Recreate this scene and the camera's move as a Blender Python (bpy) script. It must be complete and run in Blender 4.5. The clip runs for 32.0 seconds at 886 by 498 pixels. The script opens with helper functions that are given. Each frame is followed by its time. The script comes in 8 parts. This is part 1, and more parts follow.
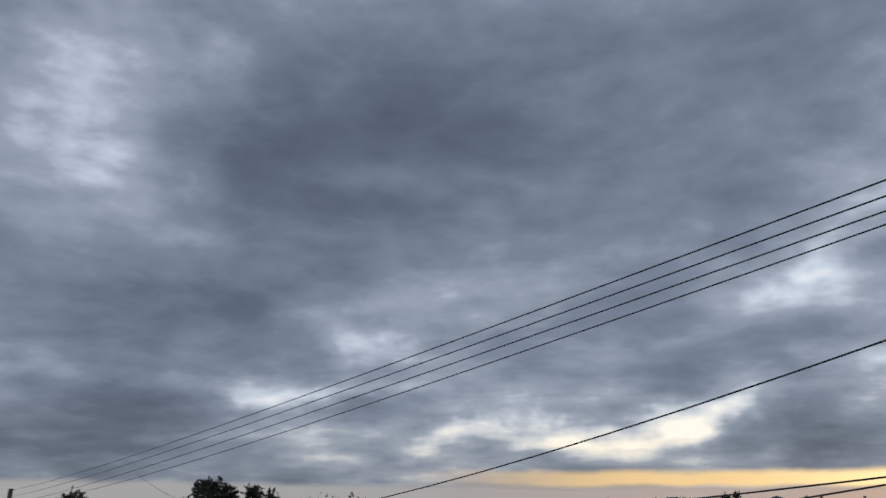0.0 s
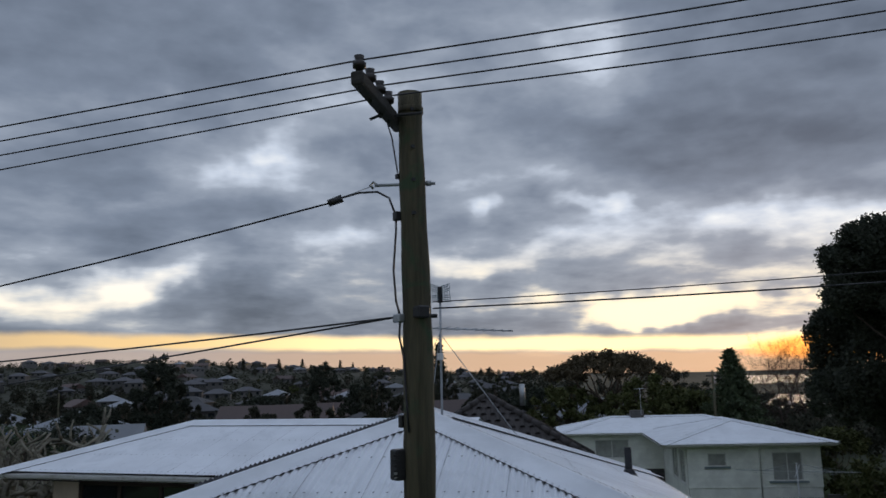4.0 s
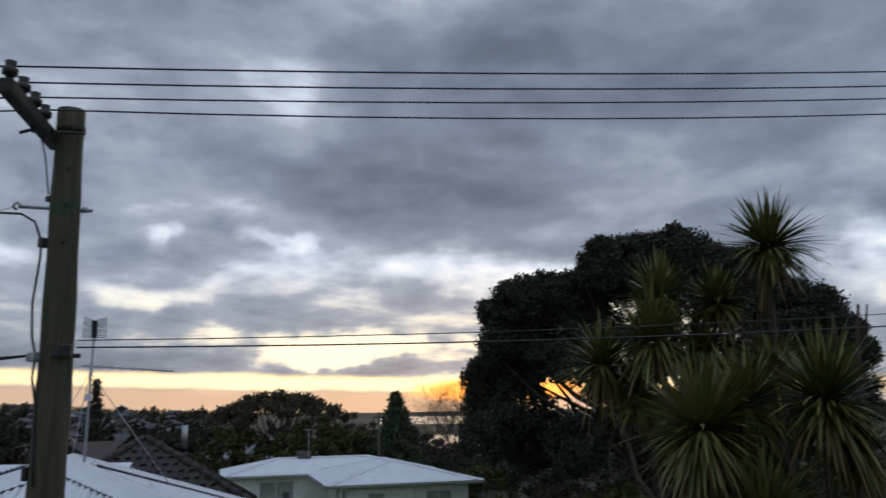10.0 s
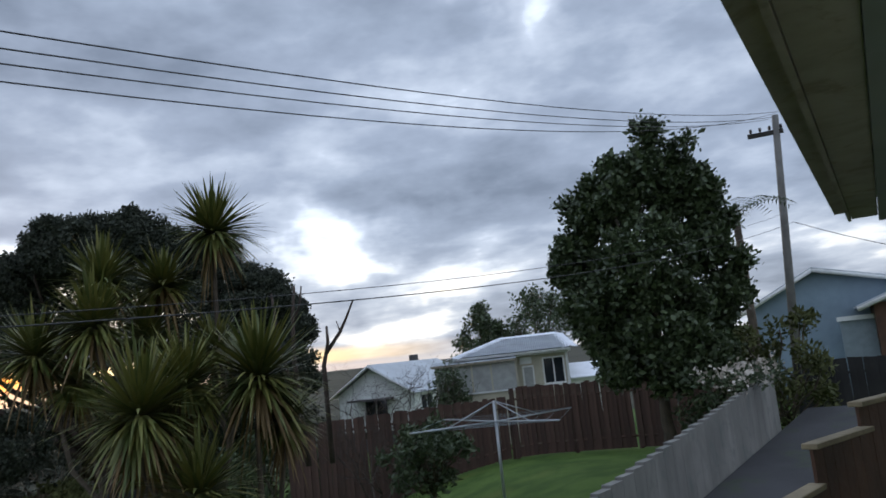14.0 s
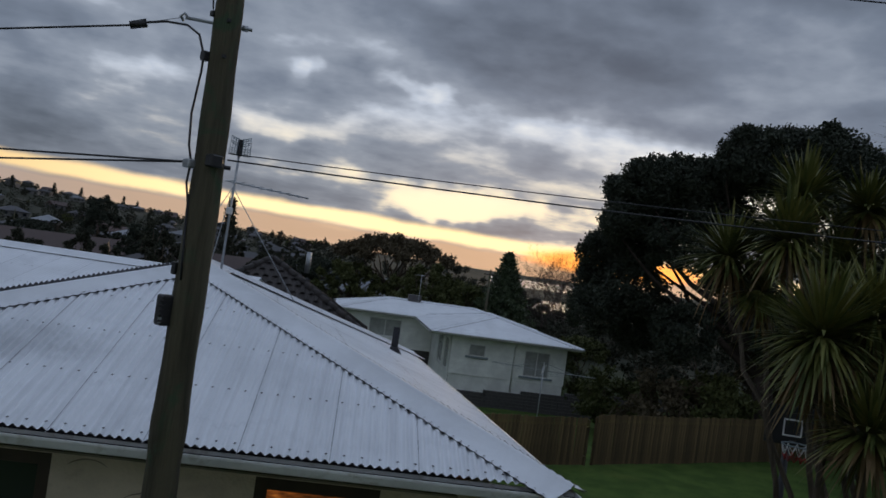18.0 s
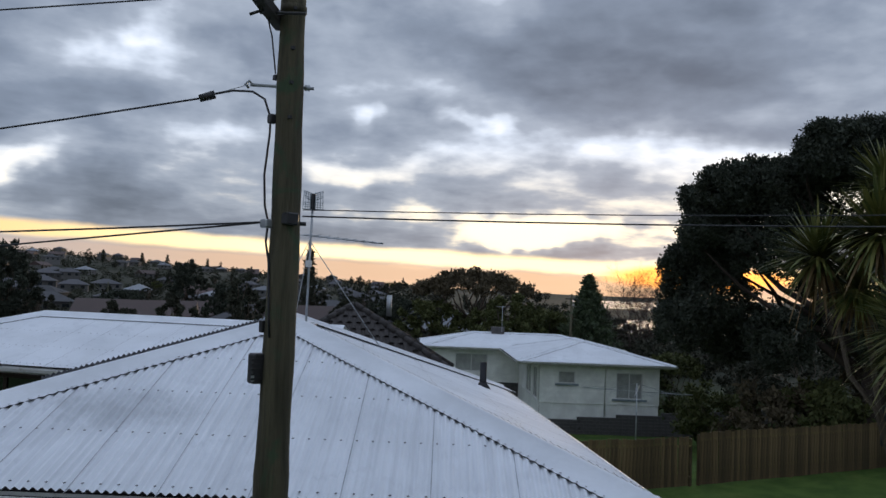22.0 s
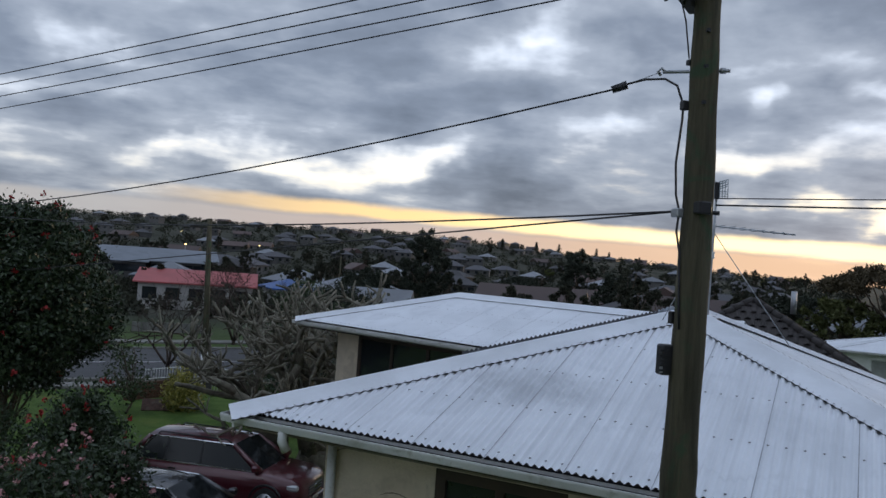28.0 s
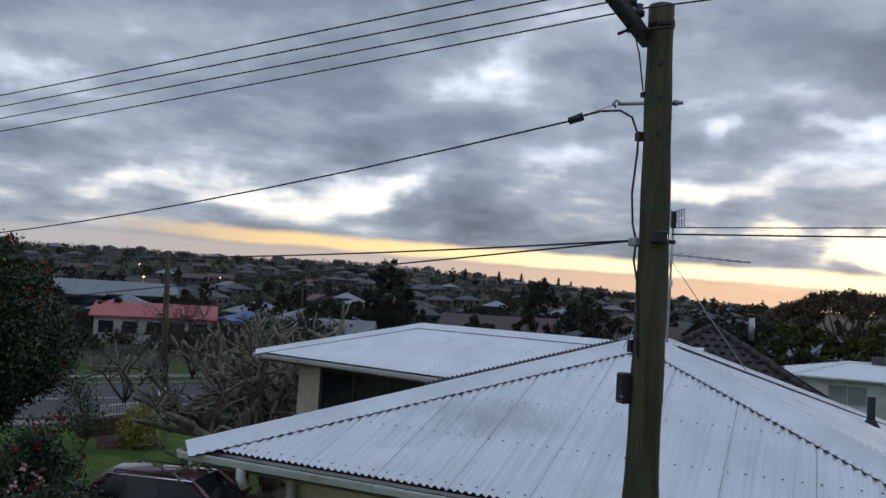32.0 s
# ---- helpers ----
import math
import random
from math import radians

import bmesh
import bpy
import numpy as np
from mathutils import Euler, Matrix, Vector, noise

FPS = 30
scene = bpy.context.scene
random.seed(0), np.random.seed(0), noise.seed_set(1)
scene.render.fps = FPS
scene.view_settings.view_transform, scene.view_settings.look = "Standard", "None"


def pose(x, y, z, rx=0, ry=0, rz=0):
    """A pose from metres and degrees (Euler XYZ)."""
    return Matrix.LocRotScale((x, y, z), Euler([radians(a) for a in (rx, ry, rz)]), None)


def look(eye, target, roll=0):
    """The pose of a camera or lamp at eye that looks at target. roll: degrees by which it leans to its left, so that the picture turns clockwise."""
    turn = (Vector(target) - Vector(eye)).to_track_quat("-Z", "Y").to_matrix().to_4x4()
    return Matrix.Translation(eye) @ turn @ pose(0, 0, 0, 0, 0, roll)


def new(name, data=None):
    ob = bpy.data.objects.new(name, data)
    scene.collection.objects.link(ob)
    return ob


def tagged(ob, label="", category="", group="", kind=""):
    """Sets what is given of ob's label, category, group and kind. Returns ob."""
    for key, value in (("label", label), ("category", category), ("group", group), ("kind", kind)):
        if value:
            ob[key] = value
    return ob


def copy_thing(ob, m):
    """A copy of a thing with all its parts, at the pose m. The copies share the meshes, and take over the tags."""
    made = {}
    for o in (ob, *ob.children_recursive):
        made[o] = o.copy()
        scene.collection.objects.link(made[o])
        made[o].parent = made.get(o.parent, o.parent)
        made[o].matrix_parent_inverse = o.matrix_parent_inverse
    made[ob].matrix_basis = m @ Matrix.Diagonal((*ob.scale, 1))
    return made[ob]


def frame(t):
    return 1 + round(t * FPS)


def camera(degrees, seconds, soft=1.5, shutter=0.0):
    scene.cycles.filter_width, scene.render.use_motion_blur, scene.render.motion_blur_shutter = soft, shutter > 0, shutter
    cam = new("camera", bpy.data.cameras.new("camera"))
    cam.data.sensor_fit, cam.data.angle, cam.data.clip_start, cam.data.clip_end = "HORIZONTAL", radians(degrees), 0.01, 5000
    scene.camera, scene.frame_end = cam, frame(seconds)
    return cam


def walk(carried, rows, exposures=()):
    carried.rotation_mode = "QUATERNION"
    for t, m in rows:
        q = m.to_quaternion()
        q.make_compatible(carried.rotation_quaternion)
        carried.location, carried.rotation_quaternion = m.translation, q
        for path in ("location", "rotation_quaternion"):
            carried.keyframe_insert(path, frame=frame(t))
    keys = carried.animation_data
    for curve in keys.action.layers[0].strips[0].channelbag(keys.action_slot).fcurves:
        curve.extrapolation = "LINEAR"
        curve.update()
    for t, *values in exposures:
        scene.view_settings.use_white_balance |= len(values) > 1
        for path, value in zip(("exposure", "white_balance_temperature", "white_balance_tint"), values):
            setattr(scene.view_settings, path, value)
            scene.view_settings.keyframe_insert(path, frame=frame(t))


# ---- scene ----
cam = camera(57.6, 32.0, 1.5, 0.3)
PATH = [
    (0, (-0.031, 0.353, 4.304), (-0.144, 2.238, 4.962), -0.46),
    (0.5, (-0.016, 0.363, 4.291), (0.019, 2.251, 4.948), -0.21),
    (1, (0.004, 0.360, 4.284), (0.192, 2.241, 4.937), -0.40),
    (1.5, (0.027, 0.383, 4.277), (0.354, 2.269, 4.857), -0.62),
    (2, (0.038, 0.370, 4.264), (0.473, 2.256, 4.765), -0.65),
    (2.5, (0.060, 0.362, 4.266), (0.623, 2.224, 4.730), -0.42),
    (3, (0.063, 0.348, 4.246), (0.824, 2.140, 4.702), -0.34),
    (3.5, (0.158, 0.301, 4.228), (1.122, 2.016, 4.586), -0.69),
    (4, (0.217, 0.283, 4.219), (1.338, 1.907, 4.540), -1.55),
    (4.5, (0.193, 0.282, 4.243), (1.346, 1.879, 4.589), -1.70),
    (6.5, (0.257, 0.305, 4.268), (1.407, 1.898, 4.640), -2.56),
    (7, (0.248, 0.290, 4.258), (1.396, 1.890, 4.606), -2.77),
    (7.5, (0.245, 0.289, 4.249), (1.385, 1.901, 4.568), -2.96),
    (8, (0.222, 0.287, 4.257), (1.312, 1.931, 4.586), -2.07),
    (8.5, (0.242, 0.272, 4.258), (1.449, 1.831, 4.595), -0.41),
    (9, (0.284, 0.244, 4.259), (1.684, 1.632, 4.598), -0.07),
    (9.5, (0.270, 0.231, 4.271), (1.779, 1.494, 4.630), -0.34),
    (10, (0.302, 0.204, 4.271), (1.950, 1.265, 4.669), -1.06),
    (10.5, (0.325, 0.128, 4.270), (2.079, 0.988, 4.699), -2.64),
    (11, (0.342, 0.099, 4.247), (2.200, 0.721, 4.649), -3.11),
    (11.5, (0.342, 0.071, 4.225), (2.285, 0.430, 4.539), -3.34),
    (12, (0.340, 0.065, 4.225), (2.294, 0.333, 4.556), -3.85),
    (12.5, (0.339, 0.051, 4.255), (2.281, 0.253, 4.689), -4.72),
    (13, (0.342, 0.023, 4.254), (2.299, 0.065, 4.667), -6.09),
    (13.5, (0.350, -0.017, 4.248), (2.313, -0.230, 4.567), -6.64),
    (15.5, (0.354, -0.027, 4.236), (2.312, 0.314, 4.466), -3.79),
    (16, (0.339, 0.011, 4.293), (2.225, 0.519, 4.724), -2.41),
    (16.5, (0.304, 0.099, 4.318), (2.086, 0.790, 4.907), -0.20),
    (17, (0.271, 0.213, 4.274), (1.926, 1.249, 4.709), 2.62),
    (17.5, (0.260, 0.248, 4.222), (1.804, 1.506, 4.405), 5.70),
    (18, (0.247, 0.242, 4.215), (1.757, 1.553, 4.255), 8.03),
    (18.5, (0.247, 0.250, 4.204), (1.702, 1.622, 4.201), 6.58),
    (19, (0.239, 0.233, 4.205), (1.676, 1.625, 4.211), 5.40),
    (19.5, (0.234, 0.236, 4.213), (1.684, 1.613, 4.243), 4.72),
    (20, (0.221, 0.232, 4.219), (1.663, 1.618, 4.219), 3.74),
    (20.5, (0.226, 0.245, 4.263), (1.633, 1.664, 4.352), 2.79),
    (21, (0.232, 0.248, 4.254), (1.614, 1.687, 4.393), 2.51),
    (21.5, (0.235, 0.234, 4.245), (1.610, 1.682, 4.362), 2.25),
    (22, (0.235, 0.239, 4.239), (1.608, 1.689, 4.343), 2.26),
    (22.5, (0.232, 0.234, 4.230), (1.598, 1.693, 4.308), 2.25),
    (23, (0.244, 0.233, 4.229), (1.615, 1.689, 4.287), 2.06),
    (23.5, (0.246, 0.232, 4.226), (1.641, 1.665, 4.282), 2.30),
    (24, (0.243, 0.227, 4.238), (1.646, 1.646, 4.373), 2.43),
    (24.5, (0.247, 0.243, 4.250), (1.621, 1.679, 4.472), 3.07),
    (25, (0.226, 0.258, 4.231), (1.516, 1.777, 4.398), 3.73),
    (25.5, (0.209, 0.264, 4.229), (1.413, 1.855, 4.364), 3.37),
    (26, (0.156, 0.280, 4.232), (1.135, 2.020, 4.358), 2.74),
    (26.5, (0.109, 0.334, 4.225), (0.784, 2.214, 4.313), 2.97),
    (28.5, (0.111, 0.338, 4.220), (0.676, 2.256, 4.240), 4.07),
    (29, (0.105, 0.341, 4.216), (0.692, 2.253, 4.230), 3.58),
    (29.5, (0.107, 0.324, 4.231), (0.702, 2.233, 4.293), 2.94),
    (30, (0.127, 0.337, 4.234), (0.750, 2.235, 4.329), 3.05),
    (30.5, (0.156, 0.317, 4.229), (0.866, 2.185, 4.325), 2.99),
    (31, (0.154, 0.317, 4.231), (0.881, 2.177, 4.340), 2.43),
    (31.5, (0.134, 0.340, 4.233), (0.790, 2.226, 4.348), 2.91),
    (32, (0.134, 0.337, 4.228), (0.782, 2.226, 4.337), 3.45),
]
EXPOSURES = [(0, -0.05), (2, -0.06), (3, -0.15), (4, 0.0), (8, 0.15), (10, 0.15), (11, 0.28), (12, 0.7), (13, 0.78), (13.5, 0.9), (14.5, 0.95), (15.5, 0.75), (16, 0.5), (16.6, 0.15), (17, -0.15), (18, -0.2), (18.6, 0.05), (19, 0.22), (20, 0.32), (23, 0.32), (26, 0.28), (29, 0.38), (32, 0.32)]
walk(cam, [(t, look(eye, target, roll)) for t, eye, target, roll in PATH], EXPOSURES)


# ---- world: clouded dawn sky, and the low sun behind the clouds ----
SUN_AZ, SUN_EL = -58.0, 3.0


def way(az, el):
    """Unit vector from an azimuth (degrees, to the left of +y) and an elevation."""
    a, e = radians(az), radians(el)
    return Vector((-math.sin(a) * math.cos(e), math.cos(a) * math.cos(e), math.sin(e)))


class Nodes:
    """A small node builder."""

    def __init__(self, tree):
        self.tree = tree

    def link(self, a, b):
        self.tree.links.new(a, b)

    def put(self, socket, value):
        if isinstance(value, bpy.types.NodeSocket):
            self.link(value, socket)
        else:
            socket.default_value = value

    def math(self, op, a, b=0.0, clamp=False):
        node = self.tree.nodes.new("ShaderNodeMath")
        node.operation, node.use_clamp = op, clamp
        self.put(node.inputs[0], a)
        self.put(node.inputs[1], b)
        return node.outputs[0]

    def vmath(self, op, a, b):
        node = self.tree.nodes.new("ShaderNodeVectorMath")
        node.operation = op
        self.put(node.inputs[0], a)
        self.put(node.inputs[1], b)
        return node.outputs["Value"] if op == "DOT_PRODUCT" else node.outputs["Vector"]

    def noise(self, vec, scale, detail=4.0, rough=0.55, distort=0.0):
        node = self.tree.nodes.new("ShaderNodeTexNoise")
        if vec is not None:
            self.link(vec, node.inputs["Vector"])
        node.inputs["Scale"].default_value, node.inputs["Detail"].default_value = scale, detail
        node.inputs["Roughness"].default_value, node.inputs["Distortion"].default_value = rough, distort
        return node.outputs["Fac"]

    def smooth(self, x, lo, hi):
        node = self.tree.nodes.new("ShaderNodeMapRange")
        node.interpolation_type = "SMOOTHSTEP"
        self.put(node.inputs["Value"], x)
        node.inputs["From Min"].default_value, node.inputs["From Max"].default_value = lo, hi
        return node.outputs["Result"]

    def mix(self, fac, a, b, blend="MIX"):
        node = self.tree.nodes.new("ShaderNodeMix")
        node.data_type, node.blend_type = "RGBA", blend
        self.put(node.inputs["Factor"], fac)
        self.put(node.inputs[6], a)
        self.put(node.inputs[7], b)
        return node.outputs[2]

    def ramp(self, fac, stops):
        node = self.tree.nodes.new("ShaderNodeValToRGB")
        self.put(node.inputs[0], fac)
        els = node.color_ramp.elements
        while len(els) < len(stops):
            els.new(0.5)
        for el, (at, col) in zip(els, stops):
            el.position, el.color = at, (*col, 1)
        return node.outputs[0]


world = bpy.data.worlds.new("dawn_sky")
scene.world = world
world.use_nodes = True
W = Nodes(world.node_tree)
world.node_tree.nodes.clear()
coord = world.node_tree.nodes.new("ShaderNodeTexCoord").outputs["Generated"]
sky = world.node_tree.nodes.new("ShaderNodeTexSky")
sky.sky_type, sky.sun_disc = "NISHITA", False
sky.sun_elevation, sky.sun_rotation = radians(SUN_EL), radians(-SUN_AZ)
sep = world.node_tree.nodes.new("ShaderNodeSeparateXYZ")
W.link(coord, sep.inputs[0])
height = sep.outputs["Z"]
# the cloud deck as a flat layer overhead, so that it runs together towards the horizon
lift = W.math("ADD", W.math("MAXIMUM", height, 0.0), 0.145)
flat = world.node_tree.nodes.new("ShaderNodeCombineXYZ")
W.link(W.math("DIVIDE", sep.outputs["X"], lift), flat.inputs[0])
W.link(W.math("DIVIDE", sep.outputs["Y"], lift), flat.inputs[1])
W.link(W.math("MULTIPLY", height, 2.0), flat.inputs[2])
deck = flat.outputs[0]
big = W.noise(deck, 0.55, 3.0, 0.5, 0.25)
mid = W.noise(deck, 1.2, 6.0, 0.52, 0.15)
fine = W.noise(deck, 4.2, 5.0, 0.52, 0.0)
squat = W.vmath("MULTIPLY", coord, (1.0, 1.0, 2.1))
jag = W.noise(squat, 15.0, 5.0, 0.55, 0.0)
puff = W.math("ABSOLUTE", W.math("SUBTRACT", W.noise(squat, 6.0, 4.0, 0.5, 0.0), 0.5))
wob = world.node_tree.nodes.new("ShaderNodeTexNoise")
W.link(coord, wob.inputs["Vector"])
wob.inputs["Scale"].default_value, wob.inputs["Detail"].default_value, wob.inputs["Roughness"].default_value = 7.0, 4.0, 0.55
bent = W.vmath("ADD", coord, W.vmath("MULTIPLY", W.vmath("SUBTRACT", wob.outputs["Color"], (0.5, 0.5, 0.5)), (0.22, 0.22, 0.10)))
thick = 0.5
for part_, gain in ((big, 0.52), (mid, 0.58), (fine, 0.20), (jag, 0.12)):
    thick = W.math("ADD", thick, W.math("MULTIPLY", W.math("SUBTRACT", part_, 0.5), gain))


def blob(az, el, wide, high, gain):
    """A ragged patch of thinner (gain < 0) or thicker (gain > 0) cloud round a direction; wide, high: its half sizes in degrees."""
    off = W.vmath("MULTIPLY", W.vmath("SUBTRACT", bent, tuple(way(az, el))), (1.0, 1.0, wide / high))
    far = world.node_tree.nodes.new("ShaderNodeVectorMath")
    far.operation = "LENGTH"
    W.link(off, far.inputs[0])
    return W.math("MULTIPLY", W.math("SUBTRACT", 1.0, W.smooth(far.outputs["Value"], 0.15 * radians(wide), 1.35 * radians(wide))), gain)


for row in (
    (28.7, 27.7, 9, 6, -0.15), (27, 8, 10, 4, 0.10), (22, 14, 8, 3, 0.06), (23.6, 22, 6, 4, -0.09), (-4, 31, 20, 8, 0.03), (13.5, 23.4, 12, 6, 0.05), (9, 12.8, 4, 2, -0.15), (14, 9.2, 9, 1.2, -0.14),
    (-1.4, 17, 4, 3, -0.06), (-26, 15, 5, 3.2, -0.15), (-23, 16.7, 3.5, 2, -0.08), (-26, 10.2, 6, 1.5, -0.11), (-5, 5.9, 8, 1.4, -0.17), (-14, 7, 5, 1.3, -0.20),
    (-19.5, 6, 5.5, 1.8, 0.17), (2, 5.8, 5, 1.1, -0.1), (-47, 4.6, 7, 1.8, -0.22), (-54, 4, 9, 1.5, -0.17), (-57.7, 10.4, 7, 1.0, -0.12), (-62, 9.3, 6, 1.1, -0.13),
    (-37.6, 11.6, 1.6, 0.9, -0.13), (-44.3, 13.6, 2.6, 1.3, -0.06), (-46.3, 11.7, 2.4, 1, -0.15), (-38, 8, 5, 0.9, -0.11), (-51.7, 17.5, 13, 5.5, 0.10), (-60, 22, 11, 8, 0.12), (-72, 25, 11, 6, 0.06), (-45, 22.5, 5, 5, -0.08),
    (-85, 9.6, 3.6, 2.6, -0.17), (-88, 7.4, 3, 1.6, -0.13), (-82, 11, 4, 2.4, -0.10), (-91.5, 10.6, 2.6, 1.2, -0.10), (-94, 9.4, 5, 3, 0.06), (-89, 4.8, 3.5, 2, 0.06), (-97, 15, 22, 10, -0.07), (-92.4, 2.6, 6, 1.6, -0.16), (-100, 26.5, 3, 2.5, -0.12),
    (-103, 23.7, 2.5, 2.5, -0.12), (-115, 12, 8, 5, -0.08), (-66, 8, 5, 2.5, -0.10), (-64, 4.5, 6, 1.2, -0.15), (-72, 6, 6, 2, -0.08),
    (26, 7, 12, 4, 0.10), (11.5, 7.5, 8, 3, 0.07), (4, 18.5, 14, 5, 0.06), (-21, 17.5, 8, 5, -0.07), (-22, 27, 9, 5, -0.05), (-18, 7, 6, 2.5, -0.04), (-28, 21, 8, 5, -0.08), (-52, 20, 12, 5, -0.05),
    (-28, 10, 7, 3, -0.05), (-63, 25, 9, 4, 0.08), (-93, 24, 9, 5, 0.05), (-109, 20, 7, 5, -0.04), (-62, 13, 7, 3, 0.05), (-100.5, 10.3, 5.5, 3, 0.08), (-23, 13.5, 6, 3, -0.04), (-54, 26, 10, 4, 0.08), (-90, 11, 4, 3, -0.05), (-35, 7.3, 6, 1.6, 0.10), (-29.5, 23.5, 9, 7, -0.07), (2, 25, 10, 6, 0.04), (-61, 13.4, 7, 4, 0.05), (-8, 11, 8, 5, 0.05)):
    thick = W.math("ADD", thick, blob(*row))
thick = W.math("ADD", thick, W.math("MULTIPLY", W.math("SUBTRACT", puff, 0.075), 0.38))
sunward = W.smooth(W.vmath("DOT_PRODUCT", coord, tuple(way(-50, 2))), 0.80, 0.995)
lowness = W.math("SUBTRACT", 1.0, W.smooth(height, 0.03, 0.19))
veil = W.ramp(thick, [(0.24, (1.02, 1.02, 1.03)), (0.34, (0.62, 0.68, 0.80)), (0.43, (0.34, 0.385, 0.475)), (0.54, (0.21, 0.25, 0.331)), (0.68, (0.126, 0.155, 0.213)), (0.86, (0.072, 0.09, 0.132))])
thin = W.math("SUBTRACT", 1.0, W.smooth(thick, 0.30, 0.46))
veil = W.mix(W.math("MULTIPLY", lowness, W.math("ADD", 0.25, W.math("MULTIPLY", thin, 0.75))), veil, W.mix(1.0, veil, (1.22, 1.04, 0.78, 1), "MULTIPLY"))
veil = W.mix(W.math("MULTIPLY", W.math("MULTIPLY", sunward, lowness), thin), veil, (1.45, 1.18, 0.78, 1))
# the open band low in the east, under the cloud deck
tilt = W.math("ADD", 0.0385, W.math("MULTIPLY", W.vmath("DOT_PRODUCT", coord, tuple(way(43, 0))), 0.026))
rel = W.math("SUBTRACT", W.math("ADD", height, W.math("MULTIPLY", W.math("SUBTRACT", jag, 0.5), 0.010)), tilt)
band = W.math("MULTIPLY", W.smooth(rel, -0.012, -0.004), W.math("SUBTRACT", 1.0, W.smooth(rel, 0.003, 0.013)))
leftfade = W.smooth(W.vmath("DOT_PRODUCT", coord, tuple(way(-45, 2))), 0.60, 0.86)
band_col = W.mix(sunward, (1.0, 0.68, 0.33, 1), (1.75, 1.28, 0.66, 1))
under = W.math("SUBTRACT", 1.0, W.smooth(rel, -0.014, -0.005))
under_col = W.mix(sunward, (0.50, 0.40, 0.36, 1), (0.76, 0.50, 0.33, 1))
under_col = W.mix(leftfade, (0.42, 0.40, 0.40, 1), under_col)
veil = W.mix(W.math("MULTIPLY", under, 0.92), veil, under_col)
veil = W.mix(W.math("MULTIPLY", band, leftfade), veil, band_col)
# the sun's own glow, low under the cloud
glow = W.vmath("MULTIPLY", W.vmath("SUBTRACT", coord, tuple(way(-61, 1.5))), (1.0, 1.0, 7.5))
reach = world.node_tree.nodes.new("ShaderNodeVectorMath")
reach.operation = "LENGTH"
W.link(glow, reach.inputs[0])
sunspot = W.math("SUBTRACT", 1.0, W.smooth(W.math("ADD", reach.outputs["Value"], W.math("MULTIPLY", W.math("SUBTRACT", jag, 0.5), 0.08)), 0.07, 0.13))
veil = W.mix(sunspot, veil, (2.1, 0.74, 0.15, 1))
# cloud towards the zenith, out of view, brightened to add light on the roofs
veil = W.mix(W.smooth(height, 0.55, 0.95), veil, W.mix(1.0, veil, (1.9, 1.9, 1.9, 1), "MULTIPLY"))
skycol = W.mix(1.0, sky.outputs[0], (0.08, 0.08, 0.08, 1), "MULTIPLY")
final = W.mix(0.96, skycol, W.mix(1.0, veil, (0.98, 1.0, 1.005, 1), "MULTIPLY"))
back = world.node_tree.nodes.new("ShaderNodeBackground")
W.link(final, back.inputs["Color"])
back.inputs["Strength"].default_value = 1.0
W.link(back.outputs[0], world.node_tree.nodes.new("ShaderNodeOutputWorld").inputs[0])

sun = new("sun", bpy.data.lights.new("sun", "SUN"))
sun.data.energy, sun.data.angle, sun.data.color = 0.5, radians(12), (1.0, 0.72, 0.45)
sun.matrix_world = look(way(SUN_AZ, SUN_EL) * 100, (0, 0, 0))


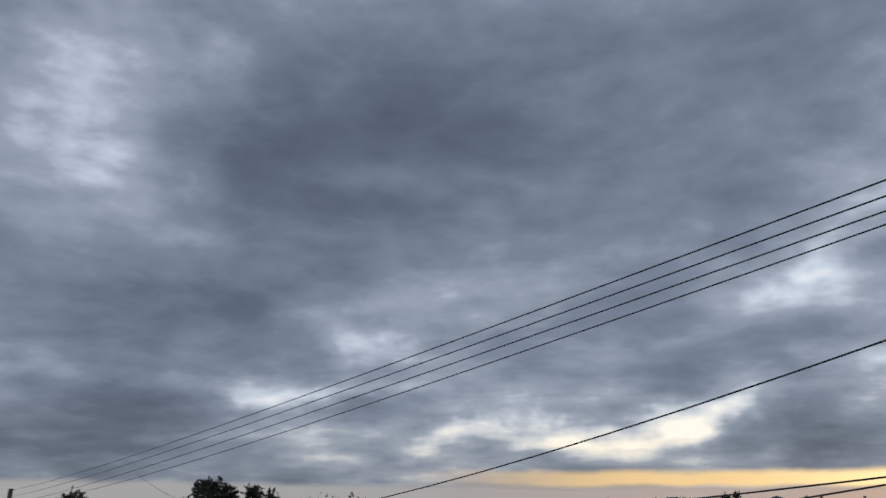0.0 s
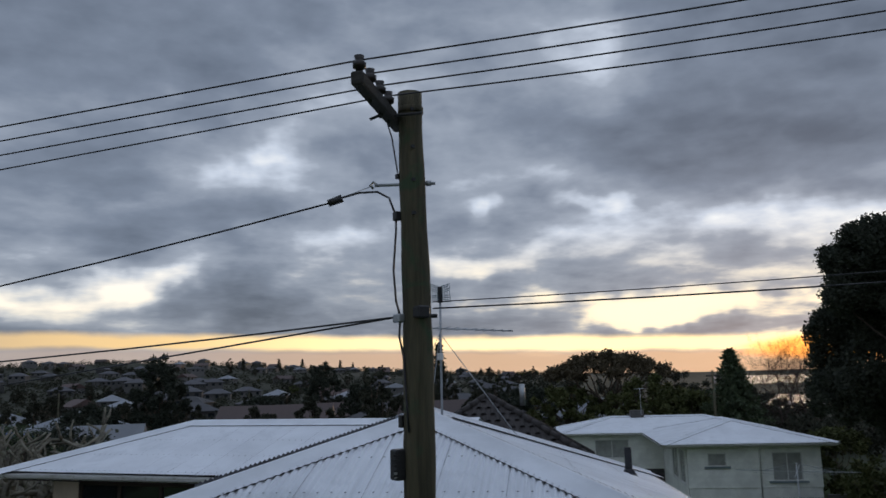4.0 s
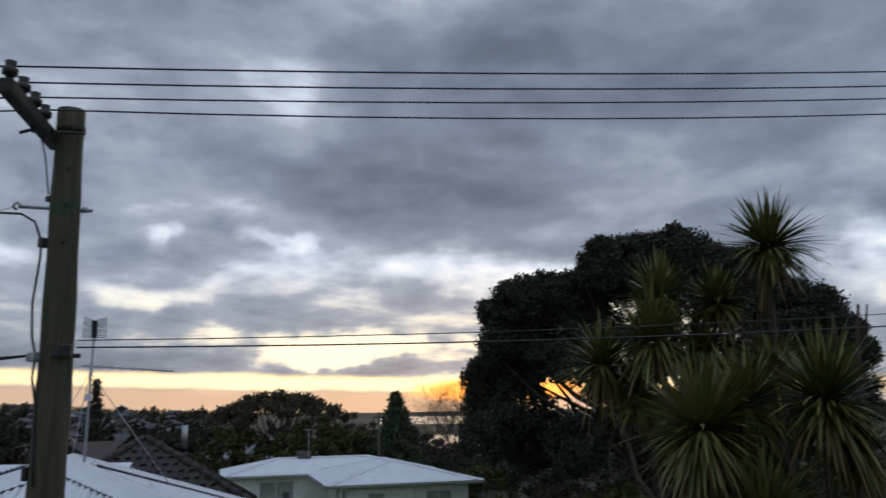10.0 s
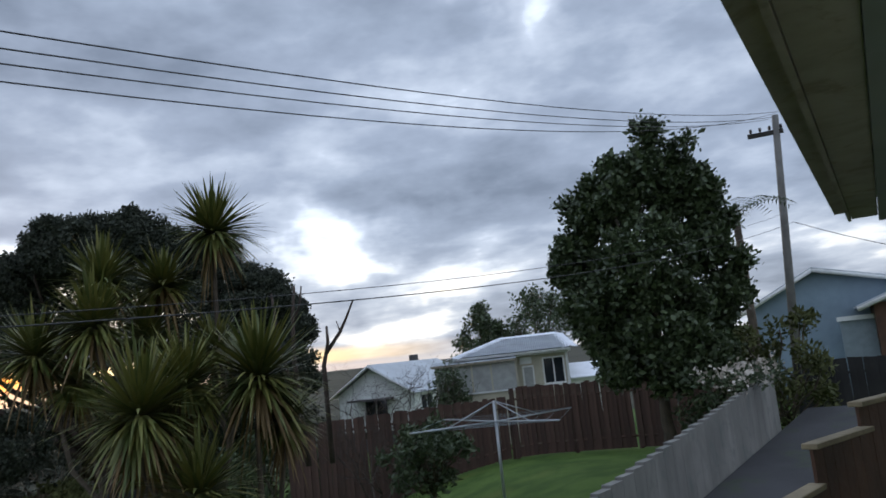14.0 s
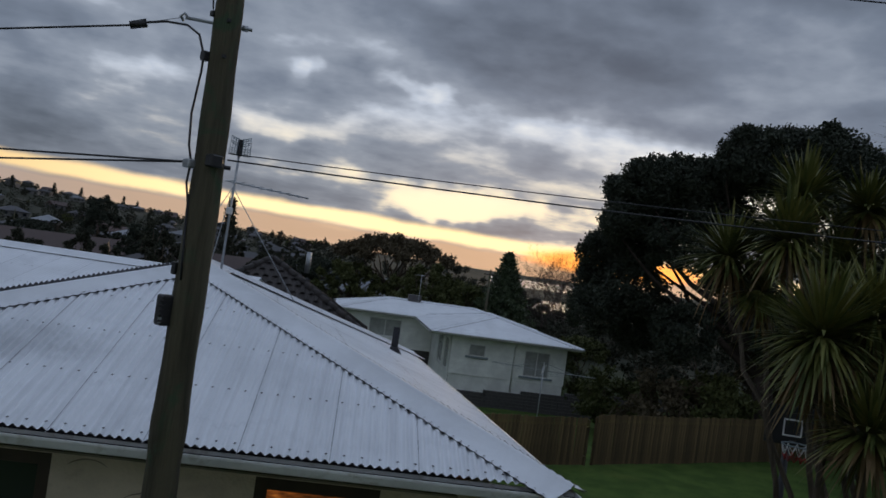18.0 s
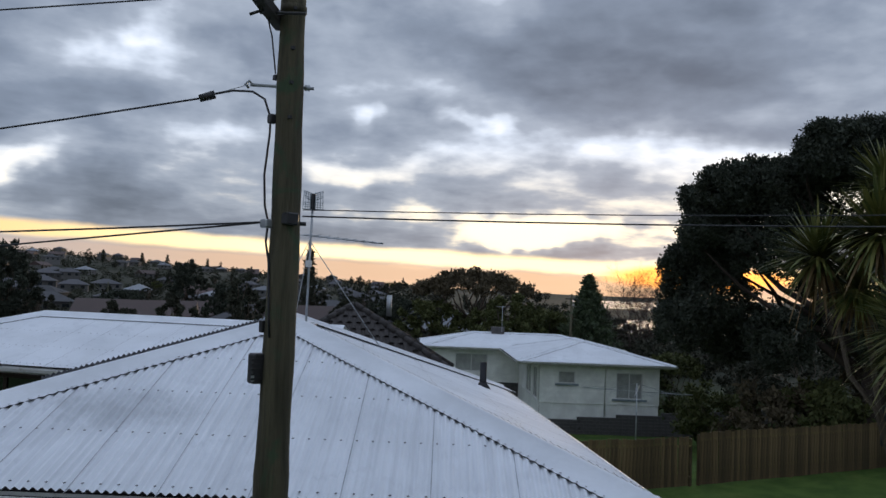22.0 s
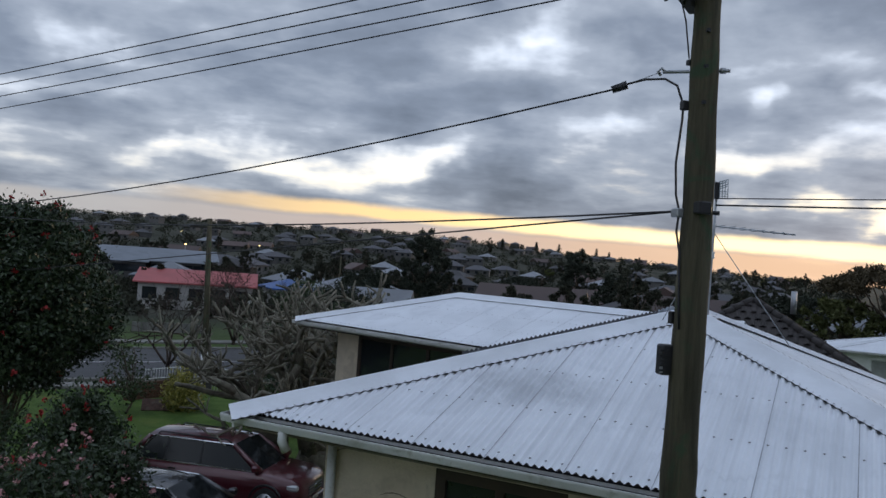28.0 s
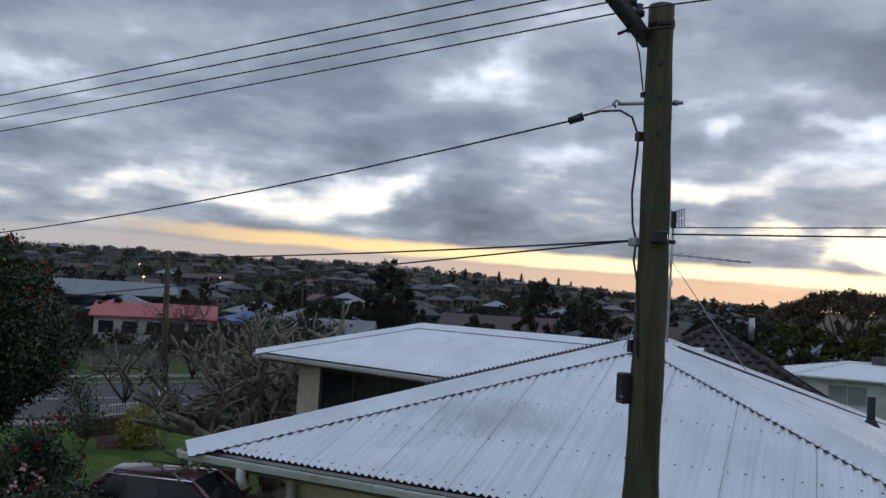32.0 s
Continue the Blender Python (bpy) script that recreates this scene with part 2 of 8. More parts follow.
# ---- materials ----
def mat(name, base, rough=0.7, metal=0.0, vary=0.25, scale=3.0, grain=40.0, bump=0.15, spot=None, streak=None, rnd=0.12, trans=0.0, spec=0.5):
    """A surface with stains at one scale and grain at another. spot: a second colour in patches; streak: (axis scale) for wood or weather streaks."""
    m = bpy.data.materials.new(name)
    m.use_nodes = True
    n = Nodes(m.node_tree)
    bsdf = m.node_tree.nodes["Principled BSDF"]
    tc = m.node_tree.nodes.new("ShaderNodeTexCoord").outputs["Object"]
    vec = tc
    if streak:
        mp = m.node_tree.nodes.new("ShaderNodeMapping")
        mp.inputs["Scale"].default_value = streak
        n.link(tc, mp.inputs["Vector"])
        vec = mp.outputs[0]
    large = n.noise(vec, scale, 4, 0.6, 0.3)
    small = n.noise(vec, grain, 3, 0.6)
    info = m.node_tree.nodes.new("ShaderNodeObjectInfo").outputs["Random"]
    dark = tuple(c * (1 - vary) for c in base)
    light = tuple(min(1, c * (1 + vary)) for c in base)
    col = n.mix(n.smooth(large, 0.3, 0.7), (*dark, 1), (*light, 1))
    if spot:
        col = n.mix(n.math("MULTIPLY", n.smooth(n.noise(tc, scale * 1.7, 5, 0.65, 0.6), 0.52, 0.66), 0.75), col, (*spot, 1))
    val = n.math("ADD", 1 - vary * 0.5 - rnd * 0.5, n.math("ADD", n.math("MULTIPLY", small, vary), n.math("MULTIPLY", info, rnd)))
    comb = m.node_tree.nodes.new("ShaderNodeCombineColor")
    for k in range(3):
        n.link(val, comb.inputs[k])
    col = n.mix(1.0, col, comb.outputs[0], "MULTIPLY")
    n.link(col, bsdf.inputs["Base Color"])
    n.put(bsdf.inputs["Roughness"], n.math("ADD", rough - 0.08, n.math("MULTIPLY", small, 0.16), True))
    bsdf.inputs["Metallic"].default_value = metal
    bsdf.inputs["Specular IOR Level"].default_value = spec
    if trans:
        bsdf.inputs["Transmission Weight"].default_value = trans
    if bump:
        b = m.node_tree.nodes.new("ShaderNodeBump")
        b.inputs["Strength"].default_value, b.inputs["Distance"].default_value = bump, 0.02
        n.link(small, b.inputs["Height"])
        n.link(b.outputs[0], bsdf.inputs["Normal"])
    return m


def clear_coat(m):
    """Polished lacquer over a paint."""
    m.node_tree.nodes["Principled BSDF"].inputs["Coat Weight"].default_value = 1.0
    m.node_tree.nodes["Principled BSDF"].inputs["Coat Roughness"].default_value = 0.04
    return m


def leaf_mat(name, base, tip, rough=0.5, sheen=0.4):
    """Leaves: each island its own shade between two greens."""
    m = bpy.data.materials.new(name)
    m.use_nodes = True
    n = Nodes(m.node_tree)
    bsdf = m.node_tree.nodes["Principled BSDF"]
    isl = m.node_tree.nodes.new("ShaderNodeNewGeometry").outputs["Random Per Island"]
    tc = m.node_tree.nodes.new("ShaderNodeTexCoord").outputs["Object"]
    col = n.mix(isl, (*base, 1), (*tip, 1))
    col = n.mix(n.math("MULTIPLY", n.noise(tc, 0.8, 3), 0.7), col, (*[c * 0.5 for c in base], 1))
    n.link(col, bsdf.inputs["Base Color"])
    bsdf.inputs["Roughness"].default_value = rough
    bsdf.inputs["Specular IOR Level"].default_value = sheen
    return m


def glow_mat(name, col, strength):
    m = bpy.data.materials.new(name)
    m.use_nodes = True
    b = m.node_tree.nodes["Principled BSDF"]
    b.inputs["Base Color"].default_value = (*col, 1)
    b.inputs["Emission Color"].default_value, b.inputs["Emission Strength"].default_value = (*col, 1), strength
    return m


M_ROOF = mat("white_painted_iron", (0.76, 0.79, 0.84), 0.5, 0.0, 0.05, 0.9, 30, 0.04, spot=(0.68, 0.71, 0.76), rnd=0.04)
M_SEAM = mat("grey_sheet_lap", (0.42, 0.43, 0.46), 0.8, 0.0, 0.3, 4, 30, 0.0)
M_ROOFCAP = mat("white_flashing", (0.70, 0.73, 0.78), 0.7, 0.0, 0.08, 1.5, 25, 0.05)
M_SCREW = mat("grey_screw", (0.10, 0.10, 0.11), 0.5, 0.6, 0.1)
M_GUTTER = mat("white_gutter_paint", (0.68, 0.69, 0.68), 0.4, 0.0, 0.10, 2.0, 30, 0.05, spot=(0.45, 0.44, 0.40))
M_STUCCO = mat("cream_stucco", (0.64, 0.55, 0.43), 0.9, 0.0, 0.12, 1.5, 22, 0.8, spot=(0.52, 0.44, 0.34))
M_STUCCO_LINE = mat("stucco_ridge", (0.24, 0.20, 0.155), 0.9, 0.0, 0.2)
M_JOINERY = mat("dark_brown_joinery", (0.045, 0.028, 0.02), 0.5, 0.0, 0.2, 3, 30, 0.1)
# near-black for underlay, vent pipe and gutter strip, and for shade under flashings
M_UNDER = mat("dark_underlay_and_shade", (0.03, 0.03, 0.035), 0.9)
M_POLE = mat("weathered_pole_timber", (0.084, 0.074, 0.046), 0.9, 0.0, 0.45, 1.6, 16, 0.9, spot=(0.05, 0.095, 0.05), streak=(6, 6, 0.5))
M_ARM = mat("grey_arm_timber", (0.035, 0.032, 0.028), 0.85, 0.0, 0.3, 4, 40, 0.4, streak=(2, 2, 8))
M_BLACK = mat("black_plastic", (0.018, 0.018, 0.02), 0.45, 0.0, 0.15)
M_WIRE = mat("black_cable", (0.02, 0.02, 0.024), 0.5, 0.0, 0.1)
M_GALV = mat("galvanised_steel", (0.38, 0.40, 0.42), 0.45, 0.7, 0.15, 6, 40, 0.1)
M_PORC = mat("brown_insulator", (0.02, 0.015, 0.013), 0.4, 0.0, 0.1)
M_BOARD = mat("white_weatherboard", (0.80, 0.82, 0.78), 0.6, 0.0, 0.10, 1.2, 25, 0.1, spot=(0.75, 0.77, 0.73), rnd=0.05)
M_TRIM = mat("white_trim", (0.66, 0.67, 0.66), 0.5, 0.0, 0.08)
M_GREYTRIM = mat("grey_blue_trim", (0.22, 0.27, 0.30), 0.5, 0.0, 0.1)
M_BLOCK = mat("dark_concrete_block", (0.085, 0.08, 0.08), 0.9, 0.0, 0.25, 2, 20, 0.4)
M_TILE = mat("brown_roof_tile", (0.032, 0.027, 0.026), 0.8, 0.0, 0.3, 2, 25, 0.3, rnd=0.3)
M_FENCE = mat("weathered_paling", (0.115, 0.078, 0.036), 0.9, 0.0, 0.5, 1.5, 18, 0.4, spot=(0.19, 0.155, 0.045), streak=(5, 5, 0.6), rnd=0.8)
M_FENCE_RED = mat("brown_paling", (0.075, 0.042, 0.032), 0.9, 0.0, 0.35, 1.5, 18, 0.4, spot=(0.10, 0.08, 0.06), streak=(5, 5, 0.6), rnd=0.5)
M_FENCE_DARK = mat("dark_stained_boards", (0.025, 0.024, 0.024), 0.8, 0.0, 0.25, 2, 18, 0.3, rnd=0.3)
M_FENCE_NEAR = mat("red_brown_stained_boards", (0.085, 0.038, 0.02), 0.7, 0.0, 0.25, 2, 18, 0.3, rnd=0.3)
M_CAPTIMBER = mat("weathered_cap_timber", (0.27, 0.22, 0.14), 0.85, 0.0, 0.25, 3, 20, 0.3)
M_CONC = mat("stained_concrete", (0.19, 0.185, 0.17), 0.9, 0.0, 0.25, 1.2, 20, 0.3, spot=(0.13, 0.14, 0.13), streak=(1, 1, 0.35))
M_ASPHALT = mat("asphalt", (0.055, 0.056, 0.06), 0.75, 0.0, 0.2, 0.5, 40, 0.2)
M_PATH = mat("damp_dark_asphalt", (0.028, 0.028, 0.03), 0.85, 0.0, 0.3, 0.8, 40, 0.3, spot=(0.03, 0.042, 0.02))
M_PAINT = mat("white_road_paint", (0.7, 0.7, 0.7), 0.7, 0.0, 0.1)
M_BARK = mat("grey_brown_bark", (0.095, 0.075, 0.055), 0.95, 0.0, 0.35, 2.5, 20, 0.6, streak=(3, 3, 0.7))
M_LICHEN = mat("lichen_covered_bark", (0.17, 0.155, 0.12), 0.95, 0.0, 0.4, 3.5, 20, 0.8, spot=(0.27, 0.28, 0.21))
M_TWIG = mat("thin_twig_bark", (0.055, 0.04, 0.032), 0.95, 0.0, 0.3)
M_GLASSDARK = mat("window_glass", (0.02, 0.025, 0.03), 0.06, 0.0, 0.05, 2, 10, 0.0, spec=0.8)
M_CARGLASS = mat("tinted_car_glass", (0.012, 0.015, 0.017), 0.08, 0.0, 0.05, 2, 10, 0.0, spec=0.35)
M_SOFFIT = mat("grey_green_soffit", (0.19, 0.205, 0.185), 0.7, 0.0, 0.08, 0.8, 12, 0.05)
M_FASCIA = mat("worn_cream_fascia", (0.25, 0.22, 0.17), 0.7, 0.0, 0.2, 2.0, 20, 0.15, spot=(0.16, 0.13, 0.09))
M_BLUEWALL = mat("blue_grey_weatherboard", (0.20, 0.27, 0.33), 0.65, 0.0, 0.1, 1, 20, 0.1)
M_CREAMWALL = mat("cream_board", (0.40, 0.37, 0.29), 0.7, 0.0, 0.12, 1, 20, 0.1)
M_IRONDULL = mat("dull_grey_roof_iron", (0.24, 0.265, 0.29), 0.6, 0.0, 0.14, 0.7, 20, 0.05, spot=(0.19, 0.20, 0.21))
M_IRONGREY = mat("grey_roof_iron", (0.42, 0.45, 0.48), 0.45, 0.0, 0.1, 0.7, 20, 0.05)
M_MAROON = clear_coat(mat("maroon_car_paint", (0.085, 0.012, 0.02), 0.3, 0.25, 0.05, 2, 10, 0.0, rnd=0.0, spec=0.7))
M_BLACKCAR = clear_coat(mat("black_car_paint", (0.016, 0.016, 0.02), 0.25, 0.2, 0.05, 2, 10, 0.0, rnd=0.0, spec=0.7))
M_CHROME = mat("chrome", (0.65, 0.66, 0.68), 0.15, 1.0, 0.03, 5, 20, 0.0)
M_TYRE = mat("tyre_rubber", (0.015, 0.015, 0.016), 0.85)
M_ALLOY = mat("alloy_wheel", (0.35, 0.36, 0.38), 0.35, 0.8, 0.08)
M_LENS = mat("headlamp_lens", (0.55, 0.56, 0.58), 0.12, 0.3, 0.05)
M_REDLENS = mat("tail_lamp_lens", (0.25, 0.01, 0.012), 0.15)
M_GRASS_BLADE = leaf_mat("grass_blade", (0.035, 0.075, 0.012), (0.075, 0.13, 0.02), 0.6)
L_POHU = leaf_mat("dark_evergreen_leaf", (0.04, 0.05, 0.038), (0.08, 0.09, 0.062), 0.75, 0.2)
L_CAB = leaf_mat("cabbage_tree_leaf", (0.082, 0.11, 0.028), (0.27, 0.25, 0.07), 0.5, 0.35)
L_CABDRY = leaf_mat("dry_cabbage_leaf", (0.16, 0.10, 0.04), (0.22, 0.15, 0.06), 0.7)
L_MAG = leaf_mat("glossy_green_leaf", (0.045, 0.068, 0.03), (0.10, 0.135, 0.055), 0.45)
L_HEDGE = leaf_mat("shrub_leaf", (0.045, 0.068, 0.034), (0.095, 0.125, 0.055), 0.55, 0.3)
L_CAMEL = leaf_mat("camellia_leaf", (0.022, 0.04, 0.018), (0.06, 0.09, 0.034), 0.4, 0.4)
L_OLIVE = leaf_mat("olive_leaf", (0.07, 0.085, 0.03), (0.125, 0.13, 0.045), 0.7, 0.2)
L_FAR = leaf_mat("far_tree_leaf", (0.05, 0.055, 0.042), (0.085, 0.085, 0.058), 0.85, 0.1)
L_YEL = leaf_mat("variegated_leaf", (0.16, 0.17, 0.03), (0.55, 0.48, 0.12), 0.5)
L_RED = leaf_mat("red_flower", (0.30, 0.015, 0.015), (0.42, 0.03, 0.03), 0.6)
L_PINK = leaf_mat("pink_flower", (0.55, 0.24, 0.26), (0.68, 0.38, 0.38), 0.6)
L_WHITE = leaf_mat("white_flower", (0.42, 0.36, 0.30), (0.6, 0.55, 0.48), 0.6)
M_CURTAIN = mat("curtained_window_glass", (0.36, 0.37, 0.36), 0.12, 0.0, 0.15, 2, 10, 0.0, spec=0.8)
L_UNDER = leaf_mat("brown_green_undergrowth_leaf", (0.085, 0.07, 0.045), (0.15, 0.12, 0.07), 0.8, 0.2)
M_GREYPOLE = mat("grey_pole_concrete", (0.14, 0.135, 0.125), 0.9, 0.0, 0.2, 1.5, 20, 0.3)
L_PURPLE = leaf_mat("bronze_leaf", (0.05, 0.028, 0.018), (0.09, 0.045, 0.025), 0.6)


def stained_roof():
    """The painted iron of the front slope, with a grey weathered patch low on it."""
    m = M_ROOF.copy()
    m.name = "stained_white_iron"
    n = Nodes(m.node_tree)
    bsdf = m.node_tree.nodes["Principled BSDF"]
    old = bsdf.inputs["Base Color"].links[0].from_socket
    tc = m.node_tree.nodes.new("ShaderNodeTexCoord").outputs["Object"]
    off = n.vmath("MULTIPLY", n.vmath("SUBTRACT", tc, (2.85, 1.42, 2.9)), (0.75, 1.5, 0.0))
    far = m.node_tree.nodes.new("ShaderNodeVectorMath")
    far.operation = "LENGTH"
    n.link(off, far.inputs[0])
    edge = n.math("ADD", far.outputs["Value"], n.math("MULTIPLY", n.math("SUBTRACT", n.noise(tc, 2.4, 5, 0.65), 0.5), 1.6))
    fac = n.math("MULTIPLY", n.math("SUBTRACT", 1.0, n.smooth(edge, 0.05, 0.85)), 0.55)
    n.link(n.mix(fac, old, (0.33, 0.35, 0.38, 1)), bsdf.inputs["Base Color"])
    return m




def streaked(m, scale):
    """Adds noise streaks down the slope: weathering that also stands in for rib shading."""
    n = Nodes(m.node_tree)
    bsdf = m.node_tree.nodes["Principled BSDF"]
    old = bsdf.inputs["Base Color"].links[0].from_socket
    tc = m.node_tree.nodes.new("ShaderNodeTexCoord").outputs["Object"]
    mp = m.node_tree.nodes.new("ShaderNodeMapping")
    mp.inputs["Scale"].default_value = scale
    n.link(tc, mp.inputs["Vector"])
    fac = n.math("MULTIPLY", n.smooth(n.noise(mp.outputs[0], 1.0, 3, 0.6), 0.45, 0.72), 0.27)
    n.link(n.mix(fac, old, (0.40, 0.42, 0.46, 1)), bsdf.inputs["Base Color"])
    return m


M_ROOF_FRONT = streaked(stained_roof(), (13, 0.35, 0.35))
M_ROOF_SIDE = streaked(M_ROOF.copy(), (0.35, 9, 0.35))


# ---- building helpers ----
rng = np.random.default_rng(7)


def mesh_of(name, verts, faces, material, smooth=False):
    me = bpy.data.meshes.new(name)
    me.from_pydata([tuple(v) for v in verts], [], [tuple(f) for f in faces])
    me.materials.append(material)
    if smooth:
        me.polygons.foreach_set("use_smooth", [True] * len(me.polygons))
    me.update()
    return me


def put_mesh(name, me, parent=None, label="", m=None):
    ob = new(name, me)
    if m is not None:
        ob.matrix_basis = m
    if parent is not None:
        ob.parent = parent
    if label:
        ob["label"] = label
    return ob


def part(name, bm, material, parent=None, label="", smooth=False):
    me = bpy.data.meshes.new(name)
    bmesh.ops.recalc_face_normals(bm, faces=bm.faces[:])
    bm.to_mesh(me)
    bm.free()
    me.materials.append(material)
    if smooth:
        me.polygons.foreach_set("use_smooth", [True] * len(me.polygons))
    return put_mesh(name, me, parent, label)


def thing(name, label, category, at=(0, 0, 0), turn=0.0, group="", kind=""):
    e = new(name)
    e.empty_display_size = 0.2
    e.matrix_basis = Matrix.Translation(at) @ Matrix.Rotation(radians(turn), 4, "Z")
    return tagged(e, label, category, group, kind)


def add_box(bm, lo, hi, bevel=0.0, m=None):
    lo, hi = Vector(lo), Vector(hi)
    r = bmesh.ops.create_cube(bm, size=1.0)["verts"]
    for v in r:
        v.co = Vector([(lo[k] + hi[k]) / 2 + v.co[k] * (hi[k] - lo[k]) for k in range(3)])
    if bevel:
        edges = list({e for v in r for e in v.link_edges})
        r = bmesh.ops.bevel(bm, geom=edges, offset=bevel, segments=1, affect="EDGES")["verts"]
    if m is not None:
        bmesh.ops.transform(bm, matrix=m, verts=r)
    return r


def box(name, lo, hi, material, parent=None, bevel=0.0, label="", m=None):
    bm = bmesh.new()
    add_box(bm, lo, hi, bevel, m)
    return part(name, bm, material, parent, label)


def tube_data(points, radii, sides=8, cap=True):
    """Verts and faces of a round tube along points."""
    pts = [Vector(p) for p in points]
    if isinstance(radii, (int, float)):
        radii = [radii] * len(pts)
    verts, faces = [], []
    side = None
    for i, p in enumerate(pts):
        d = (pts[min(i + 1, len(pts) - 1)] - pts[max(i - 1, 0)]).normalized()
        if side is None:
            side = d.orthogonal().normalized()
        else:
            side = (side - d * side.dot(d)).normalized()
        up = d.cross(side)
        for k in range(sides):
            a = 2 * math.pi * k / sides
            verts.append(p + (side * math.cos(a) + up * math.sin(a)) * radii[i])
        if i:
            o = (i - 1) * sides
            for k in range(sides):
                j = (k + 1) % sides
                faces.append((o + k, o + j, o + sides + j, o + sides + k))
    if cap:
        faces.append(tuple(range(sides))[::-1])
        faces.append(tuple(range((len(pts) - 1) * sides, len(pts) * sides)))
    return verts, faces


def tube(name, points, radii, material, parent=None, sides=8, label="", smooth=True):
    v, f = tube_data(points, radii, sides)
    return put_mesh(name, mesh_of(name, v, f, material, smooth), parent, label)


def tubes(name, many, material, parent=None, sides=5, label=""):
    """Several tubes in one mesh (twigs of one tree, bars of one gate)."""
    vs, fs = [], []
    for points, radii in many:
        v, f = tube_data(points, radii, sides)
        fs += [tuple(i + len(vs) for i in face) for face in f]
        vs += v
    return put_mesh(name, mesh_of(name, vs, fs, material, True), parent, label)


def leaves_mesh(name, centres, size, material, aspect=0.45, up=0.3, jitter=0.35):
    """Small pointed, folded leaves at the given places, two triangles pairs each, as one mesh."""
    c = np.asarray(centres, float)
    n = len(c)
    d = rng.normal(size=(n, 3))
    d[:, 2] += up
    d /= np.linalg.norm(d, axis=1, keepdims=True)
    s = np.cross(d, rng.normal(size=(n, 3)))
    s /= np.linalg.norm(s, axis=1, keepdims=True)
    q = np.cross(d, s)
    L = size * (1 + jitter * rng.normal(size=(n, 1))).clip(0.4, 1.8)
    v = np.stack([c, c + d * L * 0.5 + s * L * aspect * 0.5 + q * L * 0.06, c + d * L, c + d * L * 0.5 - s * L * aspect * 0.5 + q * L * 0.06], 1).reshape(-1, 3)
    me = bpy.data.meshes.new(name)
    me.vertices.add(4 * n)
    me.vertices.foreach_set("co", v.astype(np.float32).ravel())
    tri = (np.arange(n)[:, None] * 4 + np.array([0, 1, 2, 0, 2, 3])[None]).ravel()
    me.loops.add(6 * n)
    me.loops.foreach_set("vertex_index", tri.astype(np.int32))
    me.polygons.add(2 * n)
    me.polygons.foreach_set("loop_start", np.arange(0, 6 * n, 3, dtype=np.int32))
    me.materials.append(material)
    me.update()
    me.validate()
    return me


def in_clumps(clumps, per, squash=0.8, shell=0.55):
    """Points in clumps: rows of x, y, z, radius; more towards their skin."""
    c = np.asarray(clumps, float)
    idx = np.repeat(np.arange(len(c)), per)
    d = rng.normal(size=(len(idx), 3))
    d /= np.linalg.norm(d, axis=1, keepdims=True)
    r = (shell + (1 - shell) * rng.random((len(idx), 1))) * c[idx, 3:4] * (0.8 + 0.35 * rng.random((len(idx), 1)))
    d[:, 2] *= squash
    return c[idx, :3] + d * r


def catenary(a, b, sag, n=24):
    a, b = Vector(a), Vector(b)
    return [a.lerp(b, k / n) - Vector((0, 0, 4 * sag * (k / n) * (1 - k / n))) for k in range(n + 1)]


def smoothstep(x, lo, hi):
    t = min(1.0, max(0.0, (x - lo) / (hi - lo)))
    return t * t * (3 - 2 * t)


# ---- ground ----
def ground_z(x, y):
    d, az = math.hypot(x, y), math.degrees(math.atan2(-x, y))
    z = -2.4 + 4.7 * smoothstep(-y, -9, 4.5) * max(0.0, 1 - 0.009 * max(x, 0)) * smoothstep(x, -2, 4)
    z -= 1.6 * smoothstep(d, 60, 150)
    z -= 1.2 * smoothstep(d, 40, 90) * smoothstep(-y, 5, 20)
    crest = float(np.interp(az, (-52, -43, -37, -29.5, -21.7, -13.6, 7, 60), (0.0, 0.27, 0.40, 0.63, 0.86, 1.06, 1.0, 0.8)))
    z += 34 * crest * smoothstep(d, 220, 1050)
    z -= 7.5 * smoothstep(d, 80, 260) * smoothstep(-az, 42, 50) * smoothstep(az, -80, -74)
    z += 22 * smoothstep(-az, 30, 50) * smoothstep(d, 3200, 4200)
    z -= 1.75 * smoothstep(d, 33, 46) * (1 - smoothstep(d, 58, 80)) * smoothstep(-az, 38, 46) * smoothstep(az, -69, -61)
    z += 3.0 * smoothstep(d, 480, 560) * (1 - smoothstep(d, 950, 1150)) * smoothstep(-az, 44, 50) * smoothstep(az, -80, -74)
    if d < 1500:
        z += 0.02 * noise.noise((x * 0.7, y * 0.7, 0)) + 2.2 * smoothstep(d, 150, 600) * noise.noise((x * 0.006, y * 0.006, 1)) * crest
    return z


def ground_mesh():
    radii = [0.0] + [0.7 * k for k in range(1, 60)] + [42 * 1.075 ** k for k in range(1, 66)]
    seg = 220
    verts = [(0, 0, ground_z(0, 0.01))]
    for r in radii[1:]:
        for k in range(seg):
            a = 2 * math.pi * k / seg
            x, y = r * math.cos(a), r * math.sin(a)
            verts.append((x, y, ground_z(x, y)))
    faces = [(0, 1 + k, 1 + (k + 1) % seg) for k in range(seg)]
    for i in range(len(radii) - 2):
        o = 1 + i * seg
        for k in range(seg):
            j = (k + 1) % seg
            faces.append((o + k, o + seg + k, o + seg + j, o + j))
    return mesh_of("ground", verts, faces, M_GROUND, True)


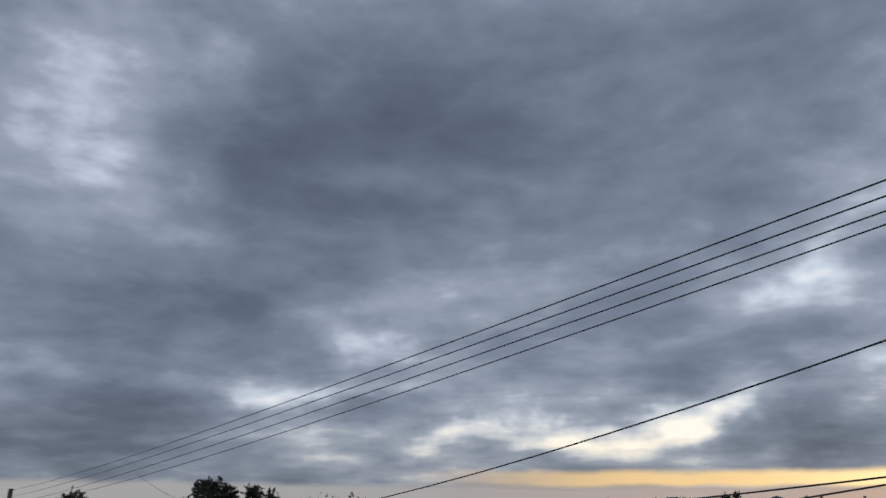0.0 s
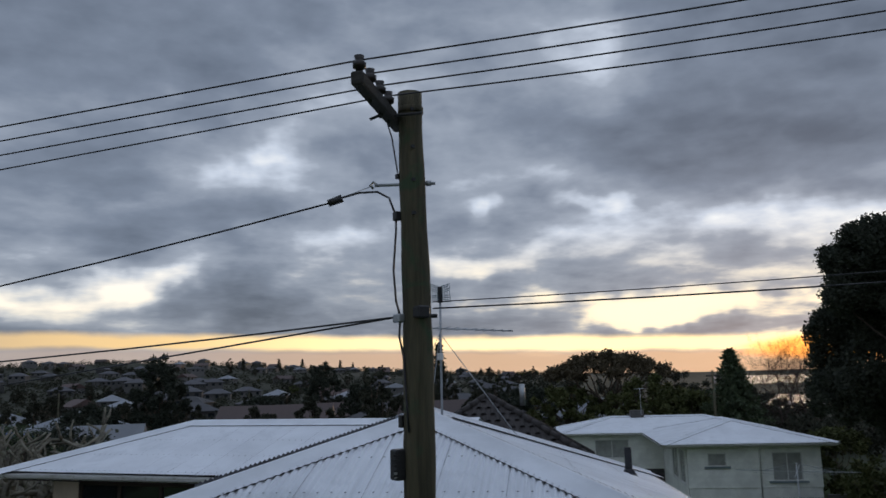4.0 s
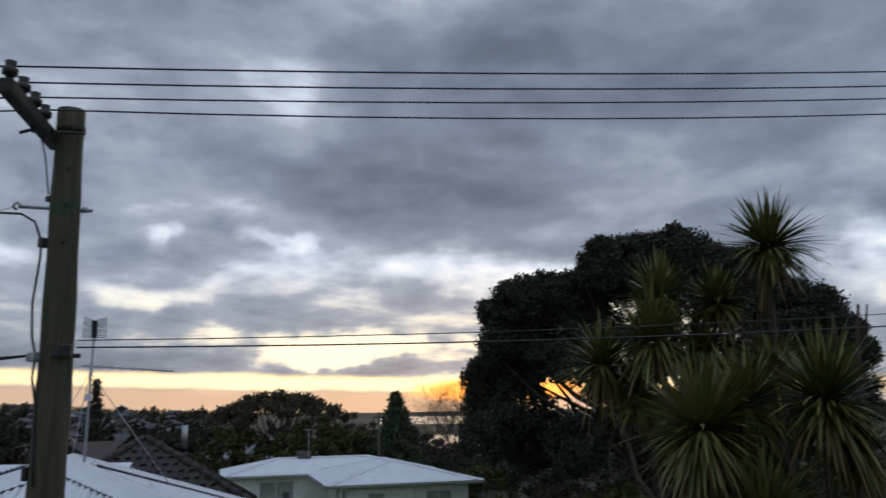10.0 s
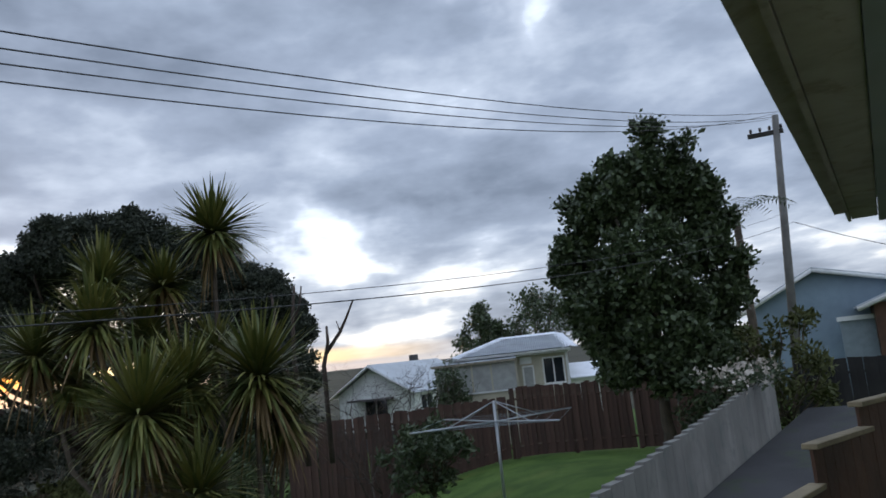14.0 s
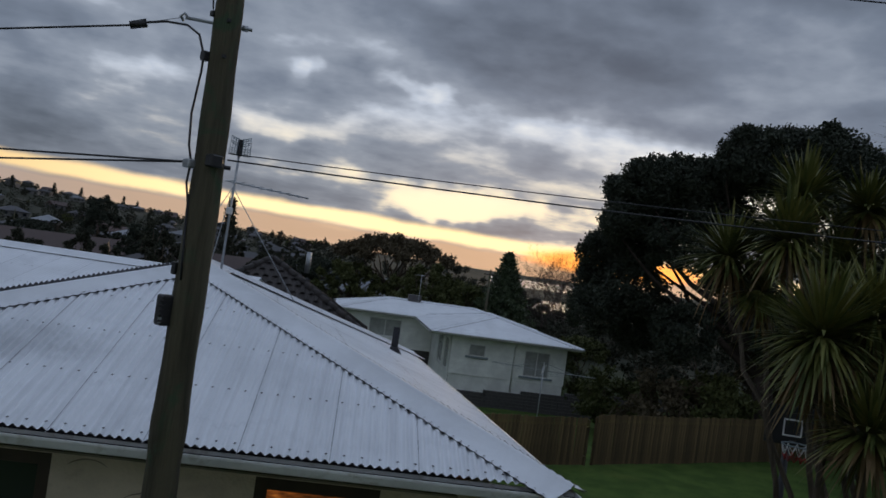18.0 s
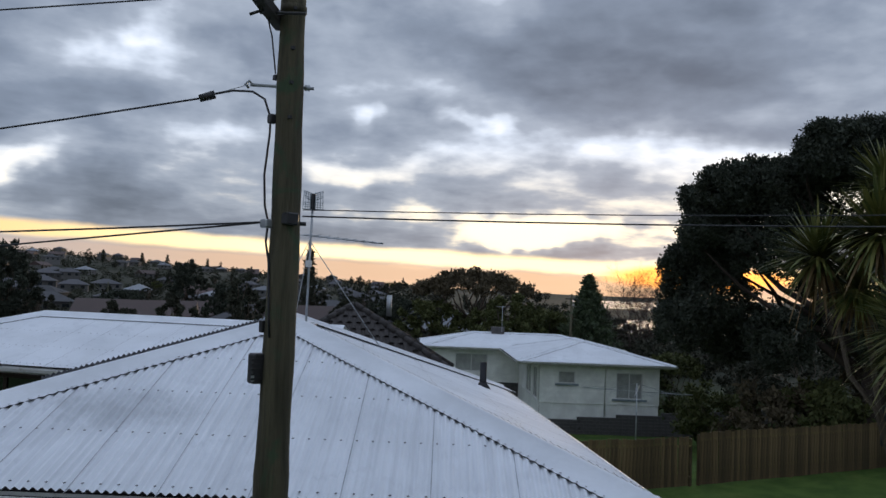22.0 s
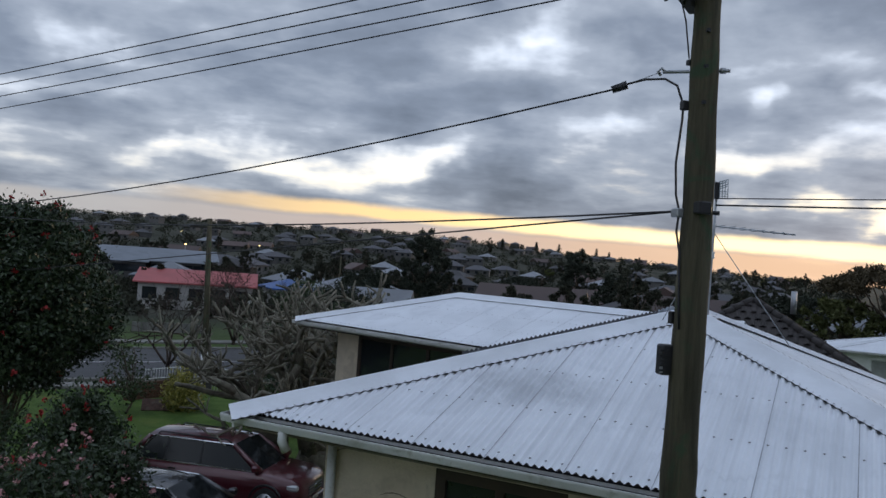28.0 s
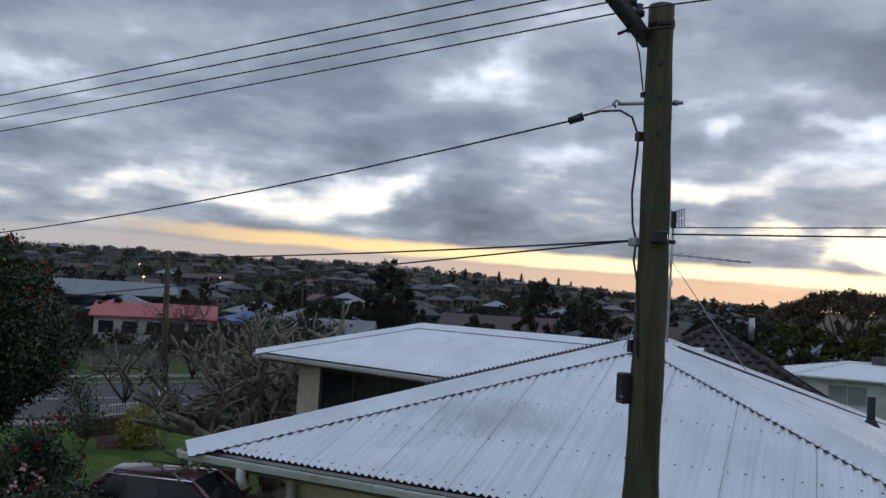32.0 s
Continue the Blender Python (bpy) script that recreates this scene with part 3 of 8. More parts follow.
def ground_material():
    m = bpy.data.materials.new("grass_and_far_land")
    m.use_nodes = True
    n = Nodes(m.node_tree)
    b = m.node_tree.nodes["Principled BSDF"]
    tc = m.node_tree.nodes.new("ShaderNodeTexCoord").outputs["Object"]
    lawn = n.mix(n.smooth(n.noise(tc, 0.9, 5, 0.65), 0.35, 0.65), (0.052, 0.092, 0.018, 1), (0.10, 0.155, 0.034, 1))
    lawn = n.mix(n.smooth(n.noise(tc, 0.35, 4, 0.6), 0.55, 0.75), lawn, (0.14, 0.16, 0.04, 1))
    lawn = n.mix(n.math("MULTIPLY", n.noise(tc, 35, 3, 0.7), 0.6), lawn, (0.03, 0.07, 0.012, 1))
    far = n.mix(n.smooth(n.noise(tc, 0.02, 6, 0.7), 0.4, 0.6), (0.028, 0.032, 0.02, 1), (0.06, 0.06, 0.045, 1))
    length = m.node_tree.nodes.new("ShaderNodeVectorMath")
    length.operation = "LENGTH"
    n.link(tc, length.inputs[0])
    n.link(n.mix(n.smooth(length.outputs["Value"], 45, 80), lawn, far), b.inputs["Base Color"])
    b.inputs["Roughness"].default_value = 0.95
    b.inputs["Specular IOR Level"].default_value = 0.2
    bp = m.node_tree.nodes.new("ShaderNodeBump")
    bp.inputs["Strength"].default_value, bp.inputs["Distance"].default_value = 0.6, 0.03
    n.link(n.noise(tc, 30, 4, 0.7), bp.inputs["Height"])
    n.link(bp.outputs[0], b.inputs["Normal"])
    return m


M_GROUND = ground_material()
ground = tagged(put_mesh("ground", ground_mesh()), "green lawn falling away to a dark wooded valley", "ground", kind="structure")
M_WATER = mat("harbour_water", (0.13, 0.12, 0.12), 0.45, 0.0, 0.1, 0.05, 2, 0.1, spec=0.15)
wv = []
for r in (330, 3600):
    for k in range(13):
        a = radians(-52.6 - 0.6 * k)
        wv.append((-math.sin(a) * r, math.cos(a) * r, -9.5))
water = tagged(put_mesh("water", mesh_of("water", wv, [(k, k + 1, k + 14, k + 13) for k in range(12)], M_WATER)), "pale calm harbour water beyond the trees", "water", kind="structure")


# ---- corrugated roofs ----
def roof_face(parent, origin, turn, length, run, rise, z0, material=M_ROOF, pitch_w=0.0762, left_hip=1.0, right_hip=1.0, per=4, amp=0.014, sheet_name="roof_sheet", screws=True, sheets_own=True, lap=10, lap_screws=False, phase=0.0):
    """One slope of a corrugated roof: eave from origin along local x (turned), rising along local y. left_hip/right_hip: plan slope of the cut at either end (0: square)."""
    ca, sa = math.cos(radians(turn)), math.sin(radians(turn))
    k = rise / run

    def world(a, b, up):
        x, y, z = a, b - up * k / math.hypot(1, k), z0 + b * k + up / math.hypot(1, k)
        return (origin[0] + ca * x - sa * y, origin[1] + sa * x + ca * y, z)

    def top(a):
        h = run
        if left_hip:
            h = min(h, a / left_hip)
        if right_hip:
            h = min(h, (length - a) / right_hip)
        return max(h, 0.0)

    sheet = pitch_w * lap
    count = math.ceil((length + phase) / sheet - 1e-6)
    allv, allf = [], []
    for s in range(count):
        a0, a1 = max(0.0, s * sheet - phase), min((s + 1) * sheet - phase + pitch_w * 0.4, length)
        steps = max(2, round((a1 - a0) / pitch_w * per))
        v, f = [], []
        for i in range(steps + 1):
            a = a0 + (a1 - a0) * i / steps
            up = amp * math.cos(2 * math.pi * a / pitch_w) + 0.003 * (i / steps)
            h = top(a)
            v += [world(a, 0.025, up), world(a, h * 0.5, up), world(a, h, up)]
            if i:
                o = (i - 1) * 3
                f += [(o, o + 3, o + 4, o + 1), (o + 1, o + 4, o + 5, o + 2)]
        if sheets_own:
            put_mesh(sheet_name, mesh_of(sheet_name, v, f, material, True), parent)
            if screws and s < count - 1 and top(a1) > 0.1:
                up = amp * math.cos(2 * math.pi * a1 / pitch_w) + 0.006
                q = [world(a1 - 0.004, 0.0, up), world(a1 + 0.004, 0.0, up), world(a1 + 0.004, top(a1), up), world(a1 - 0.004, top(a1), up)]
                put_mesh("sheet_lap", mesh_of("sheet_lap", q, [(0, 1, 2, 3)], M_SEAM), parent)
        else:
            allf += [tuple(i + len(allv) for i in face) for face in f]
            allv += v
    if not sheets_own:
        put_mesh(sheet_name, mesh_of(sheet_name, allv, allf, material, True), parent)
    if screws:
        vs, fs = [], []
        b = 0.10
        row = 0
        if lap_screws:
            for s in range(1, count):
                a = s * sheet - phase
                q = 0.15
                while q < top(a) - 0.1:
                    fs.append(tuple(range(len(vs), len(vs) + 4)))
                    vs += [world(a + 0.012 * math.cos(w), q + 0.012 * math.sin(w), amp + 0.007) for w in (0, 1.57, 3.14, 4.71)]
                    q += 0.13
        while b < run:
            a = pitch_w * (1 + row % 2)
            while a < length:
                if top(a) > b + 0.1:
                    c = [world(a + 0.015 * math.cos(q), b + 0.015 * math.sin(q), amp + 0.006) for q in (0, 1.57, 3.14, 4.71)]
                    fs.append(tuple(range(len(vs), len(vs) + 4)))
                    vs += c
                a += pitch_w * 2
            b += 0.86
            row += 1
        ob = put_mesh("roof_screw", mesh_of("roof_screw", vs, fs, M_SCREW), parent)
        ob["kind"] = "stuff"


def cap_strip(parent, a, b, half=0.30, rise_k=0.233, material=M_ROOFCAP, name="hip_flashing"):
    """A folded flashing along a hip or ridge from a to b, with a roll on top and a scalloped edge."""
    a, b = Vector(a), Vector(b)
    d = (b - a).normalized()
    side = d.cross(Vector((0, 0, 1))).normalized()
    up = side.cross(d)
    n = max(2, int((b - a).length / 0.095 * 2))
    v, f = [], []
    prof = [(-half, -half * rise_k), (-0.035, 0.004), (-0.02, 0.026), (0, 0.036), (0.02, 0.026), (0.035, 0.004), (half, -half * rise_k)]
    for i in range(n + 1):
        p = a.lerp(b, i / n)
        for j, (w, h) in enumerate(prof):
            e = 0.010 if (i % 2 and j in (0, 6)) else 0.0
            v.append(p + side * w + up * (h + 0.026 - e))
        if i:
            o = (i - 1) * 7
            f += [(o + j, o + j + 1, o + 8 + j, o + 7 + j) for j in range(6)]
    put_mesh(name, mesh_of(name, v, f, material, True), parent)
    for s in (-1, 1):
        # dark strip below each flashing edge, in place of the shade in the gap
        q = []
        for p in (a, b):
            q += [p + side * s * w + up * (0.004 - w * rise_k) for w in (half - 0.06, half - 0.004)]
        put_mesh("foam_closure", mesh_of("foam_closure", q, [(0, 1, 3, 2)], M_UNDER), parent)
        # wavy dark line that draws the shade along the scalloped edge
        j = 0 if s < 0 else 6
        tube("flashing_edge", [v[i * 7 + j] + side * s * 0.004 - up * 0.004 for i in range(n + 1)], 0.0065, M_SCREW, parent, 4)
    vs, fs = [], []
    for i in range(1, n // 2):
        for w in (-half + 0.012, half - 0.012):
            p = a.lerp(b, i * 2 / n) + side * w + up * (0.036 - half * rise_k)
            fs.append(tuple(range(len(vs), len(vs) + 4)))
            vs += [p + d * 0.011 * math.cos(q) + side * 0.011 * math.sin(q) for q in (0, 1.57, 3.14, 4.71)]
    ob = put_mesh("flashing_screw", mesh_of("flashing_screw", vs, fs, M_SCREW), parent)
    ob["kind"] = "stuff"


def gutter(parent, a, b, inward, name="gutter"):
    """A square gutter with an open top and a fascia board behind, from a to b at eave height; inward: unit vector to the wall."""
    a, b, n = Vector(a), Vector(b), Vector(inward)
    prof = [(0.09, 0.0), (0.09, -0.08), (-0.065, -0.08), (-0.085, -0.02), (-0.085, 0.0), (-0.072, 0.0), (-0.06, -0.07), (0.08, -0.07), (0.08, 0.0)]
    v, f = [], []
    for p in (a, b):
        v += [p + n * w + Vector((0, 0, h)) for w, h in prof]
    k = len(prof)
    f += [(i, (i + 1) % k, k + (i + 1) % k, k + i) for i in range(k)]
    f += [tuple(range(k)), tuple(range(k, 2 * k))[::-1]]
    put_mesh(name, mesh_of(name, v, f, M_GUTTER), parent)
    # near-black strip along the inside of the channel
    q = []
    for p in (a, b):
        q += [p + n * w + Vector((0, 0, -0.03)) for w in (-0.064, 0.078)]
    put_mesh("gutter_silt", mesh_of("gutter_silt", q, [(0, 1, 3, 2)], M_UNDER), parent)
    v, f = [], []
    prof = [(0.095, -0.005), (0.095, -0.13), (0.125, -0.13), (0.125, -0.005)]
    for p in (a, b):
        v += [p + n * w + Vector((0, 0, h)) for w, h in prof]
    f += [(i, (i + 1) % 4, 4 + (i + 1) % 4, 4 + i) for i in range(4)] + [(0, 1, 2, 3), (7, 6, 5, 4)]
    put_mesh("fascia", mesh_of("fascia", v, f, M_GUTTER), parent)


# ---- the neighbour's hip-roofed house ----
WIDTH, DEPTH, EAVE, RISE = 8.14, 8.6, 2.45, 1.34
HALF = WIDTH / 2
house = thing("house", "cream stucco house with white corrugated hip roof", "house", (0.49, 9.35, 0), -43.46)
roof_face(house, (0, 0), 0, WIDTH, HALF, RISE, EAVE, M_ROOF_FRONT, per=6, amp=0.016, phase=0.07)
SKEW = 0.097 * DEPTH
roof_face(house, (WIDTH, 0), 95.57, 8.64, 3.655, RISE, EAVE, material=M_ROOF_SIDE, left_hip=1.216, right_hip=1.0, per=6, lap_screws=True)
roof_face(house, (0, DEPTH), -90, DEPTH, HALF, RISE, EAVE)
roof_face(house, (WIDTH - SKEW, DEPTH), 180, WIDTH - SKEW, HALF - 0.45, RISE, EAVE, sheets_own=False, screws=False)
APEX_A, APEX_B = (HALF, HALF, EAVE + RISE), (HALF, DEPTH - HALF, EAVE + RISE)
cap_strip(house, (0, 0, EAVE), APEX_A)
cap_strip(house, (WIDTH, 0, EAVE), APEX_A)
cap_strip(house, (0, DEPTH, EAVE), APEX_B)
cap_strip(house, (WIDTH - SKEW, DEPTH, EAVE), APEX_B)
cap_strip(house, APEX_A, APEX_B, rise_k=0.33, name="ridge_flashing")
for a, b, n in (((-0.05, 0, EAVE), (WIDTH + 0.05, 0, EAVE), (0, 1, 0)), ((WIDTH, -0.05, EAVE), (WIDTH - SKEW, DEPTH + 0.05, EAVE), (-0.995, -0.097, 0)), ((0, -0.05, EAVE), (0, DEPTH, EAVE), (1, 0, 0))):
    gutter(house, Vector(a) - Vector((0, 0, 0.035)), Vector(b) - Vector((0, 0, 0.035)), n)
# dark serrated strip as shadow where the wing's corrugated ends die into the hip
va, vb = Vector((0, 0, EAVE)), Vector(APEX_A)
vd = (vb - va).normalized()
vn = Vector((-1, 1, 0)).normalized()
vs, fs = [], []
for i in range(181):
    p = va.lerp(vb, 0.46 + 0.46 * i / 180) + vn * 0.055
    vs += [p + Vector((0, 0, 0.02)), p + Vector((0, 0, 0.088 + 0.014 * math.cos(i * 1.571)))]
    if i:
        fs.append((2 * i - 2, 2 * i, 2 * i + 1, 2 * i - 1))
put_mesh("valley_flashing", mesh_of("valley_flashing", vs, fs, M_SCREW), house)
box("roof_underlay", (0.1, 0.1, EAVE - 0.04), (WIDTH - 1.0, DEPTH - 0.1, EAVE - 0.015), M_UNDER, house)
box("soffit", (0.12, 0.12, EAVE - 0.20), (WIDTH - 0.12 - SKEW, DEPTH - 0.12, EAVE - 0.185), M_FASCIA, house)
IN = 0.55


def wall_run(parent, a, b, z0, z1, thick, openings, material, name="wall"):
    """A wall from a to b with window openings: rows of start, end, sill, head along it. The outer face is on the a-to-b line's right."""
    a, b = Vector((*a, 0)), Vector((*b, 0))
    d, length = (b - a).normalized(), (b - a).length
    n = Vector((-d.y, d.x, 0))
    m = Matrix(((d.x, n.x, 0, a.x), (d.y, n.y, 0, a.y), (0, 0, 1, 0), (0, 0, 0, 1)))
    xs = sorted({0.0, length, *(q for o in openings for q in o[:2])})
    zs = sorted({z0, z1, *(q for o in openings for q in o[2:])})

    def solid(i, j):
        if not (0 <= i < len(xs) - 1 and 0 <= j < len(zs) - 1):
            return False
        cx, cz = (xs[i] + xs[i + 1]) / 2, (zs[j] + zs[j + 1]) / 2
        return not any(o[0] < cx < o[1] and o[2] < cz < o[3] for o in openings)

    index, vs, fs = {}, [], []

    def corner(i, j, back):
        if (i, j, back) not in index:
            index[i, j, back] = len(vs)
            vs.append(m @ Vector((xs[i], thick * back, zs[j])))
        return index[i, j, back]

    for i in range(len(xs) - 1):
        for j in range(len(zs) - 1):
            if not solid(i, j):
                continue
            ring = ((i, j), (i + 1, j), (i + 1, j + 1), (i, j + 1))
            fs.append(tuple(corner(*c, 0) for c in ring))
            fs.append(tuple(corner(*c, 1) for c in ring[::-1]))
            for k, (di, dj) in enumerate(((0, -1), (1, 0), (0, 1), (-1, 0))):
                if not solid(i + di, j + dj):
                    p, q = ring[k], ring[(k + 1) % 4]
                    fs.append((corner(*q, 0), corner(*p, 0), corner(*p, 1), corner(*q, 1)))
    put_mesh(name, mesh_of(name, vs, fs, material), parent)
    return m


def window(parent, m, s, e, lo, hi, frame_mat, glass_mat, mullions=1, sill=True, w=0.06, name="window"):
    win = box(name, (s, 0.01, lo), (s + w, 0.09, hi), frame_mat, parent, 0, "", m)
    box("frame", (e - w, 0.01, lo), (e, 0.09, hi), frame_mat, win, 0, "", m)
    box("frame", (s + w, 0.01, hi - w), (e - w, 0.09, hi), frame_mat, win, 0, "", m)
    box("frame", (s + w, 0.01, lo), (e - w, 0.09, lo + w), frame_mat, win, 0, "", m)
    for k in range(1, mullions):
        c = s + (e - s) * k / mullions
        box("mullion", (c - w * 0.4, 0.015, lo + w), (c + w * 0.4, 0.08, hi - w), frame_mat, win, 0, "", m)
    box("pane", (s + w, 0.045, lo + w), (e - w, 0.055, hi - w), glass_mat, win, 0, "", m)
    if sill:
        box("sill", (s - 0.08, -0.06, lo - 0.06), (e + 0.08, 0.06, lo - 0.002), frame_mat, win, 0, "", m)
    return win


def lit_material():
    m = bpy.data.materials.new("lit_room_seen_through_glass")
    m.use_nodes = True
    n = Nodes(m.node_tree)
    b = m.node_tree.nodes["Principled BSDF"]
    tc = m.node_tree.nodes.new("ShaderNodeTexCoord").outputs["Object"]
    mp = m.node_tree.nodes.new("ShaderNodeMapping")
    mp.inputs["Scale"].default_value = (3, 3, 9)
    n.link(tc, mp.inputs["Vector"])
    col = n.ramp(n.noise(mp.outputs[0], 1.4, 3, 0.6), [(0.3, (0.02, 0.006, 0.002)), (0.5, (0.22, 0.06, 0.012)), (0.62, (0.5, 0.16, 0.03)), (0.8, (0.75, 0.36, 0.12))])
    n.link(col, b.inputs["Emission Color"])
    b.inputs["Emission Strength"].default_value = 0.75
    b.inputs["Base Color"].default_value = (0.02, 0.02, 0.02, 1)
    b.inputs["Roughness"].default_value = 0.1
    return m


M_LIT = lit_material()
INL = 0.92
wm = wall_run(house, (INL, IN), (WIDTH - IN, IN), -2.6, EAVE - 0.2, 0.15, [(1.35, 2.75, 0.75, 2.12), (4.51, 5.63, 0.85, 2.12)], M_STUCCO)
window(house, wm, 1.35, 2.75, 0.75, 2.12, M_JOINERY, M_GLASSDARK, 2, True, 0.11)
window(house, wm, 4.51, 5.63, 0.85, 2.12, M_JOINERY, M_LIT, 1, True, 0.11)
wall_run(house, (WIDTH - IN, IN + 0.15), (WIDTH - IN - SKEW, DEPTH - IN), -2.6, EAVE - 0.2, 0.15, [], M_STUCCO)
wall_run(house, (INL, DEPTH - IN), (INL, IN + 0.15), -2.6, EAVE - 0.2, 0.15, [], M_STUCCO)
wall_run(house, (WIDTH - IN - 0.15 - SKEW, DEPTH - IN), (INL + 0.15, DEPTH - IN), -2.6, EAVE - 0.2, 0.15, [], M_STUCCO)
marks = []
for i in range(46):
    cx, cz = INL + 0.3 + 6.6 * rng.random(), 0.6 + 1.5 * rng.random()
    if 2.2 < cx < 3.8 or 5.3 < cx < 6.7:
        continue
    r0, a0 = 0.28 + 0.16 * rng.random(), 0.5 + 0.6 * rng.random()
    marks.append(([(cx - r0 * math.cos(a0 + 0.22 * j), IN - 0.003, cz + r0 * math.sin(a0 + 0.22 * j)) for j in range(7)], [0.002, 0.006, 0.007, 0.006, 0.005, 0.004, 0.002]))
tubes("trowel_mark", marks, M_STUCCO_LINE, house, 5, "dark fan-shaped trowel ridges")["kind"] = "stuff"
tube("downpipe", [(INL + 0.12, IN - 0.06, EAVE - 0.22), (INL + 0.12, IN - 0.06, -2.4)], 0.05, M_GUTTER, house)
tube("downpipe_elbow", [(0.75, -0.02, EAVE - 0.1), (0.75, -0.02, EAVE - 0.22), (0.78, 0.02, EAVE - 0.32)], 0.05, M_GUTTER, house)
# vent pipe through the far slope
vx, vy = 6.81, 6.39
VZ = 2.71
tube("vent_pipe", [(vx, vy, VZ - 0.05), (vx, vy, VZ + 0.40)], 0.055, M_UNDER, house)
tube("vent_boot", [(vx, vy, VZ - 0.05), (vx, vy, VZ + 0.08)], [0.14, 0.06], M_UNDER, house)

# the wing behind
WL, WW, WR = 10.5, 6.0, 0.9
wing = thing("house_wing", "rear wing with white corrugated hip roof and cream wall", "house", (2.5, 21.5, 0), math.degrees(math.atan2(-0.83, 0.56)))
roof_face(wing, (0, 0), 0, WL, WW / 2, WR, EAVE, right_hip=0)
roof_face(wing, (0, WW), -90, WW, WW / 2, WR, EAVE)
roof_face(wing, (WL, WW), 180, WL, WW / 2, WR, EAVE, left_hip=0, sheets_own=False, screws=False)
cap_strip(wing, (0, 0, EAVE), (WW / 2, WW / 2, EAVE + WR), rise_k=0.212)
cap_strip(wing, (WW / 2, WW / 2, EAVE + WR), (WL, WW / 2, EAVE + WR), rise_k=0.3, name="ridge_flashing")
gutter(wing, (-0.05, 0, EAVE - 0.035), (WL, 0, EAVE - 0.035), (0, 1, 0))
gutter(wing, (0, WW, EAVE - 0.035), (0, -0.05, EAVE - 0.035), (1, 0, 0))
box("soffit", (0.12, 0.12, EAVE - 0.20), (WL, WW - 0.12, EAVE - 0.185), M_JOINERY, wing)
wwm = wall_run(wing, (0.9, 0.7), (WL, 0.7), -2.6, EAVE - 0.2, 0.15, [(0.75, 4.2, 0.6, 2.2)], M_STUCCO)
window(wing, wwm, 0.75, 4.2, 0.6, 2.2, M_JOINERY, M_GLASSDARK, 3, True, 0.1)
wall_run(wing, (0.9, WW - 0.7), (0.9, 0.85), -2.6, EAVE - 0.2, 0.15, [], M_STUCCO)

# ---- utility pole ----
PX, PY = 3.50, 5.42
pole = thing("utility_pole", "weathered round timber power pole with greenish stains", "utility pole", (PX, PY, 0))
pts, rad = [], []
for k in range(61):
    z = -2.6 + 9.06 * k / 60
    pts.append((0.012 * math.sin(z * 1.7), 0.01 * math.cos(z * 1.1), z))
    rad.append(0.136 - 0.003 * (z + 2.6) - 0.0075 * max(0.0, z - 4.2) + (0.010 if 2.6 < z < 2.95 else 0) + 0.003 * math.sin(z * 9))
tube("pole_shaft", pts, rad, M_POLE, pole, 18)
TOPZ = 6.30
arm = Vector((-0.72, -0.69, 0)).normalized()
side = Vector((-arm.y, arm.x, 0))
ARM0 = Vector((-0.225, -0.018, 0))
ARMM = Matrix(((arm.x, side.x, 0, ARM0.x), (arm.y, side.y, 0, ARM0.y), (0, 0, 1, 0), (0, 0, 0, 1)))
bm = bmesh.new()
add_box(bm, (-0.32, -0.045, TOPZ - 0.10), (0.79, 0.045, TOPZ), 0.012, ARMM)
part("crossarm", bm, M_ARM, pole)
wire_pts = []
for w in (0.73, 0.48, 0.23, 0.0):
    p = ARM0 + arm * w + Vector((0, 0, TOPZ))
    ins = tube("insulator", [p, p + Vector((0, 0, 0.035)), p + Vector((0, 0, 0.04)), p + Vector((0, 0, 0.075)), p + Vector((0, 0, 0.085)), p + Vector((0, 0, 0.10)), p + Vector((0, 0, 0.125))], [0.022, 0.026, 0.046, 0.048, 0.032, 0.030, 0.036], M_PORC, pole, 12)
    tube("pin", [p - Vector((0, 0, 0.13)), p + Vector((0, 0, 0.02))], 0.010, M_BLACK, ins, 6)
    wire_pts.append(Vector((PX, PY, 0)) + p + Vector((0, 0, 0.095)))
tube("arm_bolt", [ARMM @ Vector((-0.02, -0.08, TOPZ - 0.06)), ARMM @ Vector((-0.02, 0.26, TOPZ - 0.06))], 0.012, M_BLACK, pole, 6)
tube("stay_bolt", [ARMM @ Vector((0.16, -0.10, TOPZ - 0.135)), ARMM @ Vector((0.16, 0.0, TOPZ - 0.10))], 0.012, M_BLACK, pole, 6)
tube("pole_band", [(0.012 * math.sin(6.3 * 1.7), 0, 6.29), (0.012 * math.sin(6.3 * 1.7), 0, 6.34)], 0.099, M_POLE, pole, 18)
EYE = Vector((0.25, 0.22, 0))


def spot(az, d, z=None):
    """A place in the plan by bearing (degrees left of +y) and distance; z: its height, or on the ground."""
    x, y = EYE.x - math.sin(radians(az)) * d, EYE.y + math.cos(radians(az)) * d
    return Vector((x, y, ground_z(x, y) if z is None else z))


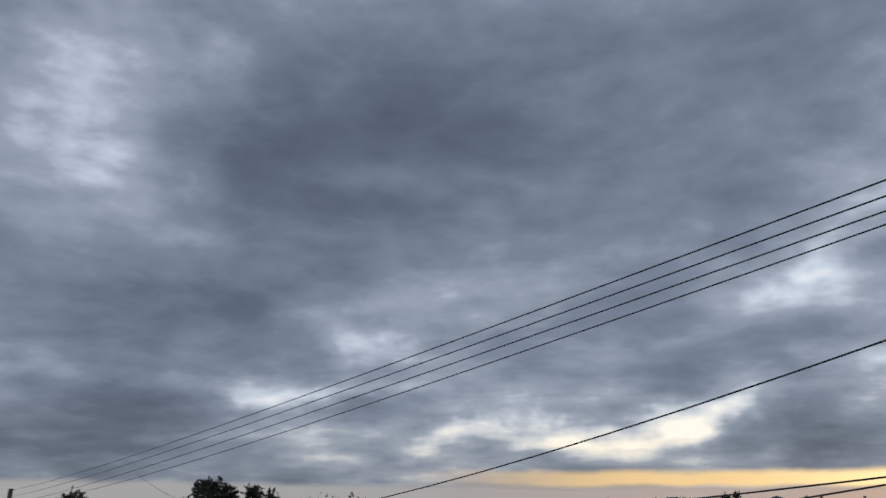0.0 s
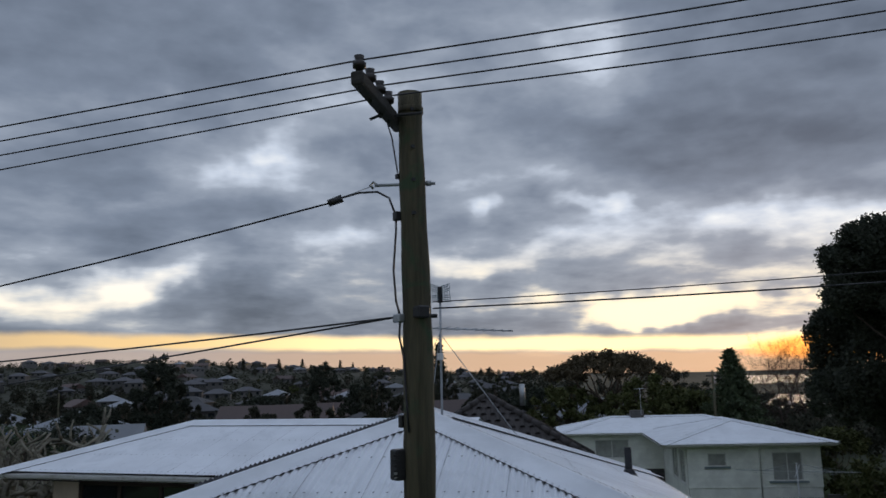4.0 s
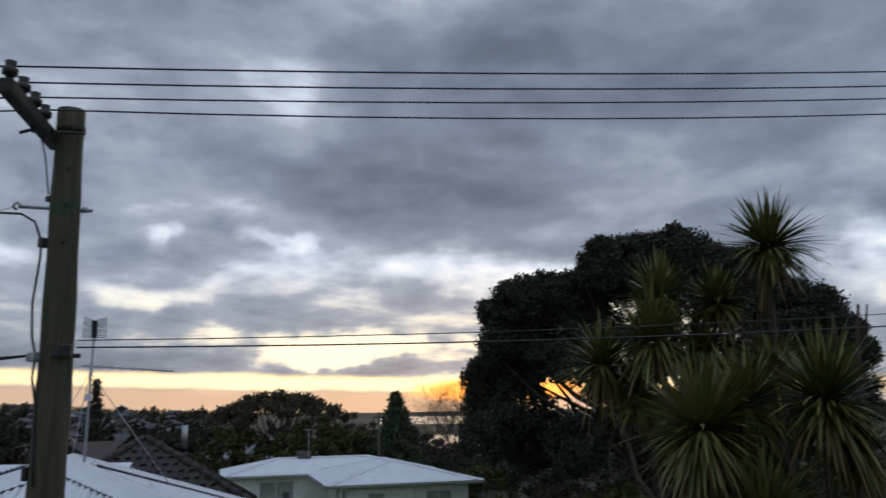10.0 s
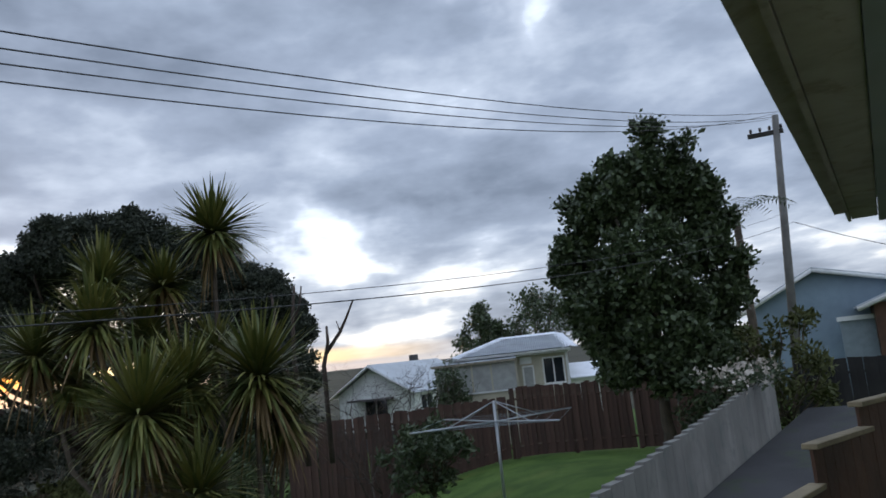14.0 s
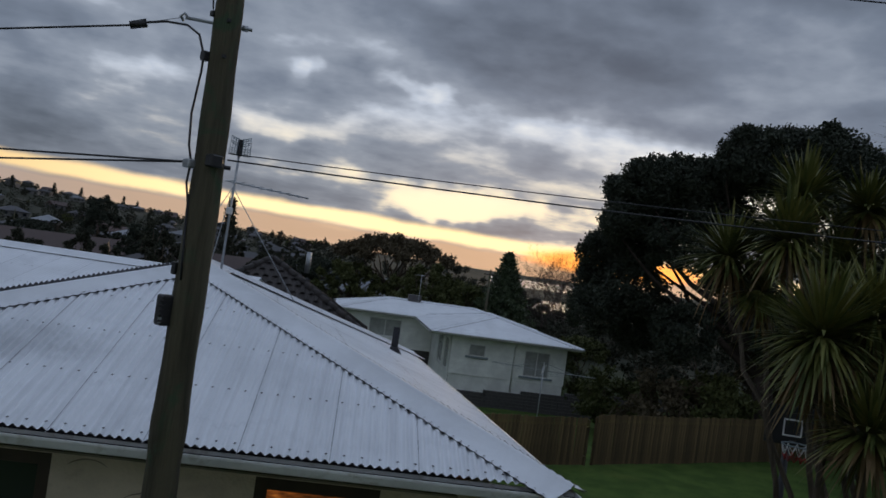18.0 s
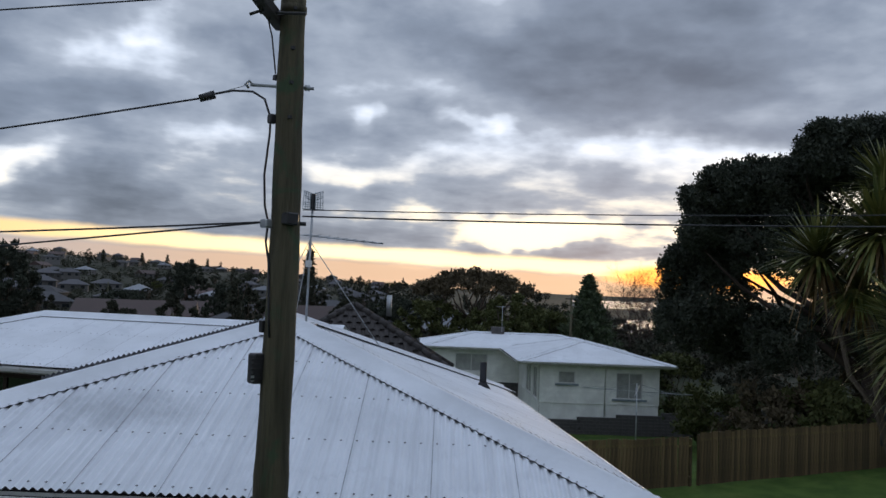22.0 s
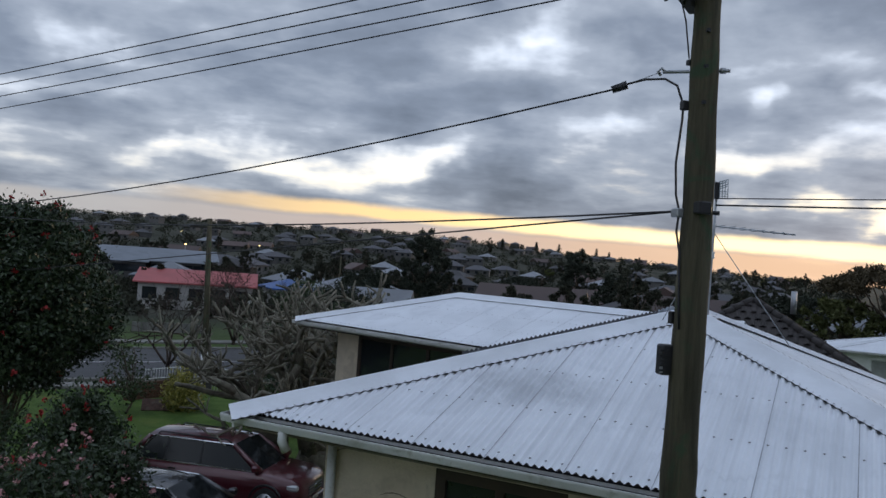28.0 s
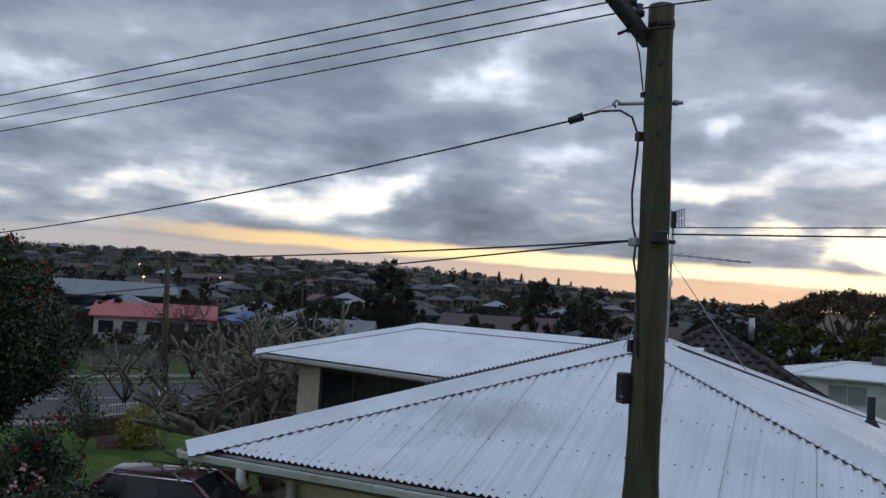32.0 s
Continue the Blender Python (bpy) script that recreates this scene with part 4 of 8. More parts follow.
# pole fittings
P0 = Vector((PX, PY, 0))
left = Vector((-math.cos(radians(-32.5)), -math.sin(radians(-32.5)), 0))
face = Vector((math.sin(radians(-32.5)), -math.cos(radians(-32.5)), 0))
for z in (6.0, 5.74, 5.48, 6.3, 3.1, 2.2, 1.4):
    box("bolt", Vector((0, 0, z)) + face * 0.1 - Vector((0.012, 0.012, 0.012)), Vector((0, 0, z)) + face * 0.1 + Vector((0.012, 0.012, 0.012)), M_BLACK, pole)
tube("service_bolt", [left * 0.30 + Vector((0, 0, 5.720)), left * -0.17 + Vector((0, 0, 5.730))], 0.013, M_GALV, pole, 6)
tube("bolt_eye", [left * 0.28 + Vector((0, 0, 5.720)), left * 0.31 + Vector((0, 0, 5.750)), left * 0.335 + Vector((0, 0, 5.720)), left * 0.31 + Vector((0, 0, 5.695))], 0.011, M_GALV, pole, 6)
tube("bolt_end", [left * -0.10 + Vector((0, 0, 5.730)), left * -0.14 + Vector((0, 0, 5.730))], 0.022, M_GALV, pole, 6)
tube("earth_wire", [left * 0.22 + Vector((0, 0, 6.32)), left * 0.16 + Vector((0, 0, 6.1)), left * 0.12 + Vector((0, 0, 5.82))], 0.006, M_WIRE, pole, 5)
box("clip", left * 0.115 + Vector((-0.02, -0.02, 5.77)), left * 0.115 + Vector((0.02, 0.02, 5.81)), M_BLACK, pole, 0.005)
box("fuse_box", left * 0.13 + Vector((-0.028, -0.028, 5.440)), left * 0.13 + Vector((0.028, 0.028, 5.510)), M_BLACK, pole, 0.008)
tube("drop_cable", [left * 0.55 + Vector((0, 0, 5.630)), left * 0.42 + Vector((0, 0, 5.665)), left * 0.28 + Vector((0, 0, 5.670)), left * 0.19 + Vector((0, 0, 5.620)), left * 0.14 + Vector((0, 0, 5.480)), left * 0.14 + Vector((0, 0, 5.370)), left * 0.165 + Vector((0, 0, 5.05)), left * 0.15 + Vector((0, 0, 4.82)), left * 0.12 + Vector((0, 0, 4.70)), left * 0.13 + Vector((0, 0, 4.55)), left * 0.10 + Vector((0, 0, 4.40)) + face * 0.06, left * 0.08 + Vector((0, 0, 4.0)) + face * 0.09, left * 0.07 + Vector((0, 0, 3.85)) + face * 0.1], 0.0085, M_WIRE, pole, 6)
tube("line_tap", [left * 0.55 + Vector((0, 0, 5.625)), left * 0.66 + Vector((0, 0, 5.585))], [0.032, 0.028], M_BLACK, pole, 8)
tube("guy_grip", [left * 0.58 + Vector((0, 0, 5.620)), left * 0.31 + Vector((0, 0, 5.720))], 0.003, M_GALV, pole, 4)
box("cable_clamp", left * 0.12 + Vector((-0.045, -0.045, 4.655)), left * 0.12 + Vector((0.045, 0.045, 4.72)), M_GALV, pole, 0.01)
box("junction_box", face * 0.1 + left * -0.04 + Vector((-0.05, -0.045, 4.68)), face * 0.1 + left * -0.04 + Vector((0.05, 0.05, 4.77)), M_BLACK, pole, 0.01)
tube("clamp_bolt", [left * -0.06 + Vector((0, 0, 4.70)), left * -0.16 + Vector((0, 0, 4.70))], 0.016, M_BLACK, pole, 6)
box("terminal", left * 0.118 + Vector((-0.02, -0.02, 3.88)), left * 0.118 + Vector((0.03, 0.03, 3.97)), M_BLACK, pole, 0.005)
pb = box("meter_box", left * 0.145 + face * 0.03 + Vector((-0.055, -0.05, 3.51)), left * 0.145 + face * 0.03 + Vector((0.055, 0.05, 3.73)), M_BLACK, pole, 0.012, "black ribbed cable box")
for k in range(5):
    box("box_rib", left * 0.145 + face * 0.085 + Vector((-0.05, -0.006, 3.54 + 0.035 * k)), left * 0.145 + face * 0.085 + Vector((0.05, 0.006, 3.555 + 0.035 * k)), M_BLACK, pb)
box("box_sticker", left * 0.165 + face * 0.092 + Vector((-0.02, -0.004, 3.53)), left * 0.165 + face * 0.092 + Vector((0.005, 0.004, 3.59)), M_GALV, pb)

# overhead wires: four on the arm, a service drop, and two telephone cables lower down
armR = Vector((0.62, 0.78, 0)) * -1
for p, (laz, lz, lsag), (raz, rz, rsag) in zip(wire_pts, ((31.0, 6.26, 0.22), (31.0, 5.96, 0.21), (31.0, 5.62, 0.22), (31.0, 5.57, 0.36)), ((-119.37, 10.04, 0.455), (-118.71, 9.93, 0.455), (-118.19, 9.9, 0.477), (-118.64, 10.03, 0.654))):
    t = tube("power_line", catenary(spot(laz, 46, lz), p, lsag) + catenary(p, spot(raz, 24, rz), rsag)[1:], 0.0065, M_WIRE, None, 6)
    tagged(t, "thin black overhead power line between poles", "power line", "overhead power lines")
t = tube("service_cable", catenary(P0 + left * 0.66 + Vector((0, 0, 5.585)), spot(27, 36, 5.72), 1.21, 30), 0.0075, M_WIRE, None, 6)
tagged(t, "black service cable running down from the pole", "cable", "service cables")
CL, CR = P0 + left * 0.13 + Vector((0, 0, 4.70)), P0 - left * 0.13 + Vector((0, 0, 4.70))
for end, sag in ((spot(24, 44, 7.07), 1.16), (spot(19, 44, 1.5), 0.04)):
    tagged(tube("telephone_cable", catenary(CL, end, sag, 30), 0.0075, M_WIRE, None, 6), "black telephone cable strung from the pole", "cable", "service cables")
for end, sag in ((spot(-118.6, 24.1, 7.29), 0.53), (spot(-118.6, 24.1, 6.96), 0.51)):
    tagged(tube("telephone_cable", catenary(CR + Vector((0, 0, 0.106 if end.z > 7.1 else 0.057)), end, sag, 30), 0.004 if end.z > 7.1 else 0.006, M_WIRE, None, 6), "black telephone cable strung from the pole", "cable", "service cables")

# television aerial on the ridge
AP = Vector((6.42, 9.40, EAVE + RISE))
aerial = thing("television_aerial", "grey television aerial mast with guy wires on roof", "aerial", AP)
tube("mast", [(0, 0, -0.05), (0.02, 0, 1.60)], 0.016, M_GALV, aerial, 8)
for sd in (-1, 1):
    grid = [[], []]
    u = Vector((math.cos(radians(-32)), math.sin(radians(-32)), 0))
    back_ = Vector((-u.y, u.x, 0))
    for k in range(8):
        z = 1.49 + 0.03 * k
        reach_ = 0.135 - 0.02 * abs(math.sin(k * 1.3))
        a, b = Vector((0.02, 0, z)) + u * sd * 0.02, Vector((0.02, 0, z + (0.03 if k > 3 else -0.01))) + u * sd * reach_ + back_ * -0.09
        grid[0].append(([a, b], [0.007, 0.006]))
    for k in range(4):
        f = 0.25 + 0.25 * k
        grid[0].append(([Vector((0.02, 0, 1.48)) + u * sd * 0.135 * f + back_ * -0.09 * f, Vector((0.02, 0, 1.72)) + u * sd * 0.125 * f + back_ * -0.09 * f], [0.005, 0.005]))
    tubes("panel", grid[0], M_GREYTRIM, aerial, 4, "swept grey wire reflector panel")
box("panel_mount", (-0.012, -0.03, 1.48), (0.05, 0.03, 1.70), M_BLACK, aerial, 0.006)
boom = Vector((math.cos(radians(-20)), math.sin(radians(-20)), 0))
tube("boom", [boom * -0.1 + Vector((0, 0, 1.13)), boom * 1.05 + Vector((0, 0, 1.08))], 0.010, M_GALV, aerial, 6)
cross = Vector((-boom.y, boom.x, 0))
for k in range(9):
    c = boom * (-0.08 + 0.13 * k) + Vector((0, 0, 1.13 - 0.006 * k))
    tube("element", [c - cross * (0.42 - 0.03 * k), c + cross * (0.42 - 0.03 * k)], 0.005, M_GALV, aerial, 5)
box("amplifier", (-0.035, -0.03, 0.70), (0.035, 0.03, 0.79), M_GUTTER, aerial, 0.008)
for d in ((-0.75, -0.15, -0.12), (0.85, -0.55, -0.35), (0.35, 0.85, -0.2)):
    tube("guy_wire", [(0, 0, 1.06), d], 0.006, M_GALV, aerial, 5)


# ---- weatherboard houses ----
def hip_roof(parent, x0, y0, x1, y1, z, rise, over=0.5, own=True, material=M_ROOF, pw=0.0762):
    """A hip roof on a rectangle in the parent's frame, with flashings and gutters."""
    x0, y0, x1, y1 = x0 - over, y0 - over, x1 + over, y1 + over
    w, d = x1 - x0, y1 - y0
    h = min(w, d) / 2
    roof_face(parent, (x0, y0), 0, w, h, rise, z, material, pw, sheets_own=own, screws=False, per=3)
    roof_face(parent, (x1, y0), 90, d, h, rise, z, material, pw, sheets_own=own, screws=False, per=3)
    roof_face(parent, (x1, y1), 180, w, h, rise, z, material, pw, sheets_own=False, screws=False, per=3)
    roof_face(parent, (x0, y1), -90, d, h, rise, z, material, pw, sheets_own=own, screws=False, per=3)
    if w > d:
        ra, rb = (x0 + h, y0 + h, z + rise), (x1 - h, y0 + h, z + rise)
        ends = ((x0, y0, ra), (x0, y1, ra), (x1, y0, rb), (x1, y1, rb))
    else:
        ra, rb = (x0 + h, y0 + h, z + rise), (x0 + h, y1 - h, z + rise)
        ends = ((x0, y0, ra), (x1, y0, ra), (x0, y1, rb), (x1, y1, rb))
    for cx, cy, r in ends:
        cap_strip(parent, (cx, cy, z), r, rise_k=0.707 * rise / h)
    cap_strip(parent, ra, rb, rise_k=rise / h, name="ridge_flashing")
    for a, b, n in (((x0, y0), (x1, y0), (0, 1, 0)), ((x1, y0), (x1, y1), (-1, 0, 0)), ((x0, y1), (x0, y0), (1, 0, 0))):
        gutter(parent, (*a, z - 0.03), (*b, z - 0.03), n)
    box("soffit", (x0 + 0.13, y0 + 0.13, z - 0.2), (x1 - 0.13, y1 - 0.13, z - 0.18), M_TRIM, parent)


def board_wall(parent, a, b, z0, z1, openings, material=M_BOARD, step=0.15, thick=0.14):
    """A weatherboard wall: a solid wall with openings, and lapped boards on its outer face, each a part."""
    m = wall_run(parent, a, b, z0, z1, thick, openings, material)
    length = (Vector(b) - Vector(a)).length
    z = z0
    while z < z1 - 0.02:
        top = min(z + step, z1)
        cuts = [0.0]
        for s, e, lo, hi in sorted(openings):
            if lo < top and hi > z:
                cuts += [s, e]
        cuts.append(length)
        for i in range(0, len(cuts), 2):
            x0, x1 = cuts[i], cuts[i + 1]
            v = [m @ Vector(c) for c in ((x0, -0.05, z), (x1, -0.05, z), (x1, -0.006, top), (x0, -0.006, top), (x0, -0.002, z + 0.004), (x1, -0.002, z + 0.004))]
            put_mesh("weatherboard", mesh_of("weatherboard", v, [(0, 1, 2, 3), (4, 5, 1, 0)], material), parent)
        z = top
    return m


# white weatherboard house on the slope behind the fence: its near corner, and its two fronts
h2turn = -42.0
h2c = Vector((38.8, 32.7, 0))
h2 = thing("weatherboard_house", "white weatherboard house with white iron hip roof on slope", "house", (h2c.x, h2c.y, 0), h2turn)
H2E, H2B = 0.17, -3.1
hip_roof(h2, -0.2, 0, 8.2, 11.0, H2E, 1.12, 0.7)
m = board_wall(h2, (0.6, 0), (8.05, 0), H2B + 0.75, H2E - 0.19, [(1.15, 2.2, -1.15, -0.40), (4.75, 6.4, -2.0, -0.40)], step=0.18)
window(h2, m, 1.15, 2.2, -1.15, -0.40, M_TRIM, M_CURTAIN, 1)
window(h2, m, 4.75, 6.4, -2.0, -0.40, M_TRIM, M_CURTAIN, 2)
box("sill", (0.95, -0.12, -1.27), (2.4, -0.03, -1.15), M_GREYTRIM, h2, 0, "", m)
box("sill", (4.5, -0.12, -2.12), (6.65, -0.03, -2.0), M_GREYTRIM, h2, 0, "", m)
for k, (a, b) in enumerate(((0.62, 4.2), (4.2, 6.4), (6.4, 8.0))):
    box("skirt_board", (a, 0.0, H2B - 0.25 + 0.16 * k), (b, 0.05, H2B + 0.75), M_BOARD, h2)
tube("downpipe", [(4.7, -0.5, H2E - 0.1), (4.65, -0.06, H2E - 0.5), (4.65, -0.05, H2B)], 0.05, M_TRIM, h2)
m = board_wall(h2, (0.6, 11), (0.6, 0.14), H2B + 0.75, H2E - 0.19, [(5.0, 7.3, -2.3, -0.36), (8.2, 10.2, -2.3, -0.36)], step=0.18)
window(h2, m, 5.0, 7.3, -2.3, -0.36, M_TRIM, M_CURTAIN, 3)
window(h2, m, 8.2, 10.2, -2.3, -0.36, M_TRIM, M_CURTAIN, 3)
board_wall(h2, (8.05, 0.14), (8.05, 11), H2B + 0.75, H2E - 0.19, [], step=0.36)
board_wall(h2, (8.05, 11), (0.6, 11), H2B + 0.75, H2E - 0.19, [], step=0.8)
box("skirt_board", (0.56, 0.05, H2B - 0.6), (0.6, 10.9, H2B + 0.75), M_BOARD, h2)
box("foundation", (0.7, 0.1, H2B - 2.6), (7.95, 10.9, H2B + 0.75), M_BLOCK, h2)
# its wing
h2w = thing("weatherboard_wing", "white weatherboard wing with pale iron hip roof", "house", (h2c.x, h2c.y, 0), h2turn)
hip_roof(h2w, -6.2, 10.2, 7.5, 17, H2E + 0.02, 0.95, 0.7)
m = board_wall(h2w, (-6.2, 10.2), (0.55, 10.2), H2B + 0.75, H2E - 0.17, [(2.0, 4.4, -1.6, -0.3)], step=0.18)
window(h2w, m, 2.0, 4.4, -1.6, -0.3, M_TRIM, M_CURTAIN, 2)
board_wall(h2w, (-6.2, 17), (-6.2, 10.34), H2B + 0.75, H2E - 0.17, [], step=0.36)
box("foundation", (-6.1, 10.3, H2B - 2.6), (7.4, 16.9, H2B + 0.75), M_BLOCK, h2w)
chim = box("chimney", (-1.3, 13.2, H2E + 0.6), (-0.3, 14.0, H2E + 1.42), M_BLOCK, h2w, 0.02)


def tv_aerial(at, h, turn):
    t = thing("television_aerial", "thin rooftop television aerial", "aerial", at, turn, "rooftop aerials")
    tube("mast", [(0, 0, 0), (0, 0, h)], 0.02, M_GALV, t, 6)
    tube("boom", [(-0.7, 0, h - 0.05), (0.7, 0, h - 0.05)], 0.014, M_GALV, t, 5)
    for k in range(7):
        tube("element", [(-0.6 + 0.2 * k, -0.3, h - 0.05), (-0.6 + 0.2 * k, 0.3, h - 0.05)], 0.008, M_GALV, t, 4)


tv_aerial(spot(-47.8, 60, 1.4), 1.9, 20)

# dark tiled roof behind the near house
tile_house = thing("tiled_house", "house with dark brown concrete tile hip roof", "house", (0, 0, 0), -37.8)
TZ, TRISE, TW, TD = 1.38, 2.25, 7.5, 7.4
tile_house.location = spot(-37.3, 27, 0) - Matrix.Rotation(radians(-37.8), 3, "Z") @ Vector((TW / 2, TD / 2, 0))


def tiles_face(parent, origin, turn, length, run, rise, z0):
    ca, sa = math.cos(radians(turn)), math.sin(radians(turn))
    slope = math.hypot(run, rise)
    rows = int(slope / 0.34)
    count = 0
    for r in range(rows):
        b0, b1 = run * r / rows, run * (r + 1.12) / rows
        w = 0.30
        a = b0 + (0.15 if r % 2 else 0)
        while a + w <= length - b0 + 0.01:
            v = []
            for b, up in ((b0, 0.05), (min(b1, run), 0.012)):
                for f, h in ((0, 0), (0.2, 0.035), (0.45, 0.035), (0.62, 0.0), (1, 0.0)):
                    x, y, z = a + f * w, b, z0 + b * rise / run + up + h
                    v.append((origin[0] + ca * x - sa * y, origin[1] + sa * x + ca * y, z))
            f = [(i, i + 1, i + 6, i + 5) for i in range(4)]
            me = mesh_of("roof_tile", v, f, M_TILE, False)
            put_mesh("roof_tile", me, parent)
            count += 1
            a += w
    return count


tiles_face(tile_house, (0, 0), 0, TW, TD / 2, TRISE, TZ)
v = [(0, 0, TZ), (TW, 0, TZ), (TW, TD, TZ), (0, TD, TZ), (TD / 2, TD / 2, TZ + TRISE), (TW - TD / 2, TD / 2, TZ + TRISE)]
put_mesh("roof_deck", mesh_of("roof_deck", v, [(0, 1, 5, 4), (1, 2, 5), (2, 3, 4, 5), (3, 0, 4)], M_TILE), tile_house)
for a, b in (((0, 0, TZ), v[4]), ((TW, 0, TZ), v[5]), ((TW, TD, TZ), v[5]), ((0, TD, TZ), v[4]), (v[4], v[5])):
    a, b = Vector(a), Vector(b)
    n = int((b - a).length / 0.4)
    for k in range(n):
        tube("ridge_tile", [a.lerp(b, k / n) + Vector((0, 0, 0.03)), a.lerp(b, (k + 1.06) / n) + Vector((0, 0, 0.045))], [0.12, 0.10], M_TILE, tile_house, 8)
box("wall", (0.6, 0.6, -3), (TW - 0.6, TD - 0.6, TZ + 0.05), M_STUCCO, tile_house)
tc2 = tube("flue", [(TD / 2 + 1.2, TD / 2, TZ + TRISE - 0.3), (TD / 2 + 1.2, TD / 2, TZ + TRISE + 0.4)], 0.09, M_GALV, tile_house)


# small white shed past the eave of the near house
shed = thing("garden_shed", "small white iron-roofed shed beside the fence", "shed", (15.95, 12.75, 0), -43.46)
box("wall", (-0.3, -0.3, -2.6), (0.3, 0.3, 0.8), M_BOARD, shed)
put_mesh("roof", mesh_of("roof", [(-0.42, -0.42, 1.0), (0.42, -0.42, 0.84), (0.42, 0.42, 0.84), (-0.42, 0.42, 1.0), (-0.42, -0.42, 0.94), (0.42, -0.42, 0.78), (0.42, 0.42, 0.78), (-0.42, 0.42, 0.94)], [(0, 1, 2, 3), (7, 6, 5, 4), (0, 4, 5, 1), (1, 5, 6, 2), (2, 6, 7, 3), (3, 7, 4, 0)], M_ROOF), shed)


# ---- fences ----
def paling_fence(pts, height, material, label, w=0.145, gap=0.006, skip=(), tilt=0.012, base=0.04, tops=None, lap=0.0):
    """Upright palings along a line of plan points, on rails and posts; each paling a part. tops: height of the top edge at each plan point; lap: every other paling stands proud by it."""
    f = thing("timber_fence", label, "fence", (0, 0, 0), 0, "timber fences")
    board = {}
    for leg, ((ax, ay), (bx, by)) in enumerate(zip(pts, pts[1:])):
        a, b = Vector((ax, ay, 0)), Vector((bx, by, 0))
        d, length = (b - a).normalized(), (b - a).length
        ang = math.atan2(d.y, d.x)

        def high(u):
            p = a.lerp(b, u)
            return tops[leg] * (1 - u) + tops[leg + 1] * u - ground_z(p.x, p.y) - base if tops else height

        for i in range(int(length / (w + gap))):
            s = (i + 0.5) * (w + gap)
            p = a + d * s
            if any(lo < s < hi for lo, hi in skip):
                continue
            g = ground_z(p.x, p.y)
            if "me" not in board:
                bm = bmesh.new()
                add_box(bm, (-w / 2, -0.011, 0), (w / 2, 0.011, 1))
                me = bpy.data.meshes.new("paling")
                bmesh.ops.recalc_face_normals(bm, faces=bm.faces[:])
                bm.to_mesh(me)
                bm.free()
                me.materials.append(material)
                board["me"] = me
            h = high(s / length) + rng.normal() * 0.02
            p = p + Vector((-d.y, d.x, 0)) * lap * (i % 2)
            put_mesh("paling", board["me"], f, "", Matrix.Translation((p.x, p.y, g + base)) @ Matrix.Rotation(ang + rng.normal() * 0.03, 4, "Z") @ Matrix.Rotation(rng.normal() * tilt, 4, "Y") @ Matrix.Diagonal((1, 1, h, 1)))
        n = max(1, round(length / 2.2))
        back = Vector((-d.y, d.x, 0)) * 0.06
        for i in range(n + 1):
            p = a.lerp(b, i / n) + back
            g = ground_z(p.x, p.y)
            box("post", (p.x - 0.05, p.y - 0.05, g - 0.3), (p.x + 0.05, p.y + 0.05, g + high(i / n) - 0.05), material, f)
        for low in (True, False):
            run = []
            for u in (0.0, 0.25, 0.5, 0.75, 1.0):
                q = a.lerp(b, u) + back * 0.5
                run.append((q.x, q.y, ground_z(q.x, q.y) + (0.35 if low else high(u) - 0.3)))
            tube("rail", run, 0.04, material, f, 4)
    return f


fA, fB, fC = spot(-50.5, 27.0), spot(-60.85, 30.6), spot(-77, 44)
fB2 = spot(-61.4, 30.9)
paling_fence([(fA.x, fA.y), (fB.x, fB.y)], 1.74, M_FENCE, "weathered mossy timber paling fence across the lawn")
paling_fence([(fB2.x, fB2.y), (fC.x, fC.y)], 1.86, M_FENCE, "weathered mossy timber paling fence beside a gap")
bA, bB, bB2, bC, bD = spot(-83, 26.5), spot(-98.4, 24.5), spot(-98.6, 24.3), spot(-107, 23), spot(-115.5, 21.5)
paling_fence([(bA.x, bA.y), (bB.x, bB.y)], 1.5, M_FENCE_RED, "weathered brown timber fence before the cottage", 0.15, -0.012, tops=(2.72, 3.02), lap=0.024)
paling_fence([(bB2.x, bB2.y), (bC.x, bC.y), (bD.x, bD.y)], 2.05, M_FENCE_RED, "tall brown timber fence behind the clothes line", 0.15, -0.012, tops=(3.26, 3.26, 3.22), lap=0.024)
dA, dB = spot(-117.2, 23), spot(-128, 20)
paling_fence([(dA.x, dA.y), (dB.x, dB.y)], 1.75, M_FENCE_DARK, "dark stained close-boarded fence by the drive", 0.2, 0.004)

# block retaining wall stepping up along the foot of the weatherboard house
rw = thing("retaining_wall", "dark concrete block retaining wall stepping below the house", "wall", (h2c.x, h2c.y, 0), h2turn)
bm = bmesh.new()
add_box(bm, (0, -0.1, 0), (0.39, 0.1, 0.19), 0.006)
bmesh.ops.recalc_face_normals(bm, faces=bm.faces[:])
block_me = bpy.data.meshes.new("block")
bm.to_mesh(block_me)
bm.free()
block_me.materials.append(M_BLOCK)
for i in range(44):
    x = -0.7 + 0.4 * i
    top_z = -3.30 + 0.2 * int(max(0.0, x) / 2.6)
    for k in range(7):
        z = top_z - 0.2 * (k + 1)
        put_mesh("block", block_me, rw, "", Matrix.Translation((x + (0.2 if round(z * 5) % 2 else 0), -0.45, z)))


